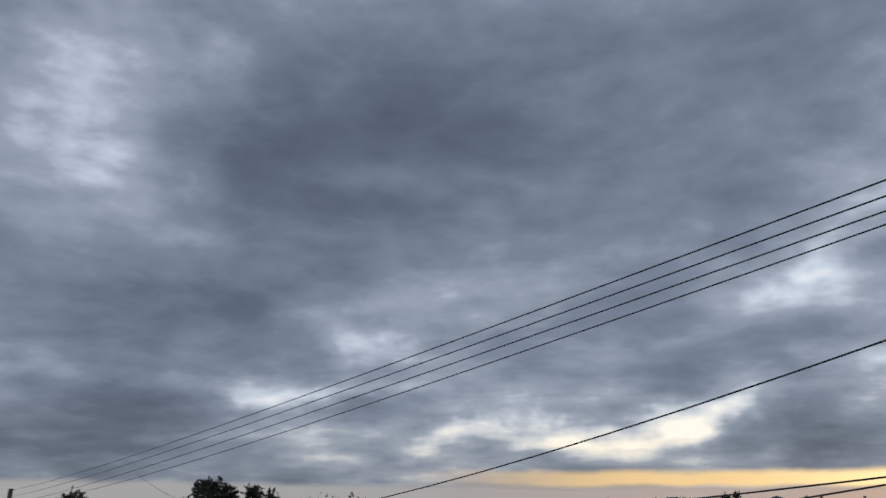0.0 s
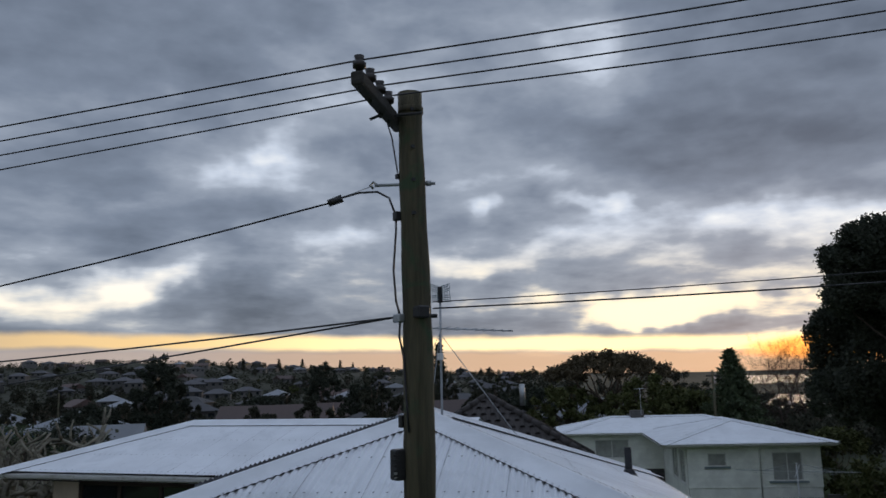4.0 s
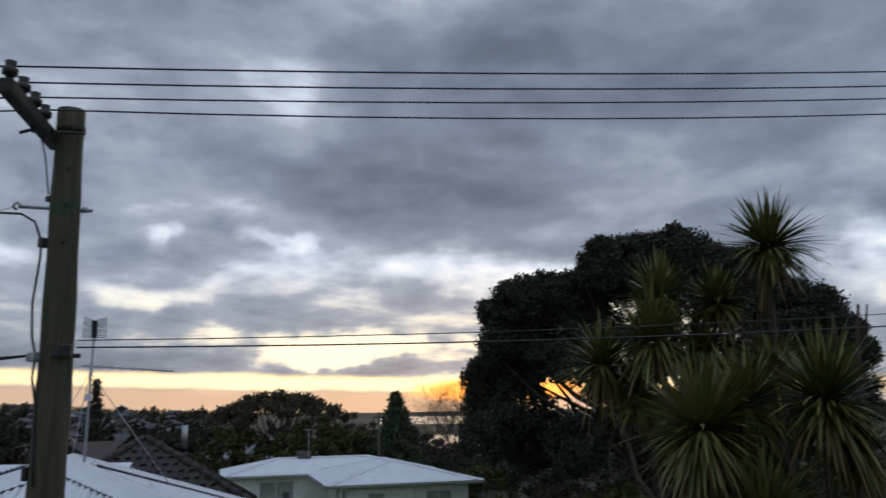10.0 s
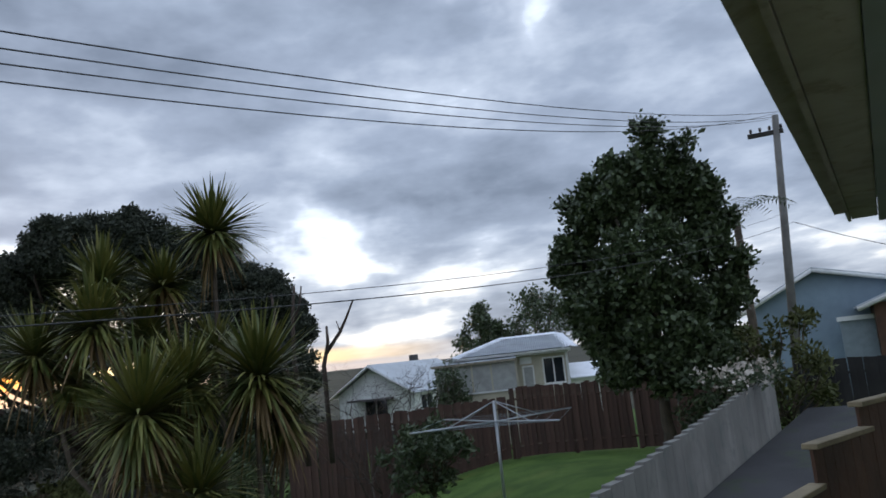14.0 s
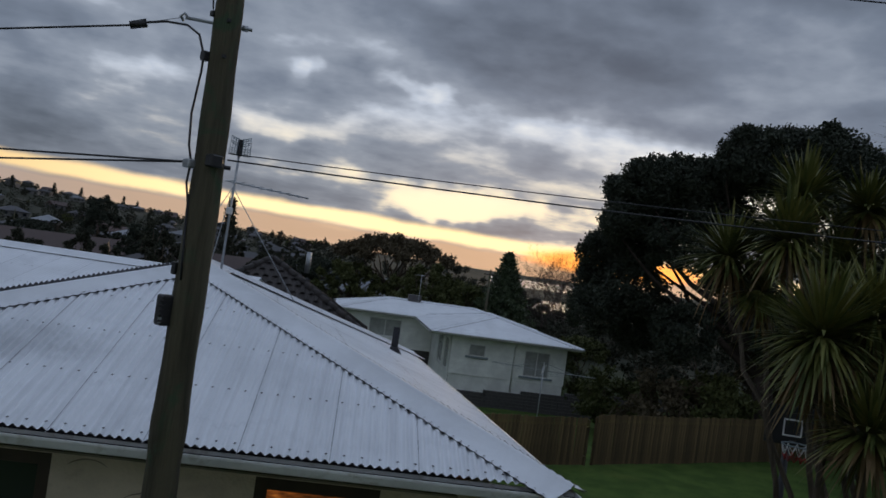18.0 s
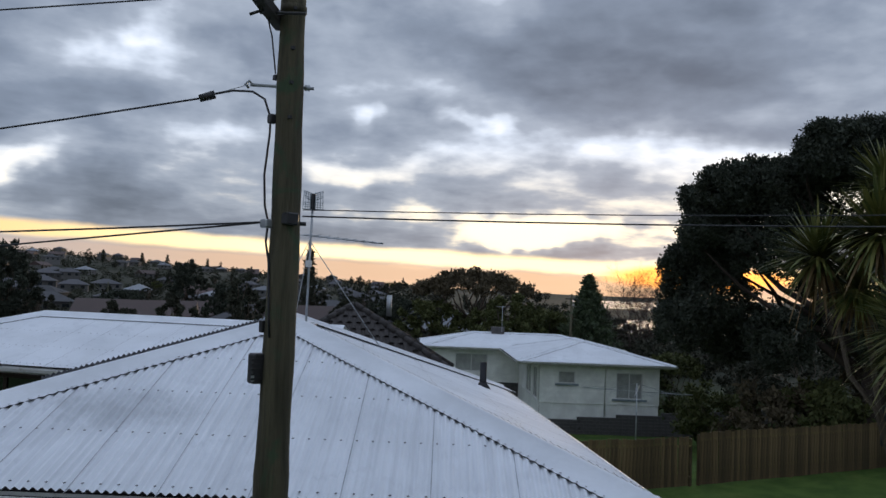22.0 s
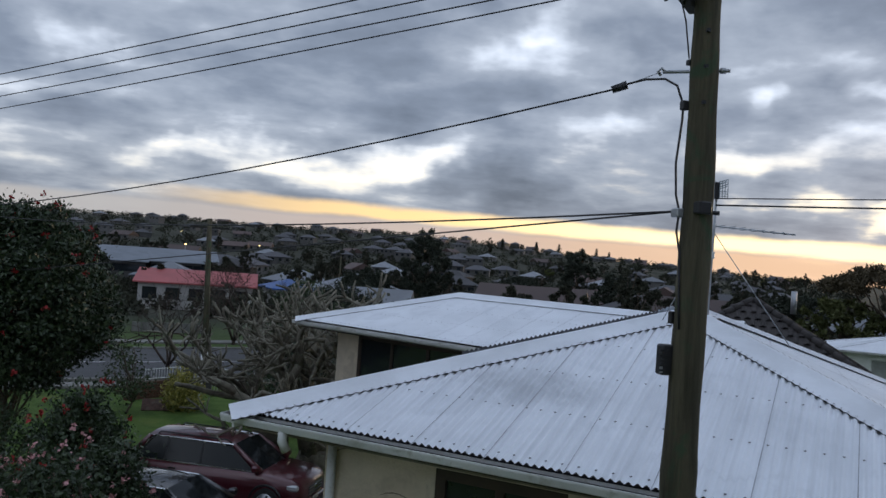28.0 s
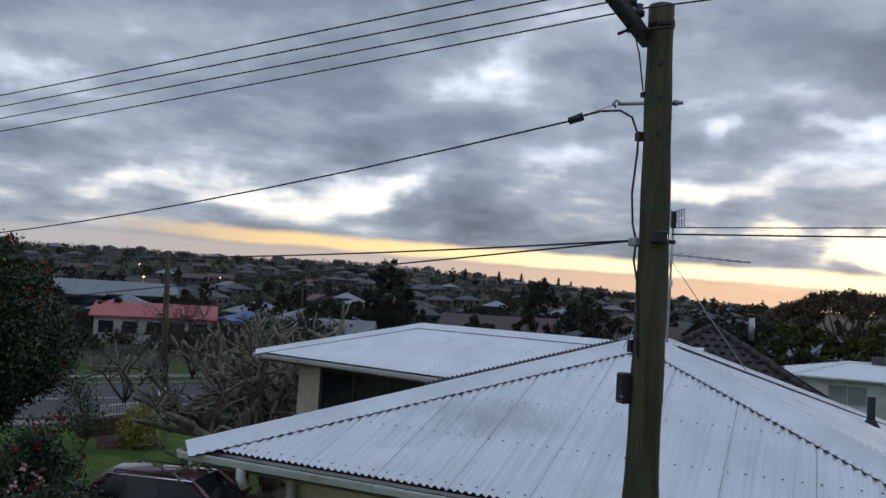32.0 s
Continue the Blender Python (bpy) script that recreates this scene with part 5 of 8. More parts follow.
# ---- rotary clothes lines ----
def clothes_line(at, h, r, turn, label):
    t = thing("rotary_clothes_line", label, "clothes line", at, turn, "rotary clothes lines")
    tube("mast", [(0, 0, -0.1), (0, 0, h)], 0.028, M_GALV, t, 8)
    for k in range(4):
        a = radians(90 * k)
        tip = Vector((math.cos(a) * r, math.sin(a) * r, h - 0.35))
        tube("arm", [(0, 0, h - 0.38), tip], 0.016, M_GALV, t, 6)
        tube("stay", [(0, 0, h), tip * 0.55 + Vector((0, 0, (h - 0.36) * 0.45))], 0.010, M_GALV, t, 5)
    for j in range(1, 6):
        ring = [Vector((math.cos(radians(90 * k)) * r * j / 5, math.sin(radians(90 * k)) * r * j / 5, h - 0.38 + 0.03 * j / 5)) for k in range(5)]
        tube("line", ring, 0.003, M_GREYTRIM, t, 4)


c1 = spot(-97.7, 15.5)
clothes_line(c1, 4.25 - 15.5 * math.tan(radians(3.08)) - c1.z, 1.85, -62, "grey metal rotary clothes line on the lawn")
box_me = thing("mast_base", "pale concrete base of the clothes line", "base", c1)
tube("base", [(0, 0, -0.05), (0, 0, 0.05)], 0.2, M_CONC, box_me, 12)
c2 = spot(-57.2, 39)
clothes_line(c2, 4.25 - 39 * math.tan(radians(5.8)) - c2.z, 2.5, 30, "old rotary clothes line below the white house")

# concrete garden wall beside the path, with white flowering plants on top
gw = thing("garden_wall", "stained concrete panel wall along the path", "wall", (0, 0, 0))
gA, gB = Vector((6.4, 0.6, 0)), spot(-115.9, 16.5)
gd = gB - gA
gd.z = 0
gn = int(gd.length / 0.32)
for i in range(gn):
    p = gA + gd * (i / gn)
    z1 = 2.15 + 1.25 * (i / gn)
    box("panel", (0, -0.05, z1 - 1.6), (gd.length / gn - 0.006, 0.05 + 0.012 * (i % 3), z1), M_CONC, gw, 0, "", Matrix.Translation((p.x, p.y, 0)) @ Matrix.Rotation(math.atan2(gd.y, gd.x), 4, "Z"))
path_v = []
for k in range(15):
    p = gA + gd * (k / 12.0)
    s = Vector((-gd.y, gd.x, 0)).normalized() * -1
    zz = 1.35 + 1.0 * k / 12
    path_v += [(p.x + s.x * 0.08, p.y + s.y * 0.08, zz), (p.x + s.x * 4.0, p.y + s.y * 4.0, zz + 0.05)]
tagged(put_mesh("path", mesh_of("path", path_v, [(2 * k, 2 * k + 1, 2 * k + 3, 2 * k + 2) for k in range(14)], M_PATH)), "dark sealed path beside the garden wall", "path", kind="structure")

# power pole down the street that carries the far ends of the lines
fp = spot(31.0, 46.12)
far_pole = thing("utility_pole", "weathered timber power pole down the street", "utility pole", fp)
tube("pole_shaft", [(0, 0, -0.3), (0, 0, 6.35 - fp.z)], [0.16, 0.11], M_POLE, far_pole, 10)
box("crossarm", (-0.06, -0.05, 5.5 - fp.z), (0.06, 0.05, 6.3 - fp.z), M_ARM, far_pole, 0.01)
# second power pole up the slope
p2 = spot(-118.6, 24.3)
pole2 = thing("utility_pole", "grey concrete power pole with small crossarm", "utility pole", (p2.x, p2.y, 0))
tube("pole_shaft", [(0.31, 0.57, p2.z - 0.3), (0, 0, 10.05)], [0.14, 0.09], M_GREYPOLE, pole2, 12)
bm = bmesh.new()
add_box(bm, (-0.15, -0.05, 9.52), (0.80, 0.05, 9.64), 0.005, Matrix.Rotation(radians(62), 4, "Z"))
part("crossarm", bm, M_ARM, pole2)
for k in (-0.15, 0.15, 0.4, 0.65):
    p = Vector((math.cos(radians(62)), math.sin(radians(62)), 0)) * (k + 0.05)
    tube("insulator", [(p.x, p.y, 9.66), (p.x, p.y, 9.72), (p.x, p.y, 9.78)], [0.03, 0.045, 0.03], M_PORC, pole2, 8)
tagged(tube("telephone_cable", catenary((p2.x, p2.y, 7.0), spot(-135, 22, 4.6), 0.3, 16), 0.009, M_WIRE, None, 5), "thin cable dropping from the far pole", "cable", "service cables")


# ---- trees and shrubs ----
def limb(a, b, r0, r1, n=7, wob=0.06, droop=0.0):
    a, b = Vector(a), Vector(b)
    L = (b - a).length
    pts, rad = [], []
    for k in range(n + 1):
        t = k / n
        w = math.sin(math.pi * t) * wob * L
        pts.append(a.lerp(b, t) + Vector((rng.normal() * w * 0.5, rng.normal() * w * 0.5, rng.normal() * w * 0.3 - droop * 4 * t * (1 - t))))
        rad.append(r0 + (r1 - r0) * t)
    return pts, rad


def leafy_tree(name, at, label, height, spread, trunk_h, leaf, n_clump, per, size, trunk_r=0.2, squash=0.75, clump=0.16, crown_fn=None, group="", bark=M_BARK, aspect=0.45, shell=0.45, category="tree", up=0.3):
    """A tree with a tapered trunk, limbs to its clumps and a crown of many small leaves."""
    at = Vector(at)
    t = thing(name, label, category, at, 0, group)
    fork = Vector((rng.normal() * 0.1, rng.normal() * 0.1, trunk_h))
    v, r = limb((0, 0, -0.2), fork, trunk_r, trunk_r * 0.7, 6, 0.03)
    tube("trunk", v, r, bark, t, 10)
    clumps = []
    for k in range(n_clump):
        if crown_fn:
            c, cr = crown_fn()
        else:
            d = rng.normal(size=3)
            d /= np.linalg.norm(d)
            q = 0.35 + 0.65 * rng.random() ** 0.5
            c = (d[0] * spread * q, d[1] * spread * q, trunk_h + (height - trunk_h) * (0.5 + 0.5 * d[2] * q))
            cr = spread * clump * (0.7 + 0.6 * rng.random()) * 1.6
        clumps.append((*c, cr))
    main = []
    for k in range(0, n_clump, max(1, n_clump // 22)):
        main.append(limb(fork if k % 3 else fork * 0.8, clumps[k][:3], trunk_r * 0.42, 0.02, 6, 0.08))
    tubes("bough", main, bark, t, 6)["kind"] = "stuff"
    put_mesh("crown", leaves_mesh("crown", in_clumps(clumps, per, squash, shell), size, leaf, aspect, up), t)
    return t, clumps


def lobed(at, d, lobes, deep, clump, z_eye=4.24):
    """Clumps on the skin of several rounded lobes; lobes: bearing, elevation and half width in degrees, share of clumps."""
    balls = []
    for az, el, r, share in lobes:
        c = spot(az, d, z_eye + d * math.tan(radians(el))) - Vector(at)
        away = spot(az, d + 1, 0) - spot(az, d, 0)
        c += away * (rng.random() - 0.5) * 2 * deep
        balls.append((c, d * math.tan(radians(r)), share))
    total = np.array([b[1] ** 2 * b[2] for b in balls])
    total /= total.sum()

    def fn():
        c, r, _ = balls[int(rng.choice(len(balls), p=total))]
        v = rng.normal(size=3)
        v /= np.linalg.norm(v)
        k = clump * (0.6 + 0.8 * rng.random())
        q = max(0.1, r - k * 0.95) * (0.72 + 0.28 * rng.random() ** 0.4)
        return (c.x + v[0] * q, c.y + v[1] * q, c.z + v[2] * q), k
    return fn


# the great dark evergreen: a wide dome, thin enough low in its middle for the sky to glint through
big_at = spot(-71.6, 43)
BIG_LOBES = (
    (-61.3, 6.6, 1.9, 1), (-62.7, 7.2, 2.2, 1), (-64.6, 7.3, 2.4, 1), (-66.8, 7.8, 2.7, 1.1), (-69.2, 9.3, 2.5, 1.2), (-70.8, 9.8, 2.8, 1.2), (-72.8, 9.2, 2.8, 1.2), (-75.6, 9.5, 2.8, 1.2), (-77.3, 8.8, 2.9, 1.1), (-79.5, 6.8, 2.9, 1.1), (-81.5, 5.4, 2.7, 1.1), (-83.0, 4.3, 2.5, 1), (-84.1, 3.0, 1.6, 1),
    (-60.1, 2.4, 2.1, 1), (-59.9, 0.3, 2.0, 1), (-62.2, 3.4, 2.6, 1), (-62.6, 0.2, 2.6, 0.9), (-65.2, 3.6, 2.8, 0.6), (-68.0, 5.0, 3.0, 0.42), (-71.0, 6.0, 3.0, 0.45), (-74.5, 5.5, 3.0, 0.5), (-78.0, 4.5, 3.0, 0.8), (-66.2, 0.5, 2.6, 0.35), (-69.6, 1.5, 2.8, 0.3), (-73.0, 1.5, 2.6, 0.35), (-77.0, 1.0, 3.0, 0.9), (-81.0, 1.5, 3.0, 1), (-83.6, 0.4, 2.3, 1),
    (-61.2, 4.7, 1.9, 1), (-63.6, 5.2, 2.4, 1), (-66.0, 5.8, 2.6, 0.6), (-67.6, 8.2, 2.2, 1.2), (-74.2, 9.7, 2.6, 1.2), (-65.7, 7.8, 2.3, 1), (-78.6, 8.2, 2.4, 1), (-71.8, 9.9, 2.6, 1), (-60.0, -1.6, 2.2, 1), (-63.0, -2.4, 2.4, 1), (-66.2, -2.2, 2.4, 0.8), (-69.2, -1.6, 2.4, 0.8), (-72.6, -1.6, 2.5, 0.8), (-76.0, -2.0, 2.5, 1), (-79.5, -2.0, 2.6, 1))
big_tree, bc = leafy_tree("evergreen_tree", big_at, "huge dark spreading evergreen tree with dense dome crown", 12, 9.6, 4.0, L_POHU, 2100, 270, 0.14, 0.6, 0.8, crown_fn=lobed(big_at, 43, BIG_LOBES, 3.2, 0.62), bark=M_TWIG, aspect=0.6, shell=0.45)


# cabbage trees: bare stems, each with a mop of sword leaves
def sword_head(name, centre, radius, parent, count=150, axis=(0, 0, 1), seed_dry=0.12, droop=0.5):
    c, ax = Vector(centre), Vector(axis).normalized()
    side = ax.orthogonal().normalized()
    other = ax.cross(side)
    for leafmat, lo, hi, n in ((L_CAB, 1.0, -0.35, count), (L_CABDRY, -0.3, -0.95, int(count * seed_dry))):
        vs, fs = [], []
        for k in range(n):
            u = lo + (hi - lo) * rng.random()
            a = rng.random() * 6.283
            s = math.sqrt(max(0.02, 1 - u * u))
            d = (ax * u + (side * math.cos(a) + other * math.sin(a)) * s).normalized()
            flat = d.cross(Vector((0, 0, 1)))
            flat = flat.normalized() if flat.length > 0.05 else side
            L = radius * (0.65 + 0.6 * rng.random()) * (1.0 if u > 0.15 else 0.72)
            w = 0.019 + 0.011 * rng.random()
            bend = droop * (0.3 + 0.9 * rng.random()) * (1.45 - u * 1.15)
            p0 = c + d * 0.05
            rows = []
            for j, (t, wf) in enumerate(((0, 0.55), (0.3, 1.0), (0.62, 0.8), (0.85, 0.45), (1, 0.04))):
                p = p0 + d * L * t - Vector((0, 0, bend * L * t * t))
                rows.append((p - flat * w * wf, p + flat * w * wf))
            o = len(vs)
            for r0, r1 in rows:
                vs += [r0, r1]
            fs += [(o + 2 * j, o + 2 * j + 1, o + 2 * j + 3, o + 2 * j + 2) for j in range(4)]
        put_mesh(name if leafmat is L_CAB else "dry_skirt", mesh_of(name, vs, fs, leafmat), parent)


CAB_Z = 4.25


def cab_tree(stem_az, stem_d, heads, label):
    base = spot(stem_az, stem_d)
    t = thing("cabbage_tree", label, "tree", base, 0, "cabbage trees")
    for az, el, d, r in heads:
        top = spot(az, d, CAB_Z + d * math.tan(radians(el))) - base
        v, rr = limb((0, 0, -0.2), top - Vector((0, 0, 0.1)), 0.05, 0.032, 8, 0.05)
        v[1:-1] = [p * 0.6 + Vector((top.x * (k + 1) / 8 * 0.4, top.y * (k + 1) / 8 * 0.4, p.z * 0.4)) for k, p in enumerate(v[1:-1])]
        tube("stem", v, rr, M_BARK, t, 8)
        sword_head("leaf_head", top, r * 0.9, t, int(340 * r / 0.8), (rng.normal() * 0.15, rng.normal() * 0.15, 1), droop=0.33)


cab_tree(-79.4, 12.6, [(-79.7, 10.3, 12.6, 0.9), (-76.2, 6.9, 12.8, 0.74), (-79.3, 2.4, 12.8, 0.72)], "tall cabbage tree with spiky green leaf heads")
cab_tree(-78.2, 12.6, [(-72.4, 7.3, 12.4, 0.80), (-71.9, 4.5, 12.1, 0.96), (-75.0, 3.6, 12.9, 0.8)], "branching cabbage tree with drooping spiky leaf heads")
cab_tree(-82.0, 11.2, [(-82.2, 0.1, 11.0, 1.12), (-83.6, -3.0, 11.6, 0.8)], "low cabbage tree with broad drooping leaf head")
cab_tree(-77.4, 10.8, [(-74.6, -1.5, 10.4, 1.12), (-77.4, 0.2, 11.2, 0.92), (-78.0, -7.0, 10.2, 0.9)], "young cabbage tree with long arching leaves")
cab_tree(-76.8, 12.4, [(-68.4, 3.0, 12.6, 0.86), (-70.6, 1.0, 12.8, 0.8), (-74.8, -3.4, 11.4, 0.95)], "cabbage tree with yellowing spiky heads")

# cut stump branches and a thin bare shrub beyond
st = spot(-86.6, 17)
stump = thing("dead_tree", "dead pruned tree with bare cut branches", "tree", st)
for way_up, r0 in ((((-86.2, -6.0), (-86.2, 0.6), (-86.6, 2.15), (-86.6, 3.3)), 0.06), (((-86.4, 1.4), (-87.5, 2.8), (-88.0, 3.7), (-88.6, 4.95)), 0.045), (((-84.6, -6.0), (-84.2, 1.6), (-84.35, 4.1), (-84.6, 6.3)), 0.065), (((-84.4, 3.7), (-84.9, 5.1), (-85.1, 6.25)), 0.035), (((-84.3, -2.0), (-83.1, 2.8), (-83.15, 4.5), (-83.0, 5.9)), 0.05), (((-87.5, 2.8), (-87.3, 3.6)), 0.02)):
    pts = [spot(az, 17, 4.25 + 17 * math.tan(radians(el))) - st for az, el in way_up]
    tube("branch", pts, [r0 * (1 - 0.6 * k / (len(pts) - 1)) for k in range(len(pts))], M_TWIG, stump, 7)
tree_at = spot(-109, 18.6)
MH = 4.25 + 18.6 * math.tan(radians(14.0)) - tree_at.z


def egg(w, h, base):
    def fn():
        d = rng.normal(size=3)
        d /= np.linalg.norm(d)
        q = 0.35 + 0.65 * rng.random() ** 0.45
        zz = base + (h - base) * (0.5 + 0.5 * d[2] * q)
        taper = 1.05 - 0.35 * ((zz - base) / (h - base))
        return (d[0] * w * q * taper, d[1] * w * q * taper, zz), 0.34 + 0.3 * rng.random()
    return fn


MAG_LOBES = (
    (-107.8, 10.2, 2.8, 1), (-110.5, 10.9, 2.9, 1), (-112.5, 9.4, 2.7, 1), (-106.2, 9.2, 2.5, 1), (-104.6, 6.3, 2.4, 0.9), (-113.0, 6.0, 2.4, 1), (-113.9, 2.5, 2.2, 1), (-109.0, 5.0, 4.0, 1), (-105.4, 2.5, 2.9, 1), (-110.0, 1.2, 3.5, 1), (-106.0, 0.2, 2.0, 1), (-112.4, 0.4, 2.2, 1), (-103.4, 5.2, 1.3, 0.6),
    (-105.6, 12.6, 0.55, 0.6), (-104.3, 10.2, 0.8, 0.8), (-110.4, 13.5, 0.7, 1.5), (-112.6, 12.4, 0.7, 1.2), (-115.2, 4.6, 0.9, 1), (-114.6, 7.6, 0.8, 1), (-106.4, -1.7, 2.0, 1), (-110.0, -1.9, 2.4, 1), (-112.8, -1.6, 2.0, 1))
leafy_tree("broadleaf_tree", tree_at, "dense glossy-leaved tree standing before the fence", MH, 2.4, 1.5, L_MAG, 760, 105, 0.13, 0.16, 0.9, crown_fn=lobed(tree_at, 18.6, MAG_LOBES, 0.8, 0.30), aspect=0.55, shell=0.25)
leafy_tree("small_tree", spot(-101.2, 39), "airy small-leaved tree behind the cream house", 7.0, 1.6, 2.6, L_MAG, 70, 70, 0.16, 0.09, 0.9, crown_fn=egg(1.8, 7.3 - spot(-101.2, 39).z, 3.4), shell=0.2)
bt = spot(-97.6, 42)
leafy_tree("small_tree", bt, "dark bushy tree behind the cream house", 4.2, 1.8, 1.0, L_MAG, 80, 150, 0.18, 0.1, 0.9, crown_fn=egg(2.5, 4.25 + 42 * math.tan(radians(3.5)) - bt.z, 0.8))
leafy_tree("shrub", spot(-94.3, 29.4), "dark climbing shrub against the porch", 3.0, 0.7, 0.5, L_HEDGE, 40, 120, 0.13, 0.06, 0.9, category="shrub", crown_fn=egg(0.65, 4.05 - spot(-94.3, 29.4).z, 0.2))
leafy_tree("shrub", spot(-92.6, 18.5), "rounded green shrub with leaning trunk on lawn", 2.2, 1.1, 0.8, L_HEDGE, 40, 110, 0.12, 0.07, 0.9, category="shrub")
leafy_tree("shrub", spot(-113, 18.2), "bushy green shrub on the garden bank", 1.8, 1.0, 0.3, L_HEDGE, 30, 110, 0.12, 0.05, 0.9, category="shrub")
leafy_tree("shrub", spot(-116.5, 19.5), "olive green shrub below the power pole", 3.4, 1.3, 0.5, L_OLIVE, 30, 130, 0.14, 0.05, 0.9, category="shrub")
palm = thing("palm", "small palm behind the dense tree", "palm", spot(-115.2, 23))
for k in range(11):
    a, L = 6.28 * k / 11, 1.5
    pts = [Vector((math.cos(a) * L * t, math.sin(a) * L * t, 7.2 - palm.location.z + 1.5 * t - 1.4 * t * t)) for t in (0, 0.3, 0.6, 1.0)]
    vs, fs = [], []
    for i in range(14):
        t = (i + 1) / 15
        p = Vector((math.cos(a) * L * t, math.sin(a) * L * t, 7.2 - palm.location.z + 1.5 * t - 1.4 * t * t))
        for s in (-1, 1):
            q = p + Vector((-math.sin(a) * s * 0.34 + math.cos(a) * 0.12, math.cos(a) * s * 0.34 + math.sin(a) * 0.12, -0.10))
            o = len(vs)
            vs += [p, q, p + Vector((math.cos(a) * 0.05, math.sin(a) * 0.05, 0))]
            fs.append((o, o + 1, o + 2))
    put_mesh("frond", mesh_of("frond", vs, fs, L_MAG), palm)
tube("trunk", [(0, 0, -0.2), (0, 0, 7.2 - palm.location.z)], [0.14, 0.1], M_BARK, palm, 8)

# flowering plants along the top of the garden wall, and by its near end
for az, d, z, w in ((-113.2, 15.5, 3.35, 0.8), (-115.0, 16.5, 3.45, 0.7), (-97.5, 9.0, 2.35, 0.9), (-93.0, 8.6, 2.1, 1.0), (-88.0, 10.4, 1.9, 1.1)):
    c = spot(az, d, z)
    plant = thing("flowering_plant", "low plant with small white flower heads", "plant", c, 0, "flowering plants")
    cl = [(rng.normal() * w * 0.45, rng.normal() * w * 0.35, -0.15 + 0.2 * rng.random(), 0.22) for k in range(16)]
    put_mesh("foliage", leaves_mesh("foliage", in_clumps(cl, 60, 0.8, 0.3), 0.09, L_HEDGE), plant)
    if az != -88.0:
        put_mesh("blossom", leaves_mesh("blossom", in_clumps(cl, 16, 0.9, 0.8) + np.array([0, 0, 0.06]), 0.075, L_WHITE, 0.8), plant)["kind"] = "stuff"
    tube("stem", [(0, 0, -0.9), (0, 0, 0)], 0.03, M_BARK, plant, 5)

# ---- houses on the right ----
h3 = thing("cottage", "white weatherboard cottage with pale iron gable roof", "house", spot(-91.6, 54, -0.35), -37)
wmx = Matrix.Identity(4)
board_wall(h3, (0, 0), (7.5, 0), 0.4, 3.0, [(0.8, 2.2, 1.6, 2.6), (3.2, 4.6, 1.6, 2.6)], step=0.2)
window(h3, wmx, 0.8, 2.2, 1.6, 2.6, M_TRIM, M_GLASSDARK, 2)
window(h3, wmx, 3.2, 4.6, 1.6, 2.6, M_TRIM, M_GLASSDARK, 2)
m3 = board_wall(h3, (0, 6.4), (0, 0.14), 0.4, 3.0, [(2.2, 4.2, 1.4, 2.6)], step=0.2)
window(h3, m3, 2.2, 4.2, 1.4, 2.6, M_TRIM, M_GLASSDARK, 2)
box("awning", (1.6, -1.1, 2.5), (4.8, 0, 2.62), M_BLOCK, h3, 0, "", m3)
v = [(0, 0, 3.0), (0, 6.4, 3.0), (0, 3.2, 4.75)]
put_mesh("gable_wall", mesh_of("gable_wall", v + [(0.14, y, z) for x, y, z in v], [(0, 1, 2), (5, 4, 3)], M_BOARD), h3)
for y0, z0, y1, z1 in ((-0.5, 2.78, 3.2, 4.86), (3.2, 4.86, 6.9, 2.78)):
    vs = [(-0.5, y0, z0), (8.0, y0, z0), (8.0, y1, z1), (-0.5, y1, z1)]
    vs += [(x, y, z + 0.06) for x, y, z in vs]
    put_mesh("roof_slope", mesh_of("roof_slope", vs, [(3, 2, 1, 0), (4, 5, 6, 7), (0, 1, 5, 4), (1, 2, 6, 5), (2, 3, 7, 6), (3, 0, 4, 7)], M_IRONGREY), h3)
    tube("bargeboard", [(-0.53, y0, z0 - 0.05), (-0.53, y1, z1 - 0.05)], 0.09, M_TRIM, h3, 4)
box("wall", (0.15, 0.15, 0.4), (7.4, 6.3, 3.0), M_BOARD, h3)
box("chimney", (5.6, 3.6, 4.2), (6.1, 4.1, 5.35), M_BLOCK, h3, 0.02)
box("foundation", (0, 0, -1.5), (7.5, 6.4, 0.4), M_BLOCK, h3)

h4 = thing("cream_house", "cream house with grey iron roof and enclosed porch", "house", spot(-99, 31, 0), -99)
roof_face(h4, (-2.3, -0.35), 0, 4.45, 3.3, 0.62, 4.30, M_IRONDULL, screws=False, per=8, left_hip=0.55, right_hip=0.1)
EAVES, RIDGE = ((-2.3, -0.35, 4.285), (2.15, -0.35, 4.285), (2.15, 6.25, 4.285), (-2.3, 6.25, 4.285)), ((-0.48, 2.95, 4.905), (1.82, 2.95, 4.905))
for name, vs in (("roof_slope", (EAVES[1], EAVES[2], RIDGE[1])), ("roof_slope", (EAVES[3], EAVES[0], RIDGE[0])), ("roof_slope", (EAVES[2], EAVES[3], RIDGE[0], RIDGE[1]))):
    k = len(vs)
    put_mesh(name, mesh_of(name, list(vs) + [(x, y, z - 0.04) for x, y, z in vs], [tuple(range(k)), tuple(range(2 * k - 1, k - 1, -1))] + [(i, i + k, (i + 1) % k + k, (i + 1) % k) for i in range(k)], M_IRONDULL), h4)
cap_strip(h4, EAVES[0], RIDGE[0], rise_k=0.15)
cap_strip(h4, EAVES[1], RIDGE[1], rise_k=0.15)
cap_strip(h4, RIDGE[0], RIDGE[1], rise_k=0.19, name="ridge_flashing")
gutter(h4, (-2.3, -0.35, 4.27), (2.15, -0.35, 4.27), (0, 1, 0))
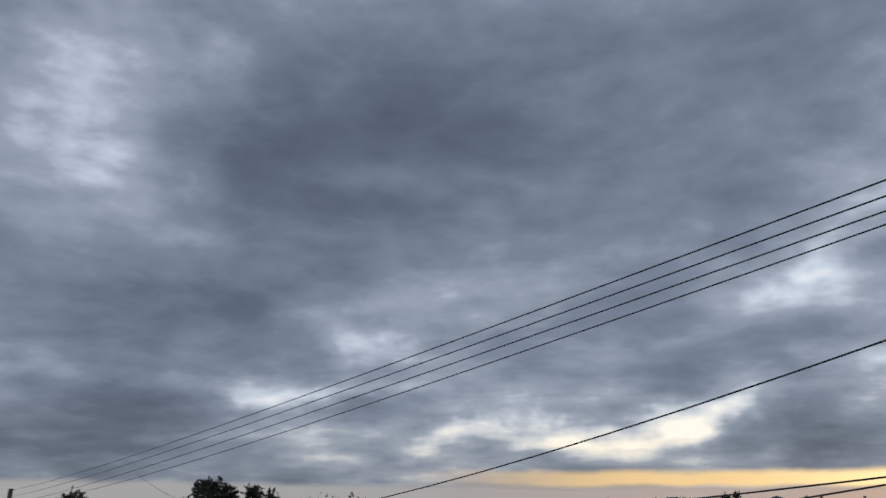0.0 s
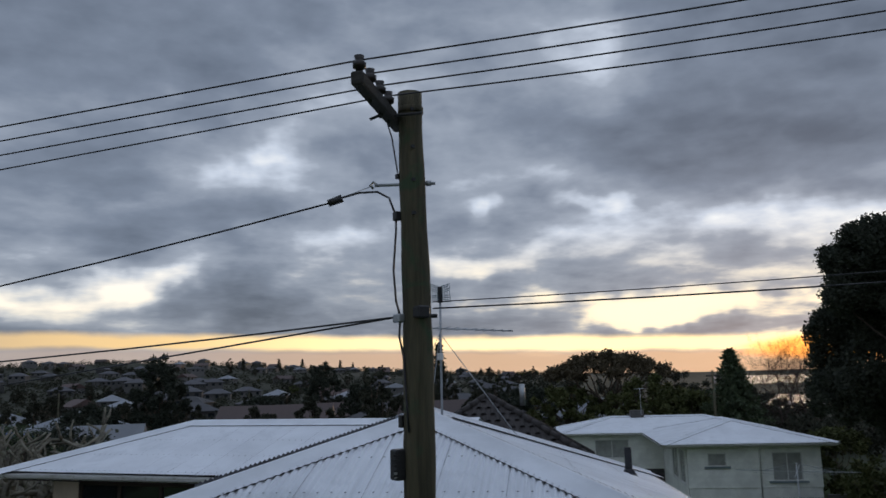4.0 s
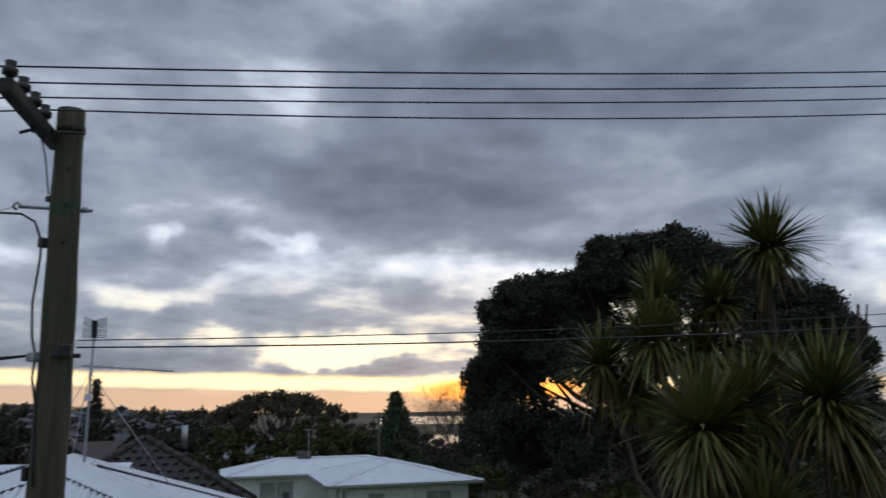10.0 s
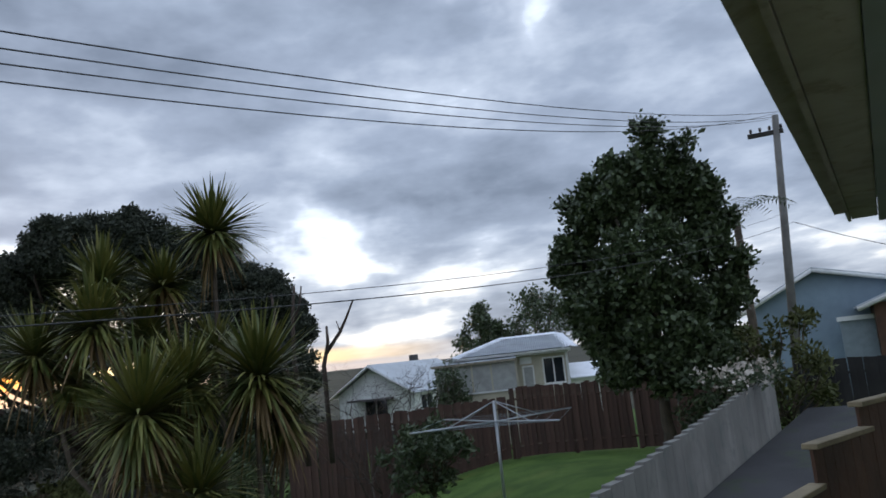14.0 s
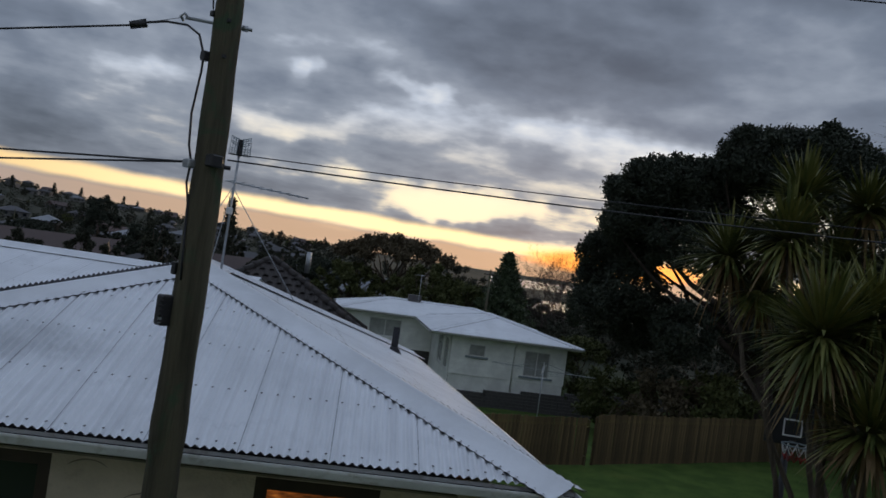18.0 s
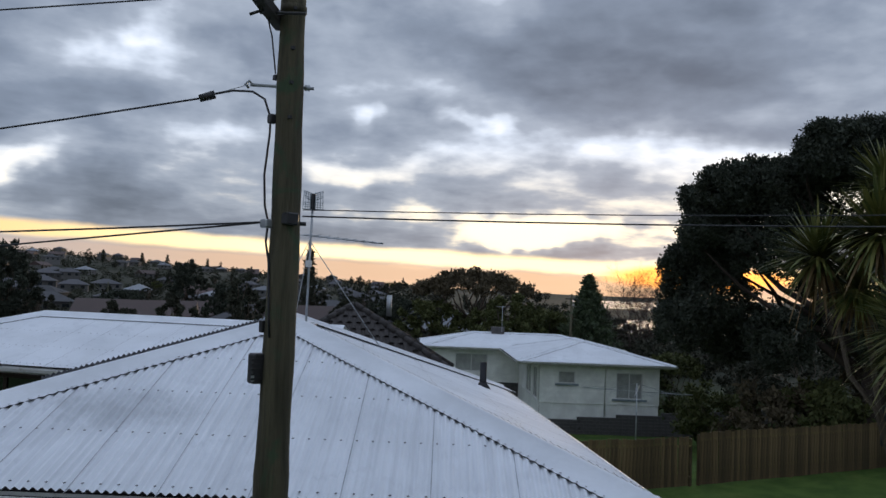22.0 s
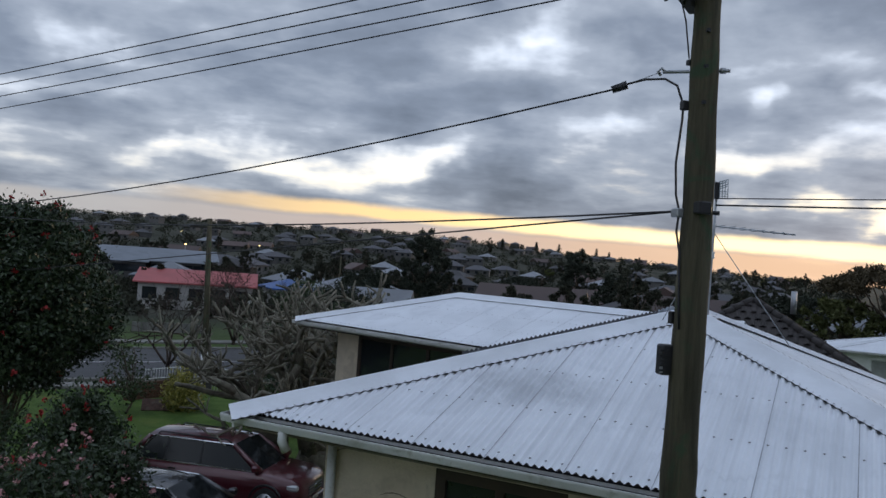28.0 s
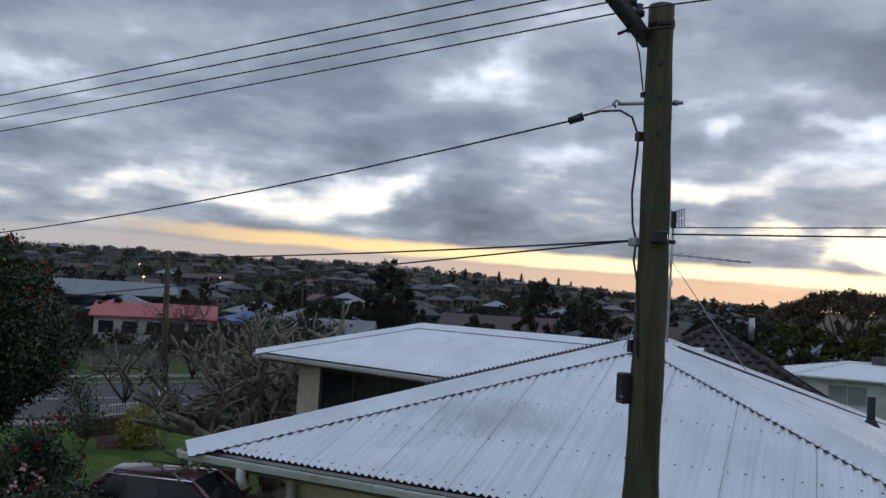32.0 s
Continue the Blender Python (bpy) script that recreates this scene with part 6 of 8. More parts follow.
box("soffit", (-2.2, -0.25, 4.12), (2.05, 6.1, 4.14), M_TRIM, h4)
wall_run(h4, (0.1, 0), (2.0, 0), 1.0, 4.12, 0.14, [(0.18, 0.62, 2.85, 3.75), (0.95, 1.78, 2.98, 4.0)], M_CREAMWALL)
h4m = Matrix.Translation((0.1, 0, 0))
window(h4, h4m, 0.18, 0.62, 2.85, 3.75, M_TRIM, M_CURTAIN, 1)
window(h4, h4m, 0.95, 1.78, 2.98, 4.0, M_TRIM, M_GLASSDARK, 2)
box("vent_panel", (0.22, -0.03, 3.82), (0.66, 0.0, 4.06), M_TRIM, h4, 0.006)
box("corner_board", (1.94, -0.03, 1.0), (2.03, 0.0, 4.12), M_TRIM, h4)
box("wall", (-2.0, 0.14, 1.0), (1.98, 5.9, 4.12), M_CREAMWALL, h4)
# glazed porch under its own low roof
put_mesh("porch_roof", mesh_of("porch_roof", [(-3.05, -0.75, 4.08), (0.1, -0.75, 4.10), (0.1, 0.12, 4.22), (-3.05, 0.12, 4.20), (-3.05, -0.75, 4.03), (0.1, -0.75, 4.05), (0.1, 0.12, 4.17), (-3.05, 0.12, 4.15)], [(0, 1, 2, 3), (7, 6, 5, 4), (0, 4, 5, 1), (1, 5, 6, 2), (2, 6, 7, 3), (3, 7, 4, 0)], M_IRONDULL), h4)
box("porch_fascia", (-3.08, -0.79, 4.0), (0.1, -0.755, 4.09), M_FASCIA, h4)
box("porch_base", (-2.95, -0.62, 1.0), (0.08, 0.1, 2.92), M_CREAMWALL, h4)
box("porch_sill", (-2.97, -0.68, 2.925), (0.09, -0.5, 2.975), M_TRIM, h4)
for x in (-2.95, -2.3, -1.62, -0.9, 0.03):
    box("porch_post", (x, -0.64, 2.98), (x + 0.06, -0.57, 4.02), M_CREAMWALL, h4)
for x0, x1 in ((-2.89, -2.3), (-2.24, -1.62), (-1.56, -0.9), (-0.84, 0.03)):
    box("porch_pane", (x0, -0.61, 2.98), (x1, -0.595, 4.02), M_CURTAIN, h4)
box("porch_end", (-2.95, -0.56, 2.93), (-2.9, 0.12, 4.1), M_CREAMWALL, h4)
box("lean_to", (2.05, 0.2, 1.0), (3.2, 2.4, 3.1), M_BOARD, h4)
put_mesh("lean_to_roof", mesh_of("lean_to_roof", [(2.04, -0.1, 3.15), (3.35, -0.1, 3.13), (3.35, 2.5, 3.62), (2.04, 2.5, 3.64), (2.04, -0.1, 3.10), (3.35, -0.1, 3.08), (3.35, 2.5, 3.57), (2.04, 2.5, 3.59)], [(0, 1, 2, 3), (7, 6, 5, 4), (0, 4, 5, 1), (1, 5, 6, 2), (2, 6, 7, 3), (3, 7, 4, 0)], M_ROOF), h4)

bh = thing("blue_house", "blue-grey weatherboard house with white bargeboards", "house", spot(-116.0, 38, 0), -118)
put_mesh("gable_wall", mesh_of("gable_wall", [(0, 0, 2), (6.5, 0, 2), (6.5, 0, 5.2), (2.0, 0, 6.25), (-0.6, 0, 5.0), (-0.6, 0, 2), (0, 0.2, 2)], [(0, 1, 2, 3, 4, 5)], M_BLUEWALL), bh)
box("wall", (-0.55, 0.02, 1.0), (6.4, 8, 5.0), M_BLUEWALL, bh)
for a, b in (((-1.1, -0.35, 4.85), (2.0, -0.35, 6.42)), ((2.0, -0.35, 6.42), (7.0, -0.35, 5.15))):
    a, b = Vector(a), Vector(b)
    vs = [a, b, b + Vector((0, 8.5, 0)), a + Vector((0, 8.5, 0))]
    vs += [p + Vector((0, 0, 0.08)) for p in vs]
    put_mesh("roof_slope", mesh_of("roof_slope", vs, [(0, 1, 2, 3), (7, 6, 5, 4), (0, 4, 5, 1), (1, 5, 6, 2), (2, 6, 7, 3), (3, 7, 4, 0)], M_IRONGREY), bh)
    bm = bmesh.new()
    tube("bargeboard", [a + Vector((0, -0.05, -0.06)), b + Vector((0, -0.05, -0.06))], 0.11, M_TRIM, bh, 4)
box("porch_beam", (2.6, -1.4, 4.1), (10, -1.3, 4.28), M_TRIM, bh)
box("porch_wall", (2.7, -1.3, 2.6), (10, -1.2, 4.1), M_GREYTRIM, bh)
for x in (4.2, 5.6, 7.0, 8.2):
    box("porch_post", (x, -1.45, 2.0), (x + 0.16, -1.3, 4.1), M_TRIM, bh)
# red brick house gable beside it
rh = thing("brick_house", "red brick house with white bargeboard", "house", spot(-122.2, 36, 0), -118)
box("wall", (0, 0, 1), (6, 6, 4.7), M_FENCE_NEAR, rh)
for a, b in (((-0.6, -0.3, 4.55), (3.4, -0.3, 6.0)), ((3.4, -0.3, 6.0), (7.2, -0.3, 4.5))):
    a, b = Vector(a), Vector(b)
    vs = [a, b, b + Vector((0, 7, 0)), a + Vector((0, 7, 0))]
    vs += [p + Vector((0, 0, 0.08)) for p in vs]
    put_mesh("roof_slope", mesh_of("roof_slope", vs, [(0, 1, 2, 3), (7, 6, 5, 4), (0, 4, 5, 1), (1, 5, 6, 2), (2, 6, 7, 3), (3, 7, 4, 0)], M_IRONGREY), rh)
    tube("bargeboard", [a + Vector((0, -0.05, -0.06)), b + Vector((0, -0.05, -0.06))], 0.12, M_TRIM, rh, 4)
box("gable_infill", (0.4, 0.0, 4.7), (6.2, 0.1, 5.0), M_BLUEWALL, rh)

# ---- the house that the camera stands at: its eave overhead, and the wall behind ----
own = thing("near_house", "near house with worn cream fascia and grey soffit", "house", (0, 0, 0))
EZ = 5.15
DECK = Vector((0.35, -0.02, 0))
e1, e2 = DECK + Vector((-math.sin(radians(-117.6)) * 2.05, math.cos(radians(-117.6)) * 2.05, 0)), DECK + Vector((-math.sin(radians(-121.4)) * 8.7, math.cos(radians(-121.4)) * 8.7, 0))
ed = (e2 - e1).normalized()
e0 = e1 - ed * 6.0
en = Vector((ed.y, -ed.x, 0))


def slab(name, a, b, w0, w1, z0, z1, material, parent):
    vs = []
    for z in (z0, z1):
        vs += [(*(a + en * w0).xy, z), (*(b + en * w0).xy, z), (*(b + en * w1).xy, z), (*(a + en * w1).xy, z)]
    put_mesh(name, mesh_of(name, vs, [(3, 2, 1, 0), (4, 5, 6, 7), (0, 1, 5, 4), (1, 2, 6, 5), (2, 3, 7, 6), (3, 0, 4, 7)], material), parent)


slab("fascia", e0, e2, 0.0, 0.03, EZ, EZ + 0.22, M_FASCIA, own)
slab("gutter", e0, e2, -0.11, -0.004, EZ + 0.09, EZ + 0.2, M_FASCIA, own)
slab("eave_board", e0, e2, 0.034, 0.26, EZ + 0.02, EZ + 0.04, M_FASCIA, own)
slab("soffit", e0, e2 + ed * 0.35, 0.264, 1.5, EZ + 0.002, EZ + 0.03, M_SOFFIT, own)
slab("roof", e0, e2 + ed * 0.4, -0.06, 3.5, EZ + 0.24, EZ + 0.3, M_ROOFCAP, own)
slab("wall", e0, e2 - ed * 1.2, 1.55, 1.7, 1.2, EZ, M_BOARD, own)
EYE = DECK
lp = spot(-124.2, 6.4, 4.25 + 6.4 * math.tan(radians(3.7)))
lamp = thing("outdoor_lamp", "small black round outdoor lamp under the eave", "lamp", lp)
tube("housing", [(0, 0, 0.09), (0, 0, 0.06), (0, 0, -0.02), (0, 0, -0.07)], [0.03, 0.075, 0.085, 0.05], M_BLACK, lamp, 14)
tube("stem", [(0, 0, 0.08), (0, 0, EZ - lp.z)], 0.012, M_BLACK, lamp, 6)
tube("lens", [(0, 0, -0.075), (0, 0, -0.09)], 0.04, M_LENS, lamp, 12)
# stepped stained fence down beside the steps
step_f = thing("stepped_fence", "red-brown stained board fence stepping down with pale caps", "fence", (0, 0, 0))
for k, (az0, az1, d0, d1, el) in enumerate(((-113.6, -117.0, 5.3, 6.2, -10.2), (-117.0, -120.3, 6.2, 7.0, -6.9), (-120.0, -122.6, 7.0, 7.7, -4.9), (-122.4, -127.0, 7.7, 8.4, -3.3))):
    a, b = spot(az0, d0, 0), spot(az1, d1, 0)
    zt = 4.25 + d1 * math.tan(radians(el))
    d = (b - a)
    n = max(2, int(d.length / 0.14))
    for i in range(n):
        p = a + d * (i / n)
        box("board", (0, -0.012, zt - 1.6), (d.length / n - 0.005, 0.012, zt - 0.03), M_FENCE_NEAR, step_f, 0, "", Matrix.Translation((p.x, p.y, 0)) @ Matrix.Rotation(math.atan2(d.y, d.x), 4, "Z"))
    box("cap", (-0.02, -0.06, zt - 0.03), (d.length + 0.02, 0.06, zt + 0.01), M_CAPTIMBER, step_f, 0.006, "", Matrix.Translation((a.x, a.y, 0)) @ Matrix.Rotation(math.atan2(d.y, d.x), 4, "Z"))
EYE = Vector((0.25, 0.22, 0))
# small basketball stand on the lawn
gl = spot(-73.35, 14.5)
hoop = thing("basketball_hoop", "black basketball stand with dark backboard and torn net", "basketball hoop", gl, -20)
HB = 4.22 - 14.5 * math.tan(radians(7.15)) - gl.z
tube("pole", [(0.0, 0, -0.1), (0.02, 0, HB + 0.1)], 0.055, M_BLACK, hoop, 10)
box("base", (-0.35, -0.25, -0.02), (0.35, 0.35, 0.14), M_BLACK, hoop, 0.05)
HM = Matrix.Translation((-0.05, -0.12, HB)) @ Matrix.Rotation(radians(-38), 4, "Z")
box("backboard", (-0.42, -0.012, -0.28), (0.42, 0.012, 0.34), M_BLACK, hoop, 0.006, "dark backboard", HM)
for lo, hi in (((-0.15, -0.02, -0.14), (0.15, -0.014, -0.115)), ((-0.15, -0.02, 0.115), (0.15, -0.014, 0.14)), ((-0.15, -0.02, -0.115), (-0.125, -0.014, 0.115)), ((0.125, -0.02, -0.115), (0.15, -0.014, 0.115))):
    box("target_line", lo, hi, M_PAINT, hoop, 0, "", HM)
box("bracket", (-0.04, -0.10, -0.24), (0.04, -0.014, -0.20), M_BLACK, hoop, 0.005, "", HM)
ring = [HM @ Vector((0.22 * math.cos(6.2832 * k / 20), -0.33 + 0.22 * math.sin(6.2832 * k / 20), -0.22)) for k in range(21)]
tube("rim", ring, 0.012, M_GREYTRIM, hoop, 6)
cords, ends = [], []
for k in range(10):
    a = 6.2832 * k / 10
    for s_ in (-1, 1):
        cords.append(([HM @ Vector((0.22 * math.cos(a), -0.33 + 0.22 * math.sin(a), -0.23)), HM @ Vector((0.19 * math.cos(a + s_ * 0.3), -0.33 + 0.19 * math.sin(a + s_ * 0.3), -0.37))], [0.006, 0.006]))
        ends.append(([HM @ Vector((0.19 * math.cos(a + s_ * 0.3), -0.33 + 0.19 * math.sin(a + s_ * 0.3), -0.37)), HM @ Vector((0.15 * math.cos(a), -0.33 + 0.15 * math.sin(a), -0.47))], [0.007, 0.007]))
tubes("net", cords, M_PAINT, hoop, 4, "white net cords")
tubes("net_end", ends, L_RED, hoop, 4, "red net cords")


# ---- street side: cars, drive, gate, road ----
def car(at, turn, paint, label, L=4.85, W=1.92, H=1.72, suv=True):
    t = thing("car", label, "car", at, turn, "parked cars")
    hl, hw = L / 2, W / 2
    low = [(-hl, 0.42, 0.80, 0.84), (-hl + 0.08, 0.30, 1.02, 0.93), (-hl + 0.6, 0.24, 1.08, 0.99), (-0.6, 0.22, 1.05, 1.0), (hl - 1.45, 0.22, 1.03, 1.0), (hl - 1.0, 0.24, 1.00, 0.985), (hl - 0.35, 0.26, 0.90, 0.93), (hl - 0.06, 0.34, 0.80, 0.80), (hl, 0.42, 0.66, 0.70)]
    k = H / 1.72
    if suv:
        low[4:] = [(hl - 1.45, 0.22, 1.06, 1.0), (hl - 1.0, 0.24, 1.05, 0.99), (hl - 0.35, 0.26, 0.99, 0.95), (hl - 0.08, 0.32, 0.90, 0.86), (hl, 0.40, 0.74, 0.76)]
    vs, fs = [], []
    for x, z0, z1, w in low:
        z1 *= k
        for y, z in ((-w * 0.92, z0), (-w, z0 + 0.12), (-w * 1.0, (z0 + z1) / 2), (-w * 0.97, z1 - 0.06), (-w * 0.88, z1), (0, z1 + 0.04), (w * 0.88, z1), (w * 0.97, z1 - 0.06), (w, (z0 + z1) / 2), (w, z0 + 0.12), (w * 0.92, z0)):
            vs.append((x, y * hw, z))
    n = 11
    for i in range(len(low) - 1):
        fs += [(i * n + j, i * n + (j + 1) % n, (i + 1) * n + (j + 1) % n, (i + 1) * n + j) for j in range(n)]
    fs += [tuple(range(n))[::-1], tuple(range((len(low) - 1) * n, len(low) * n))]
    put_mesh("body", mesh_of("body", vs, fs, paint, True), t)
    # greenhouse: pillars and roof in paint, glass between
    xr0, xr1 = (-hl + 0.12, -hl + 0.62) if suv else (-hl + 0.55, -hl + 1.25)
    xf1, xf0 = hl - 2.0, hl - 1.15
    zb, zt = 1.05 * k, H
    bot = [(xr0, 0.84), (xf0, 0.86)]
    top = [(xr1, 0.68), (xf1, 0.70)]
    rv, rf = [], []
    for i in range(9):
        u = i / 8
        x = xr1 - 0.1 + (xf1 + 0.08 - xr1 + 0.1) * u
        zc = zt - 0.10 * (2 * u - 0.9) ** 2 * 0.6
        for y in (-0.72, -0.6, -0.3, 0, 0.3, 0.6, 0.72):
            rv.append((x, y * hw, zc - 0.11 * abs(y) ** 3 * 2.0))
    for i in range(8):
        rf += [(i * 7 + j, i * 7 + j + 1, i * 7 + 8 + j, i * 7 + 7 + j) for j in range(6)]
    put_mesh("roof", mesh_of("roof", rv, rf, paint, True), t)

    def glass(name, pts, material=M_CARGLASS):
        put_mesh(name, mesh_of(name, pts, [tuple(range(len(pts)))], material), t)

    zs = zt - 0.13
    glass("windscreen", [(xf0, -0.84 * hw, zb), (xf0 + 0.1, 0, zb), (xf0, 0.84 * hw, zb), (xf1 + 0.06, 0.70 * hw, zs + 0.03), (xf1 + 0.1, 0, zt - 0.05), (xf1 + 0.06, -0.70 * hw, zs + 0.03)])
    glass("rear_window", [(xr0, 0.80 * hw, zb), (xr0, -0.80 * hw, zb), (xr1 - 0.08, -0.68 * hw, zs + 0.02), (xr1 - 0.08, 0.68 * hw, zs + 0.02)])
    for s in (-1, 1):
        cuts = [xr0 + 0.12, xr0 + 1.0, xr0 + 2.0, xf0 - 0.05]
        tops = [xr1 + 0.10, xr0 + 1.02, xr0 + 1.98, xf1 + 0.02]
        for i in range(3):
            g = 0.035
            q = [(cuts[i] + g, s * 0.905 * hw, zb + 0.02), (cuts[i + 1] - g, s * 0.905 * hw, zb + 0.02), (tops[i + 1] - g, s * 0.735 * hw, zs), (tops[i] + g, s * 0.735 * hw, zs)]
            glass("side_window", q if s < 0 else q[::-1])
            if i < 2:
                p = [(cuts[i + 1] - g, s * 0.90 * hw, zb), (cuts[i + 1] + g, s * 0.90 * hw, zb), (tops[i + 1] + g, s * 0.73 * hw, zs), (tops[i + 1] - g, s * 0.73 * hw, zs)]
                put_mesh("pillar", mesh_of("pillar", p, [(0, 1, 2, 3)], M_BLACK), t)
        for i, (a, b) in enumerate((((xr0, s * 0.86 * hw, zb), (xr1 - 0.05, s * 0.71 * hw, zs)), ((xf0 + 0.02, s * 0.88 * hw, zb), (xf1 + 0.04, s * 0.715 * hw, zs)))):
            tube("pillar", [a, b], [0.09, 0.06], paint, t, 6)
        trim = [(cuts[0], s * 0.915 * hw, zb), (cuts[3], s * 0.915 * hw, zb), (tops[3], s * 0.74 * hw, zs + 0.02), (tops[0], s * 0.74 * hw, zs + 0.02), (cuts[0], s * 0.915 * hw, zb)]
        tube("window_trim", trim, 0.022, M_CHROME, t, 5)
        box("door_handle", (xr0 + 1.15, s * hw * 0.985 - 0.02, zb - 0.17), (xr0 + 1.38, s * hw * 0.985 + 0.02, zb - 0.13), M_CHROME if suv else paint, t, 0.008)
        mir = box("mirror", (xf0 - 0.15, s * (hw + 0.02) - 0.10, zb + 0.02), (xf0 + 0.03, s * (hw + 0.02) + 0.10, zb + 0.19), paint, t, 0.04)
        if suv:
            tube("roof_rail", [(xr1 + 0.1, s * 0.62 * hw, zt - 0.10), (xr1 + 0.2, s * 0.62 * hw, zt - 0.03), (xf1 - 0.2, s * 0.62 * hw, zt - 0.04), (xf1 - 0.05, s * 0.62 * hw, zt - 0.12)], 0.018, M_BLACK, t, 6)
        bm = bmesh.new()
        add_box(bm, (hl - 0.42, s * 0.74 * hw - 0.20, 0.70 * k), (hl - 0.10, s * 0.74 * hw + 0.17, 0.85 * k), 0.04, None)
        part("headlight", bm, M_LENS, t)
        box("tail_light", (-hl - 0.01, s * 0.78 * hw - 0.13, 0.86 * k), (-hl + 0.22, s * 0.78 * hw + 0.16, 1.0 * k), M_REDLENS, t, 0.03)
    gr = box("grille", (hl - 0.10, -0.45 * hw, 0.48), (hl + 0.015, 0.45 * hw, 0.76 * k), M_BLACK, t, 0.03)
    for j in range(3):
        box("grille_bar", (hl - 0.05, -0.44 * hw, 0.54 + 0.08 * j), (hl + 0.03, 0.44 * hw, 0.565 + 0.08 * j), M_CHROME, gr)
    box("front_bumper", (hl - 0.3, -0.78 * hw, 0.24), (hl + 0.03, 0.78 * hw, 0.46), paint, t, 0.06)
    box("badge", (hl + 0.01, -0.06, 0.62 * k), (hl + 0.035, 0.06, 0.72 * k), M_CHROME, t, 0.01)
    box("number_plate", (hl + 0.03, -0.18, 0.36), (hl + 0.04, 0.18, 0.46), M_GUTTER, t)
    for x in (-hl + 0.95, hl - 0.92):
        for s in (-1, 1):
            wh = thing("wheel", "", "", (x, s * (hw - 0.1), 0.36))
            wh.parent = t
            r = 0.37 if suv else 0.33
            tube("tyre", [(0, -0.11, 0), (0, -0.08, 0), (0, 0.08, 0), (0, 0.11, 0)], [r - 0.04, r, r, r - 0.04], M_TYRE, wh, 24)
            tube("rim", [(0, -0.118, 0), (0, 0.118, 0)], r * 0.64, M_ALLOY, wh, 20)
            for j in range(5):
                a = 6.283 * j / 5
                box("spoke_gap", (0.07, s * 0.122 - 0.004, -0.03), (r * 0.55, s * 0.122 + 0.004, 0.03), M_TYRE, wh, 0, "", Matrix.Rotation(a, 4, "Y"))
            tube("wheel_arch", [(r * 1.18 * math.cos(a), s * 0.085, r * 1.18 * math.sin(a)) for a in [math.pi * j / 10 for j in range(11)]], 0.03, M_BLACK, wh, 6)
    return t


car(spot(-2.2, 21.9), -29, M_MAROON, "maroon sport utility vehicle parked on the drive", 4.88, 1.92, 1.74, True)
car(spot(1.6, 19.0), -31, M_BLACKCAR, "black sedan parked in front of the maroon car", 4.6, 1.8, 1.45, False)
dv = [spot(9, 14), spot(-12, 11), spot(-11, 24.0), spot(6, 26)]
tagged(put_mesh("driveway", mesh_of("driveway", [(p.x, p.y, ground_z(p.x, p.y) + 0.03) for p in dv], [(0, 1, 2, 3)], M_ASPHALT)), "dark sealed driveway", "driveway", kind="structure")


# road across the front, with kerbs, footpath and centre line
def strip(name, d0, d1, z, material, label, category, a0=(-40, 0), a1=(60, 0), h=0.0):
    """A strip that runs across the street side; d0, d1: its near and far distance."""
    vs = []
    dirv = Vector((1.0, 0.25, 0)).normalized()
    nrm = Vector((-0.25, 1.0, 0)).normalized()
    n = 30
    for i in range(n + 1):
        s = -42 + 84 * i / n
        for d in (d0, d1):
            p = EYE + nrm * d + dirv * s
            vs.append((p.x, p.y, ground_z(p.x, p.y) + z))
    fs = [(2 * i, 2 * i + 2, 2 * i + 3, 2 * i + 1) for i in range(n)]
    if h:
        k = len(vs)
        vs += [(x, y, zz - h) for x, y, zz in vs]
        fs += [(2 * i + k, 2 * i + k + 2, 2 * i + 2, 2 * i) for i in range(n)] + [(2 * i + 1, 2 * i + 3, 2 * i + 3 + k, 2 * i + 1 + k) for i in range(n)]
    return tagged(put_mesh(name, mesh_of(name, vs, fs, material)), label, category, kind="structure")


strip("road", 40, 51, 0.05, M_ASPHALT, "dark grey wet asphalt street", "road")
strip("kerb", 39.7, 40, 0.15, M_CONC, "low concrete kerb", "kerb", h=0.2)
strip("kerb", 51, 51.3, 0.15, M_CONC, "low concrete kerb", "kerb", h=0.2)
strip("pavement", 38, 39.2, 0.10, M_CONC, "concrete footpath", "pavement", h=0.12)
strip("pavement", 54, 55.4, 0.10, M_CONC, "concrete footpath", "pavement", h=0.12)
for k in range(14):
    dirv, nrm = Vector((1.0, 0.25, 0)).normalized(), Vector((-0.25, 1.0, 0)).normalized()
    p = EYE + nrm * 45.5 + dirv * (-28 + 4.5 * k)
    q = p + dirv * 3.0
    vs = [(*(p - nrm * 0.06).xy, ground_z(p.x, p.y) + 0.07), (*(q - nrm * 0.06).xy, ground_z(q.x, q.y) + 0.07), (*(q + nrm * 0.06).xy, ground_z(q.x, q.y) + 0.07), (*(p + nrm * 0.06).xy, ground_z(p.x, p.y) + 0.07)]
    tagged(put_mesh("road_marking", mesh_of("road_marking", vs, [(0, 1, 2, 3)], M_PAINT)), "white painted centre line dash", "road marking", kind="structure")

# street pole with white-painted foot
sp = spot(-0.4, 42.0)
spole = thing("utility_pole", "dark street pole with white painted foot", "utility pole", sp)
tube("pole_shaft", [(0, 0, 0), (-0.3, 0, 7.9)], [0.17, 0.12], M_POLE, spole, 10)
tube("white_foot", [(0, 0, -0.1), (-0.05, 0, 1.25)], [0.25, 0.20], M_TRIM, spole, 12)
bm = bmesh.new()
add_box(bm, (-1.2, -0.05, 7.4), (0.7, 0.05, 7.5), 0.0, None)
part("crossarm", bm, M_ARM, spole)
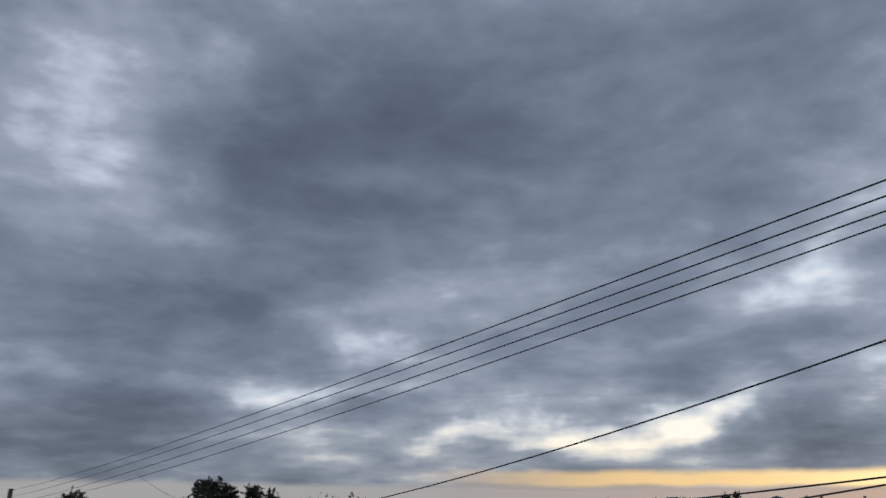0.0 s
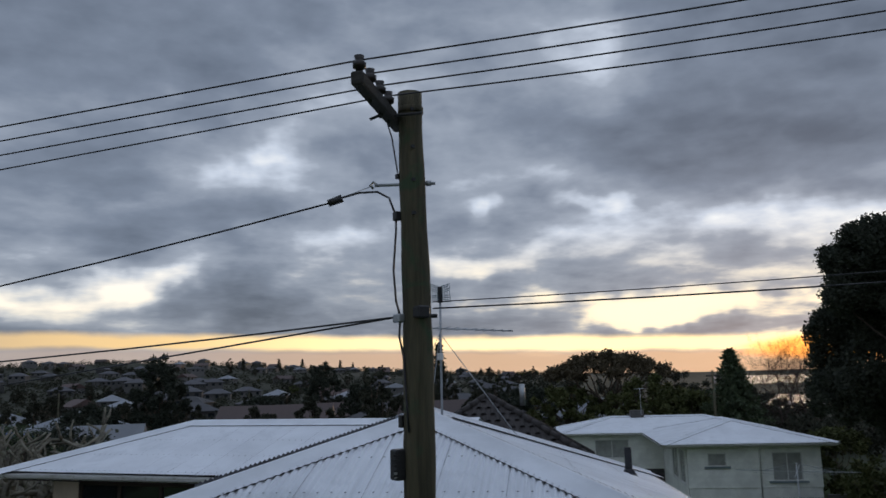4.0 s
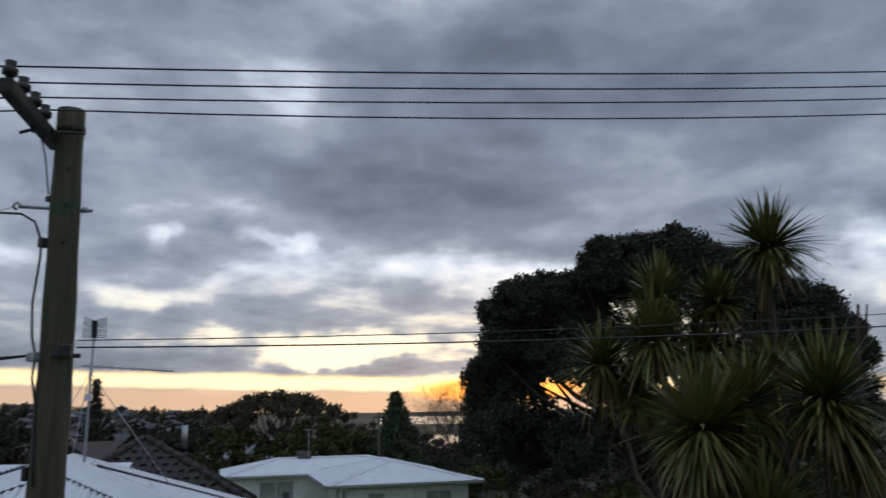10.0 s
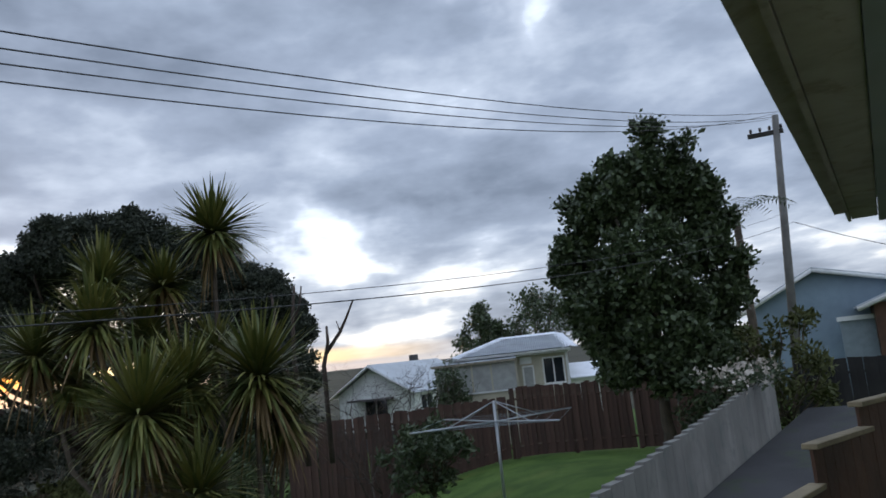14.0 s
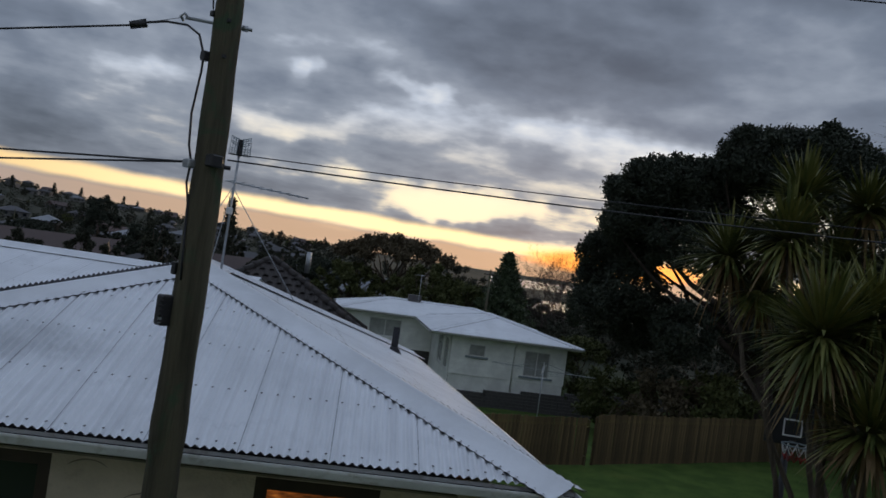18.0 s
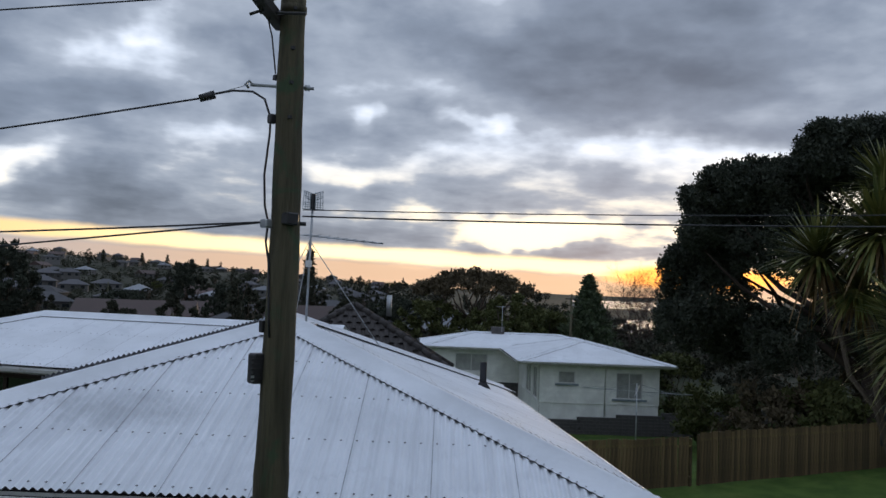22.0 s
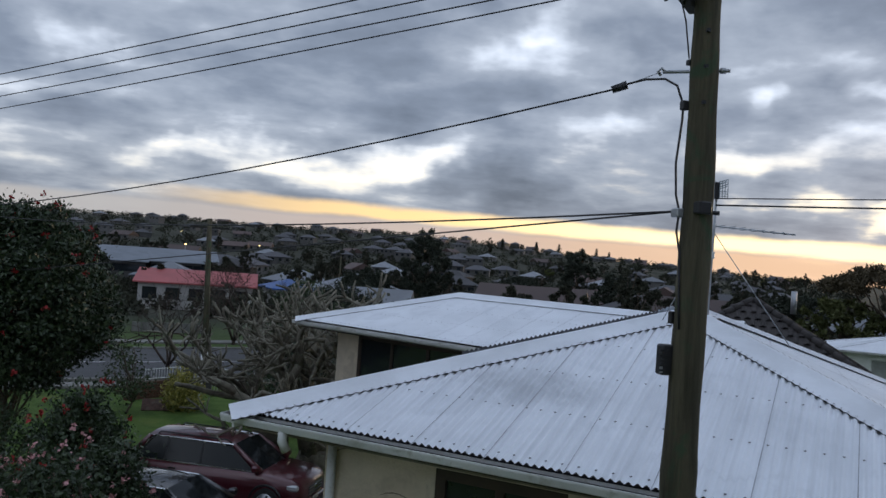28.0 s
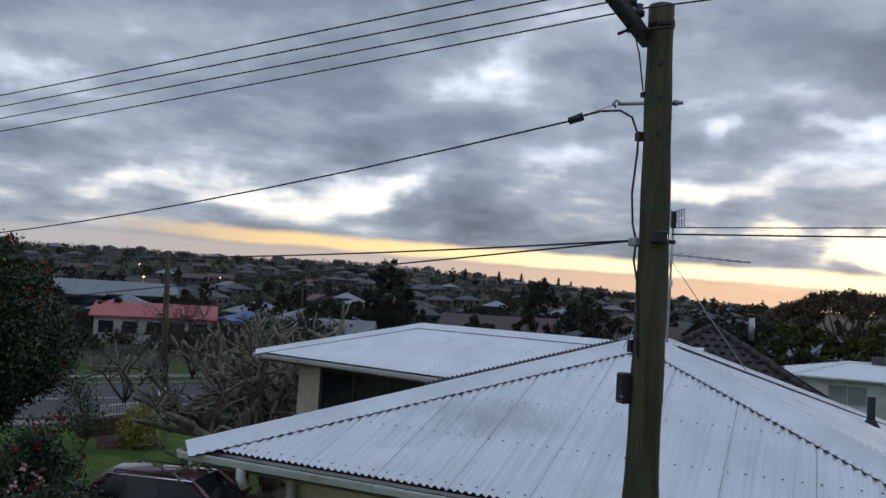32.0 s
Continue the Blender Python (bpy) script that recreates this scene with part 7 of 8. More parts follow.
# front boundary: low brown wall, white railings, gate posts, letterbox
fw = thing("front_wall", "low brown brick front wall with white railing", "wall", (0, 0, 0))
wa, wb = spot(4.6, 35.5), spot(0.9, 37)
d = wb - wa
n = 9
for r in range(6):
    for i in range(n):
        p = wa + d * ((i + (0.5 if r % 2 else 0)) / (n + 0.5))
        box("brick", (0, -0.1, 0.12 * r), (d.length / (n + 0.5) - 0.012, 0.1, 0.12 * r + 0.108), M_FENCE_NEAR, fw, 0, "", Matrix.Translation((p.x, p.y, ground_z(p.x, p.y))) @ Matrix.Rotation(math.atan2(d.y, d.x), 4, "Z"))


def railing(a, b, h, z0, label):
    a, b = Vector(a), Vector(b)
    g = thing("metal_gate", label, "gate", (0, 0, 0), 0, "white gates")
    n = max(3, int((b - a).length / 0.13))
    for i in range(n + 1):
        p = a.lerp(b, i / n)
        tube("bar", [(p.x, p.y, p.z + z0), (p.x, p.y, p.z + z0 + h)], 0.012, M_TRIM, g, 5)
    for z in (z0 + 0.05, z0 + h - 0.05):
        tube("rail", [a + Vector((0, 0, z)), b + Vector((0, 0, z))], 0.018, M_TRIM, g, 5)


railing(spot(3.4, 36), spot(1.2, 37), 0.5, 0.75, "white metal railing on the front wall")
railing(spot(-0.9, 37.5), spot(-2.3, 37), 1.1, 0.05, "white metal drive gate standing open")
railing(spot(-3.0, 38.5), spot(-5.2, 39.5), 1.0, 0.1, "white metal drive gate standing open")
for az in (0.6, -0.6):
    g = spot(az, 37.4)
    gp = thing("gate_post", "dark brick gate post", "post", g, 0, "gate posts")
    for r in range(9):
        box("brick_course", (-0.18, -0.18, 0.13 * r), (0.18, 0.18, 0.13 * r + 0.12), M_BLOCK, gp)
lb = spot(-0.1, 36.6)
lbt = thing("letterbox", "white letterbox with pitched lid", "letterbox", lb)
box("box", (-0.16, -0.16, 0.95), (0.16, 0.16, 1.2), M_TRIM, lbt, 0.01)
put_mesh("lid", mesh_of("lid", [(-0.2, -0.2, 1.2), (0.2, -0.2, 1.2), (0.2, 0.2, 1.2), (-0.2, 0.2, 1.2), (-0.2, 0, 1.33), (0.2, 0, 1.33)], [(0, 1, 5, 4), (2, 3, 4, 5), (1, 2, 5), (3, 0, 4)], M_TRIM), lbt)
box("post", (-0.06, -0.06, 0), (0.06, 0.06, 0.95), M_TRIM, lbt)
barrow = thing("timber_sheet", "sheet of brown timber leaning on the wall", "timber", spot(2.6, 33.4))
box("sheet", (-0.55, -0.02, 0), (0.55, 0.02, 0.62), M_FENCE_RED, barrow, 0, "", Matrix.Rotation(radians(-55), 4, "X"))

# shrubs and trees by the drive
def flowering_shrub(at, label, h, w, flower, nf, group="flowering shrubs", size=0.11, leaf=L_CAMEL, fs=0.10, dense=150, low=0.15):
    t, cl = leafy_tree("flowering_shrub", at, label, h, w, h * 0.25, leaf, dense, 170, size, 0.07, 0.9, crown_fn=egg(w, h, low), group=group, category="shrub", shell=0.35)
    pts = []
    for k in range(nf):
        c = cl[int(rng.integers(len(cl)))]
        d = rng.normal(size=3) * 0.5 + np.array([c[0] / w, c[1] / w, 2.0 * (c[2] - low) / (h - low) - 0.7])
        d /= np.linalg.norm(d)
        p = np.array(c[:3]) + d * c[3] * 1.12
        for j in range(9):
            pts.append(p + rng.normal(size=3) * fs * 0.35)
    put_mesh("blossom", leaves_mesh("blossom", pts, fs, flower, 0.8), t)["kind"] = "stuff"
    return t


flowering_shrub(spot(7.2, 17), "dark camellia shrub dotted with red flowers", 3.55, 1.08, L_RED, 45, fs=0.07, size=0.085)
flowering_shrub(spot(9.0, 12.6), "camellia shrub covered in pink flowers", 3.5, 1.0, L_PINK, 230, fs=0.05, size=0.075)
flowering_shrub(spot(5.5, 14), "camellia shrub with pale pink flowers", 3.35, 0.45, L_PINK, 22, fs=0.055, size=0.075)
lt_at = spot(11.6, 23)
flowering_shrub(lt_at, "tall dark tree with scattered red flowers", 4.25 + 23 * math.tan(radians(1.7)) - lt_at.z, 2.65, L_RED, 110, size=0.11, dense=480, fs=0.075, low=2.6)
leafy_tree("shrub", spot(13.0, 21), "dark hedge shrub at the edge of the lawn", 2.4, 1.6, 0.3, L_CAMEL, 60, 150, 0.1, 0.06, 0.9, category="shrub", crown_fn=egg(1.9, 2.6, 0.0))
lt2 = spot(18.0, 38)
leafy_tree("broadleaf_tree", lt2, "dark broadleaf tree with flat-topped crown", 5.6, 2.2, 1.8, L_POHU, 60, 240, 0.2, 0.2, 0.8, crown_fn=egg(4.3, 4.25 + 38 * math.tan(radians(3.55)) - lt2.z, 1.2))
leafy_tree("broadleaf_tree", spot(27.5, 38), "dark broadleaf tree by the street", 5.2, 2.0, 1.8, L_POHU, 40, 240, 0.2, 0.2, 0.8, crown_fn=egg(2.4, 8.0, 2.2))
leafy_tree("shrub", spot(0.9, 33.4), "yellow variegated shrub beside the gate", 1.15, 0.5, 0.2, L_YEL, 60, 70, 0.11, 0.04, 0.9, category="shrub", crown_fn=egg(0.6, 1.5, 0.1))
leafy_tree("shrub", spot(4.6, 33), "dark clipped shrub on the lawn", 1.9, 0.6, 0.5, L_HEDGE, 24, 70, 0.12, 0.05, 0.9, category="shrub", crown_fn=egg(0.9, 2.6, 0.4))
leafy_tree("shrub", spot(-7.0, 43), "tall green hedge shrub by the gate", 3.2, 1.7, 0.5, L_HEDGE, 50, 150, 0.14, 0.07, 0.9, category="shrub", crown_fn=egg(2.6, 5.0, 0.2))
leafy_tree("shrub", spot(-6.4, 31), "dark green hedge behind the bare trees", 2.6, 1.6, 0.3, L_CAMEL, 70, 150, 0.12, 0.06, 0.9, category="shrub", crown_fn=egg(2.3, 3.3, 0.0))
leafy_tree("shrub", spot(-9.8, 46), "tall dark hedge shrub beside the wing", 3.6, 2.0, 0.5, L_POHU, 50, 150, 0.16, 0.07, 0.9, category="shrub", crown_fn=egg(3.0, 5.2, 0.2))


# bare trees with lichened limbs
def bare_tree(at, label, h, w, r, depth=5, first=5, lean=(0, 0), bark=M_LICHEN, seed=3):
    t = thing("bare_tree", label, "tree", at, 0, "bare trees")
    rg = np.random.default_rng(seed)
    thick, thin = [], []

    def grow(p, d, L, rad, level):
        q = p
        pts, rr = [p], [rad]
        for k in range(3):
            d = (d + Vector(rg.normal(size=3) * 0.16) + Vector((0, 0, 0.03))).normalized()
            q = q + d * L / 3
            pts.append(q)
            rr.append(rad * (1 - 0.12 * (k + 1)))
        (thick if rad > 0.022 else thin).append((pts, rr))
        if level == 0:
            return
        n = 3 if level > 1 else 4
        for k in range(n):
            nd = (d * 0.75 + Vector(rg.normal(size=3)) * 0.55 + Vector((0, 0, 0.12))).normalized()
            s = pts[3] if k < 2 else pts[2]
            grow(s, nd, L * (0.62 + 0.2 * rg.random()), rad * (0.62 if k < 2 else 0.5), level - 1)

    for k in range(first):
        a = 6.283 * (k + 0.3 * rg.random()) / first
        grow(Vector((0.1 * math.cos(a), 0.1 * math.sin(a), 0.3)), Vector((math.cos(a) * w + lean[0], math.sin(a) * w + lean[1], 1.0)).normalized(), h * 0.30, r * 0.62, depth)
    tube("trunk", [(0, 0, -0.2), (0, 0, 0.2), (0, 0, 0.5)], [r * 1.25, r, r * 0.8], bark, t, 10)
    tubes("bough", thick, bark, t, 7)["kind"] = "stuff"
    tubes("twig", thin, M_TWIG, t, 4)["kind"] = "stuff"
    return t


bare_tree(spot(-5.4, 25), "leafless spreading tree with lichen-covered limbs", 7.0, 0.5, 0.46, 4, 3, (-0.15, 0), seed=5)
bare_tree(spot(-7.9, 25.4), "leafless tree with thick lichened limbs by the wing", 7.2, 0.4, 0.50, 4, 3, (-0.1, 0), seed=9)
bare_tree(spot(2.0, 44), "leafless brown twiggy tree across the lawn", 5.6, 0.5, 0.11, 4, 4, bark=M_TWIG, seed=12)
bare_tree(spot(-2.2, 56), "leafless brown twiggy street tree", 6.8, 0.6, 0.12, 5, 5, bark=M_TWIG, seed=14)
bare_tree(spot(-8.3, 52), "leafless brown twiggy tree", 6.0, 0.6, 0.14, 5, 5, bark=M_TWIG, seed=15)
bare_tree(spot(-88.8, 24), "leafless dark twiggy shrub before the cottage", 3.2, 0.6, 0.07, 5, 4, bark=M_TWIG, seed=16)
bare_tree(spot(-90.0, 30), "leafless twiggy tree beyond the fence", 5.2, 0.5, 0.07, 5, 4, bark=M_TWIG, seed=17)
low_limb = thing("fallen_limb", "low lichened limb reaching out from the bare tree", "branch", (0, 0, 0))
pts, rad = limb(spot(-5.8, 25.2, -0.6), spot(1.6, 24.5, 0.15), 0.15, 0.06, 9, 0.03)
tube("limb", pts, rad, M_LICHEN, low_limb, 8)


# ---- the town across the valley ----
M_WALLS = mat("far_house_wall", (0.11, 0.108, 0.106), 0.8, 0.0, 0.1, 0.5, 8, 0.0, rnd=0.9)
M_ROOFS = mat("far_house_roof", (0.05, 0.05, 0.058), 0.6, 0.0, 0.1, 0.5, 8, 0.0, rnd=0.9)
M_ROOFS_PALE = mat("far_pale_roof", (0.17, 0.185, 0.21), 0.5, 0.0, 0.1, 0.5, 8, 0.0, rnd=0.6)
M_ROOFS_RED = mat("far_red_roof", (0.075, 0.045, 0.04), 0.6, 0.0, 0.1, 0.5, 8, 0.0, rnd=0.6)
M_FARRED = mat("pinkish_red_roof_iron", (0.36, 0.085, 0.085), 0.55, 0.0, 0.1, 0.4, 8, 0.0)
M_FARBLUE = mat("blue_roof_iron", (0.04, 0.10, 0.28), 0.5, 0.0, 0.1, 0.4, 8, 0.0)
M_FARGREY = mat("grey_shed_iron", (0.17, 0.19, 0.22), 0.6, 0.0, 0.12, 0.4, 8, 0.0)
M_FARWHITE = mat("far_white_wall", (0.5, 0.49, 0.47), 0.7, 0.0, 0.1, 0.5, 8, 0.0)


def far_house(at, turn, w, d, h, rise, roofmat, wallmat=M_WALLS, gable=False, label="", windows=3):
    t = thing("house", label or "distant suburban house among trees", "house", at, turn, "houses across the valley")
    bm = bmesh.new()
    add_box(bm, (-w / 2, -d / 2, -2), (w / 2, d / 2, h))
    part("wall", bm, wallmat, t)
    o, hh = 0.5, min(w, d) / 2
    x, y = w / 2 + o, d / 2 + o
    k = x if gable else max(0.2, x - y)
    v = [(-x, -y, h), (x, -y, h), (x, y, h), (-x, y, h), (-k, 0, h + rise), (k, 0, h + rise), (-x, -y, h - 0.15), (x, -y, h - 0.15), (x, y, h - 0.15), (-x, y, h - 0.15)]
    put_mesh("roof", mesh_of("roof", v, [(0, 1, 5, 4), (1, 2, 5), (2, 3, 4, 5), (3, 0, 4), (6, 7, 1, 0), (7, 8, 2, 1), (8, 9, 3, 2), (9, 6, 0, 3), (9, 8, 7, 6)], roofmat), t)
    for i in range(windows):
        c = -w / 2 + w * (i + 0.5) / windows
        for s in (-1,):
            box("window", (c - 0.7, s * d / 2 - 0.05, h - 1.75), (c + 0.7, s * d / 2 + 0.05, h - 0.55), M_GLASSDARK, t)
    return t


base_house = [far_house((0, 0, -500), 0, 11, 8, 2.8, 2.0, M_ROOFS), far_house((0, 0, -500), 0, 9, 9, 2.8, 2.2, M_ROOFS_PALE), far_house((0, 0, -500), 0, 12, 7.5, 2.7, 2.2, M_ROOFS_RED, gable=True), far_house((0, 0, -500), 0, 10, 8, 5.3, 2.0, M_ROOFS)]
rg = np.random.default_rng(21)
placed = []
tries = 0
while len(placed) < 210 and tries < 6000:
    tries += 1
    az = 24 - 74 * rg.random()
    d = 95 + 900 * rg.random() ** 1.35
    if az < -40 and d > 260:
        continue
    p = spot(az, d)
    gap = 15 + d * 0.012
    if any((p - q).length < gap for q in placed) or (az > -8 and d < 130 and az < 9):
        continue
    placed.append(p)
    b = base_house[int(rg.choice([0, 0, 0, 1, 2, 3]))]
    copy_thing(b, Matrix.Translation(p) @ Matrix.Rotation(radians(az + rg.normal() * 35), 4, "Z"))
for b in base_house:
    for o in (*b.children_recursive, b):
        bpy.data.objects.remove(o)

far_house(spot(0.3, 92), -3, 11.4, 9, 2.9, 1.25, M_FARRED, M_FARWHITE, gable=True, label="long white building with faded red iron roof", windows=5)
far_house(spot(-5.7, 104), 8, 5, 7, 2.6, 1.1, M_FARBLUE, M_FARWHITE, label="white house with bright blue iron roof")
far_house(spot(-11.7, 84), -20, 7, 6, 2.0, 1.6, M_ROOFS_PALE, M_CREAMWALL, gable=True, label="small cream gabled house beyond the street")
far_house(spot(-29.8, 62), -10, 9, 8, 0.2, 1.6, M_TILE, M_FENCE_NEAR, label="brown tiled house behind the near roofs")
far_house(spot(-33.5, 74), -30, 9, 8, 0.4, 1.6, M_TILE, M_FENCE_NEAR, label="brown tiled house behind the near roofs")
for az, d, w, turn in ((6.8, 175, 20, 14), (3.8, 188, 17, 10), (5.4, 150, 8, 6), (1.3, 180, 12, 4), (2.6, 160, 9, 18)):
    t = far_house(spot(az, d), turn, w, 16, 4.6, 2.0, M_FARGREY, M_WALLS, gable=True, label="large grey industrial shed", windows=6)
ow = thing("long_fence", "low grey panel fence across the street", "fence", (0, 0, 0))
for k in range(8):
    a = spot(4.4 - 0.62 * k, 62)
    b = spot(4.4 - 0.62 * (k + 1), 62)
    bm = bmesh.new()
    d = b - a
    add_box(bm, (0, -0.05, 0), (d.length - 0.03, 0.05, 0.7), 0, Matrix.Translation(a) @ Matrix.Rotation(math.atan2(d.y, d.x), 4, "Z"))
    part("panel", bm, M_CONC, ow)

# trees: a few shapes, repeated over the town
far_trees = []
for k in range(4):
    h = (7, 9, 6, 12)[k]
    w = (3.6, 4.2, 3.0, 2.4)[k]
    t, _ = leafy_tree("tree", (0, 0, 0), "dark tree among the distant houses", h, w, h * 0.25, (L_FAR, L_FAR, L_OLIVE, L_FAR)[k], 40, 230, 0.3, 0.25, 0.85, crown_fn=egg(w, h, h * 0.15), group="trees across the valley", shell=0.3, aspect=0.6)
    far_trees.append(t)
count = 0
tries = 0
while count < 298 and tries < 12000:
    tries += 1
    az = 26 - 82 * rg.random()
    d = 62 + 950 * rg.random() ** 1.5
    if (-14 < az < 6 and d < 88) or (-62 < az < -40 and d < 90) or (az < -44 and d > 300) or (az > 8 and d < 90):
        continue
    p = spot(az, d)
    if any((p - q).length < 7 for q in placed):
        continue
    s = 0.45 + 0.6 * rg.random() + d * 0.0002
    lim = 4.25 + d * math.tan(radians(-0.2 if d < 300 else 0.6 if d < 600 else 1.75)) - p.z
    s = min(s, lim / 10)
    if s < 0.25:
        continue
    k = int(rg.choice([0, 1, 2, 0, 1, 3]))
    copy_thing(far_trees[k], Matrix.Translation(p - Vector((0, 0, 0.3))) @ Matrix.Rotation(rg.random() * 6.28, 4, "Z") @ Matrix.Scale(s, 4))
    count += 1
for b in far_trees:
    for o in (*b.children_recursive, b):
        bpy.data.objects.remove(o)

# scrub and hedges that fill the ground between (joined)
cl = []
for k in range(5200):
    az = 28 - 112 * rg.random()
    d = 75 + 1150 * rg.random() ** 1.25
    if (-44 > az > -66 and d > 230) or az < -80 and d > 140:
        continue
    p = spot(az, d)
    r = 1.2 + 1.8 * rg.random() + d * 0.0022
    if az < -66:
        r *= 0.8
    if any((p - q).length < 6.5 for q in placed[:60]):
        continue
    cl.append((p.x, p.y, p.z + r * 0.35, r))
near = [c for c in cl if math.hypot(c[0], c[1]) < 330]
tagged(put_mesh("hedge", leaves_mesh("hedge", in_clumps(near, 190, 0.75, 0.4), 0.42, L_FAR, 0.7)), "dark scrub and hedges between the houses", "hedge", kind="stuff")
cl = [c for c in cl if math.hypot(c[0], c[1]) >= 330]
woods = tagged(put_mesh("far_woods", leaves_mesh("far_woods", in_clumps(cl, 60, 0.75, 0.4), 1.0, L_FAR, 0.7)), "dark scrub and hedges across the valley", "woods", kind="stuff")

# landmark trees
def needle_tree(at, h, w, label, material, layers=16, per=220, droop=0.25, size=0.35):
    t = thing("conifer", label, "tree", at, 0, "conifers")
    tube("trunk", [(0, 0, -0.2), (0, 0, h)], [0.02 * h, 0.02], M_BARK, t, 8)
    pts, sticks = [], []
    for k in range(layers):
        u = k / (layers - 1)
        z = h * (0.12 + 0.86 * u)
        r = w * (1 - u) ** 1.05 + 0.12
        n = 6 + int(5 * (1 - u))
        for j in range(n):
            a = 6.283 * (j + rg.random() * 0.6) / n
            L = r * (0.75 + 0.4 * rg.random())
            tip = (math.cos(a) * L, math.sin(a) * L, z - droop * L)
            sticks.append(([(0, 0, z), tip], [0.03, 0.01]))
            for q in range(int(per / n)):
                f = 0.2 + 0.8 * rg.random()
                pts.append((tip[0] * f + rg.normal() * 0.035 * w, tip[1] * f + rg.normal() * 0.035 * w, z - droop * L * f + rg.normal() * 0.035 * w))
    tubes("bough", sticks, M_BARK, t, 4)["kind"] = "stuff"
    put_mesh("crown", leaves_mesh("crown", pts, size, material, 0.35, 0.5), t)
    return t


cz = spot(-53.8, 75)
needle_tree(cz, 4.25 + 75 * math.tan(radians(1.3)) - cz.z, 4.2, "dark pointed conifer near the water", L_HEDGE, 19, 700, 0.12, 0.34)
nz = spot(-34.1, 130)
needle_tree(nz, 4.25 + 130 * math.tan(radians(2.4)) - nz.z, 3.0, "tall slender Norfolk pine on the flat", L_FAR, 15, 150, -0.05, 0.6)
for az, d, el in ((-20.6, 700, 1.75), (-23.0, 720, 1.7), (-24.6, 760, 1.65), (-27.2, 800, 1.5), (-15.2, 690, 1.8)):
    p = spot(az, d)
    needle_tree(p, max(9, 4.25 + d * math.tan(radians(el)) - p.z), 3.2, "distant pine on the skyline", L_FAR, 9, 60, 0.05, 1.2)


def flat_top(w, h, base):
    def fn():
        a, q = rng.random() * 6.283, rng.random() ** 0.5
        return (math.cos(a) * w * q, math.sin(a) * w * q * 0.7, base + (h - base) * (1 - 0.55 * q * q) - 0.5 * rng.random()), 0.6 + 0.5 * rng.random()
    return fn


um = spot(-45.9, 88)
uh = 4.25 + 88 * math.tan(radians(1.75)) - um.z
leafy_tree("umbrella_tree", um, "wide flat-topped dark tree with open branches", uh, 7, 3.5, L_UNDER, 90, 210, 0.32, 0.4, 0.7, crown_fn=flat_top(7.6, uh - 0.4, uh - 4.2), shell=0.2)
um2 = spot(-48.6, 80)
leafy_tree("broadleaf_tree", um2, "green rounded tree beside the flat-topped tree", 8.2, 5, 2, L_OLIVE, 80, 200, 0.34, 0.3, 0.8, crown_fn=egg(5.2, 4.25 - 80 * math.tan(radians(0.3)) - um2.z, 0.6), shell=0.3)
leafy_tree("broadleaf_tree", spot(-43.0, 84), "dark tree below the flat-topped tree", 8, 5, 2, L_OLIVE, 60, 160, 0.36, 0.3, 0.8, crown_fn=egg(5.0, 6.0, 0.4), shell=0.3)
leafy_tree("broadleaf_tree", spot(-51.2, 78), "brown-green tree near the conifer", 6, 3, 2, L_OLIVE, 50, 160, 0.32, 0.3, 0.8, crown_fn=egg(3.6, 5.4, 0.4), shell=0.3)
pt = spot(-57.2, 80)
for az, h, sd in ((-56.7, 11.8, 31), (-57.7, 10.8, 32), (-58.6, 11.2, 33)):
    bare_tree(spot(az, 80), "slender leafless poplar against the sunrise", h, 0.24, 0.11, 6, 4, bark=M_TWIG, seed=sd)
for az, d, el, w in ((-15.2, 100, 2.05, 3.5), (-25.9, 150, 1.45, 4.2), (-28.6, 120, -0.2, 3.5), (-11.2, 98, -1.0, 4.0), (-40.2, 110, -0.6, 5), (8.0, 110, 0.2, 5), (-22, 110, -0.8, 4)):
    p = spot(az, d)
    leafy_tree("broadleaf_tree", p, "tall dark tree standing over the houses", 10, w, 3, L_POHU, 110, 240, 0.26, 0.3, 0.9, crown_fn=egg(w, 4.25 + d * math.tan(radians(el)) - p.z, 1.5), group="tall trees on the flat", shell=0.25)
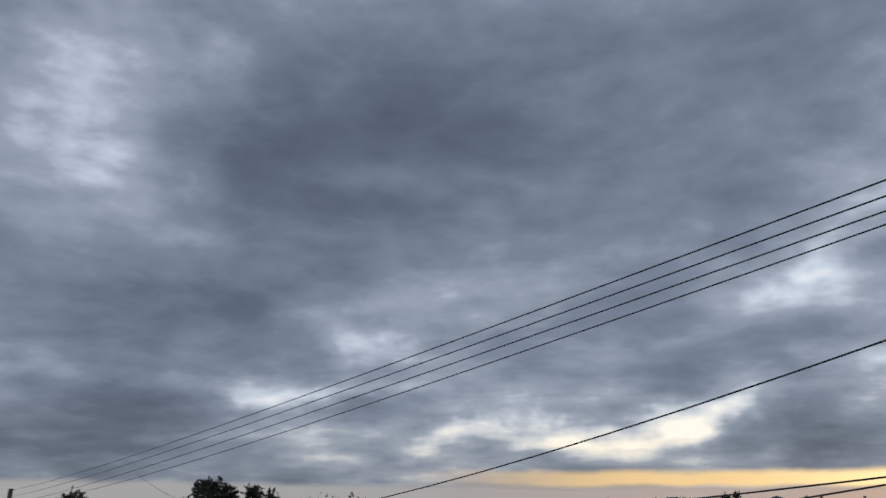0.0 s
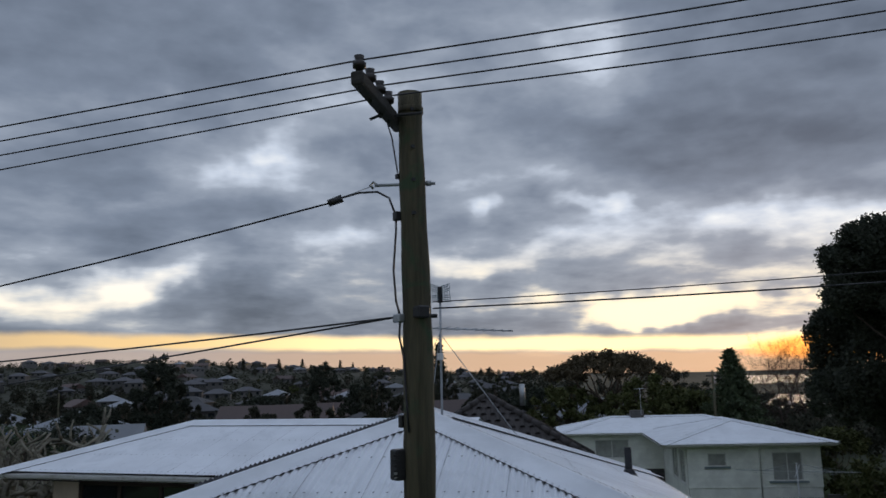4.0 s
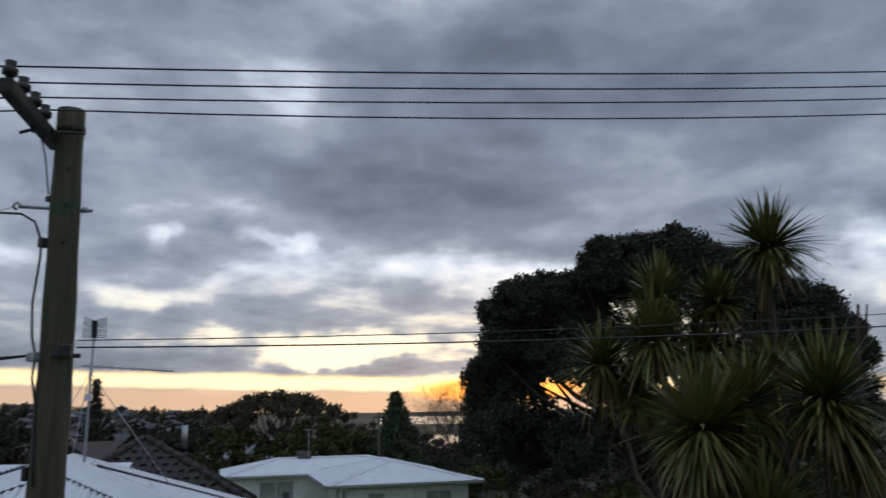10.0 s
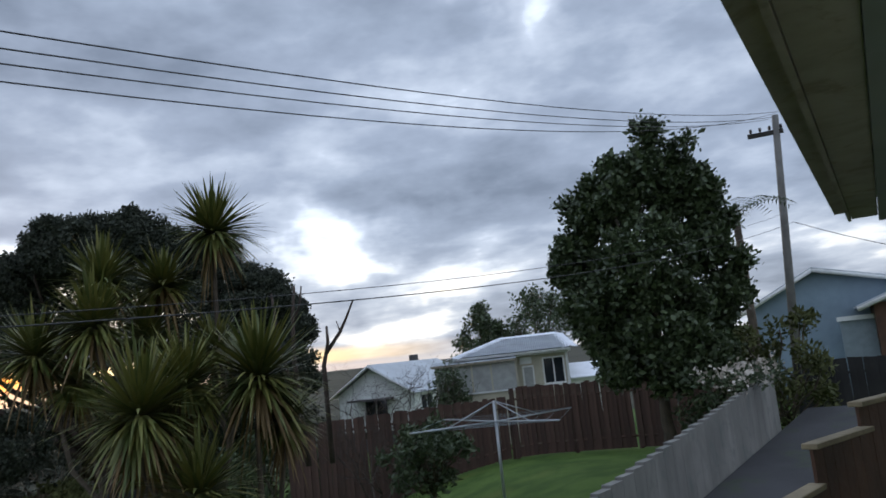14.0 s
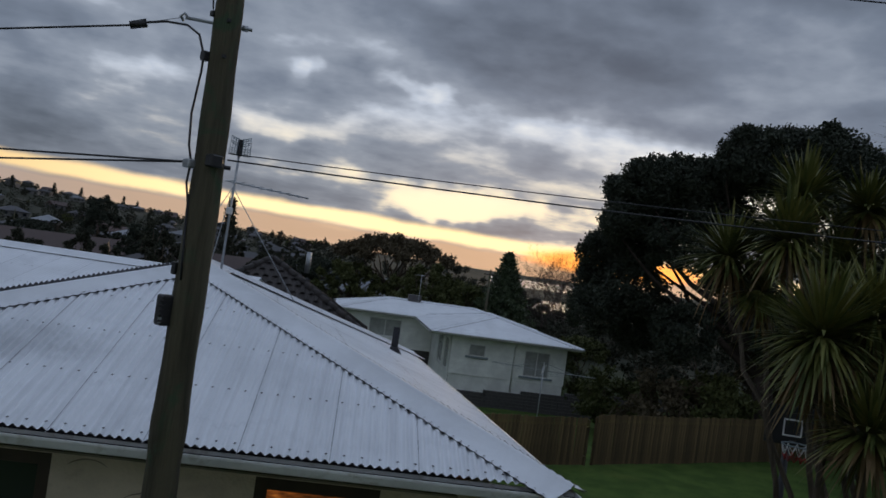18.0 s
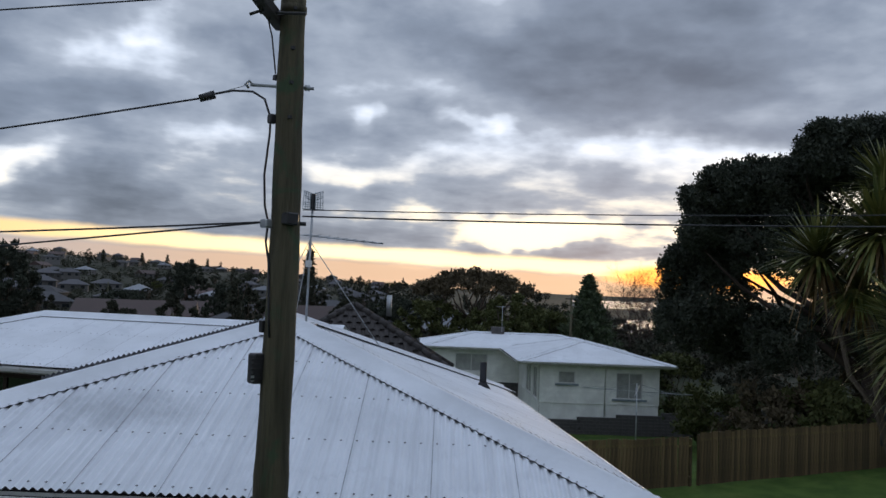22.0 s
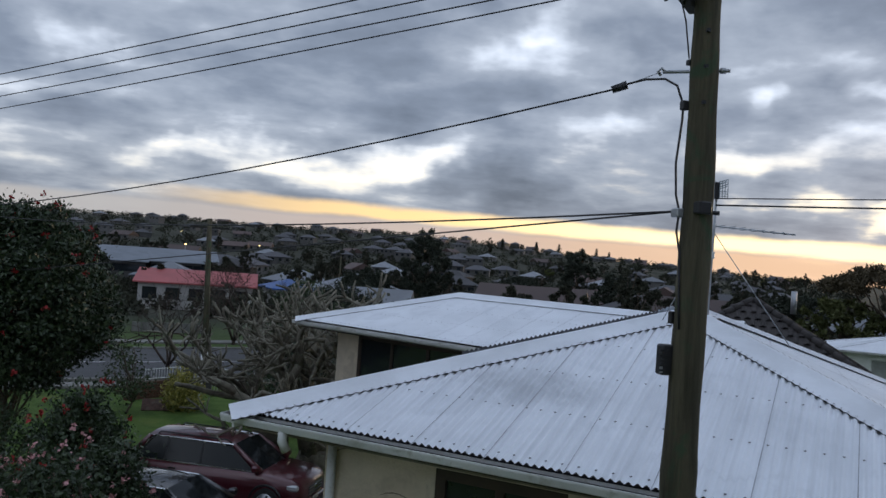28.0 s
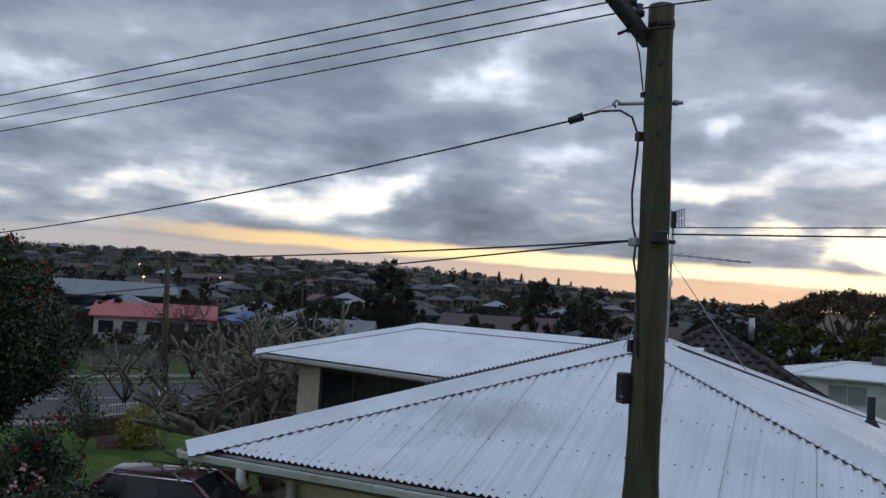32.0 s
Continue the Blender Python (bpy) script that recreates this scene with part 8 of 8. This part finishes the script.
# undergrowth at the foot of the great tree and behind the fence
for az, d, h, w, lf in ((-62.5, 48, 3.6, 2.6, L_OLIVE), (-66, 42, 3.2, 3.0, L_UNDER), (-69, 42, 3.2, 2.6, L_OLIVE), (-72, 46, 3.8, 2.8, L_UNDER), (-75, 47, 3.8, 3.0, L_UNDER), (-78, 45, 4.0, 3.2, L_OLIVE), (-59.5, 60, 5.0, 3.0, L_OLIVE), (-82, 36, 4.0, 3.0, L_HEDGE), (-58.3, 70, 4.2, 2.8, L_FAR), (-56.0, 66, 2.6, 2.6, L_HEDGE), (-53.2, 66, 2.4, 2.6, L_OLIVE), (-57.0, 110, 4.6, 3.4, L_FAR), (-53.6, 120, 5.4, 4.0, L_FAR), (-52.0, 90, 7.0, 4.0, L_FAR), (-49.5, 100, 8.5, 5.0, L_FAR), (-46.5, 110, 9, 6, L_FAR), (-55.2, 100, 5.2, 3.0, L_FAR), (-64, 62, 6.0, 4.0, L_FAR), (-68, 58, 7.0, 5.0, L_FAR), (-76, 56, 7.0, 5.0, L_FAR), (-81, 54, 7.0, 5.0, L_FAR)):
    leafy_tree("shrub", spot(az, d), "dense dark undergrowth below the great tree", h, w, 0.5, lf, 44, 150, 0.24, 0.06, 0.9, crown_fn=egg(w, h, 0.0), category="shrub", group="undergrowth")
for az, d in ((-13.8, 150), (-9.2, 120), (-21.0, 190), (-32.6, 170), (-52.6, 72), (-25, 240)):
    p = spot(az, d)
    t = thing("utility_pole", "distant timber power pole with crossarm", "utility pole", p, 0, "distant poles")
    tube("pole_shaft", [(0, 0, -0.3), (0, 0, 7.4)], [0.15, 0.10], M_POLE, t, 7)
    box("crossarm", (-0.8, -0.05, 6.9), (0.8, 0.05, 7.0), M_ARM, t)
M_LAMPGLOW = glow_mat("sodium_street_lamp", (1.0, 0.62, 0.22), 6.0)
for az, el, d in ((1.3, -0.15, 260), (-3.6, 0.1, 420), (1.6, 0.7, 520), (-6.6, 0.8, 560), (-6.0, 0.75, 700)):
    p = spot(az, d)
    t = thing("street_lamp", "distant lit street lamp", "street lamp", p, 0, "street lamps")
    top = 4.25 + d * math.tan(radians(el)) - p.z
    tube("post", [(0, 0, -1), (0, 0, top)], 0.08, M_GALV, t, 5)
    tube("lantern", [(0, 0, top), (0, 0, top + 0.3)], d * 0.0009, M_LAMPGLOW, t, 6)
# a car parked across the street and a pale bench wall
car(spot(-8.6, 70), 10, M_ALLOY, "silver car parked across the street", 4.4, 1.75, 1.45, False)
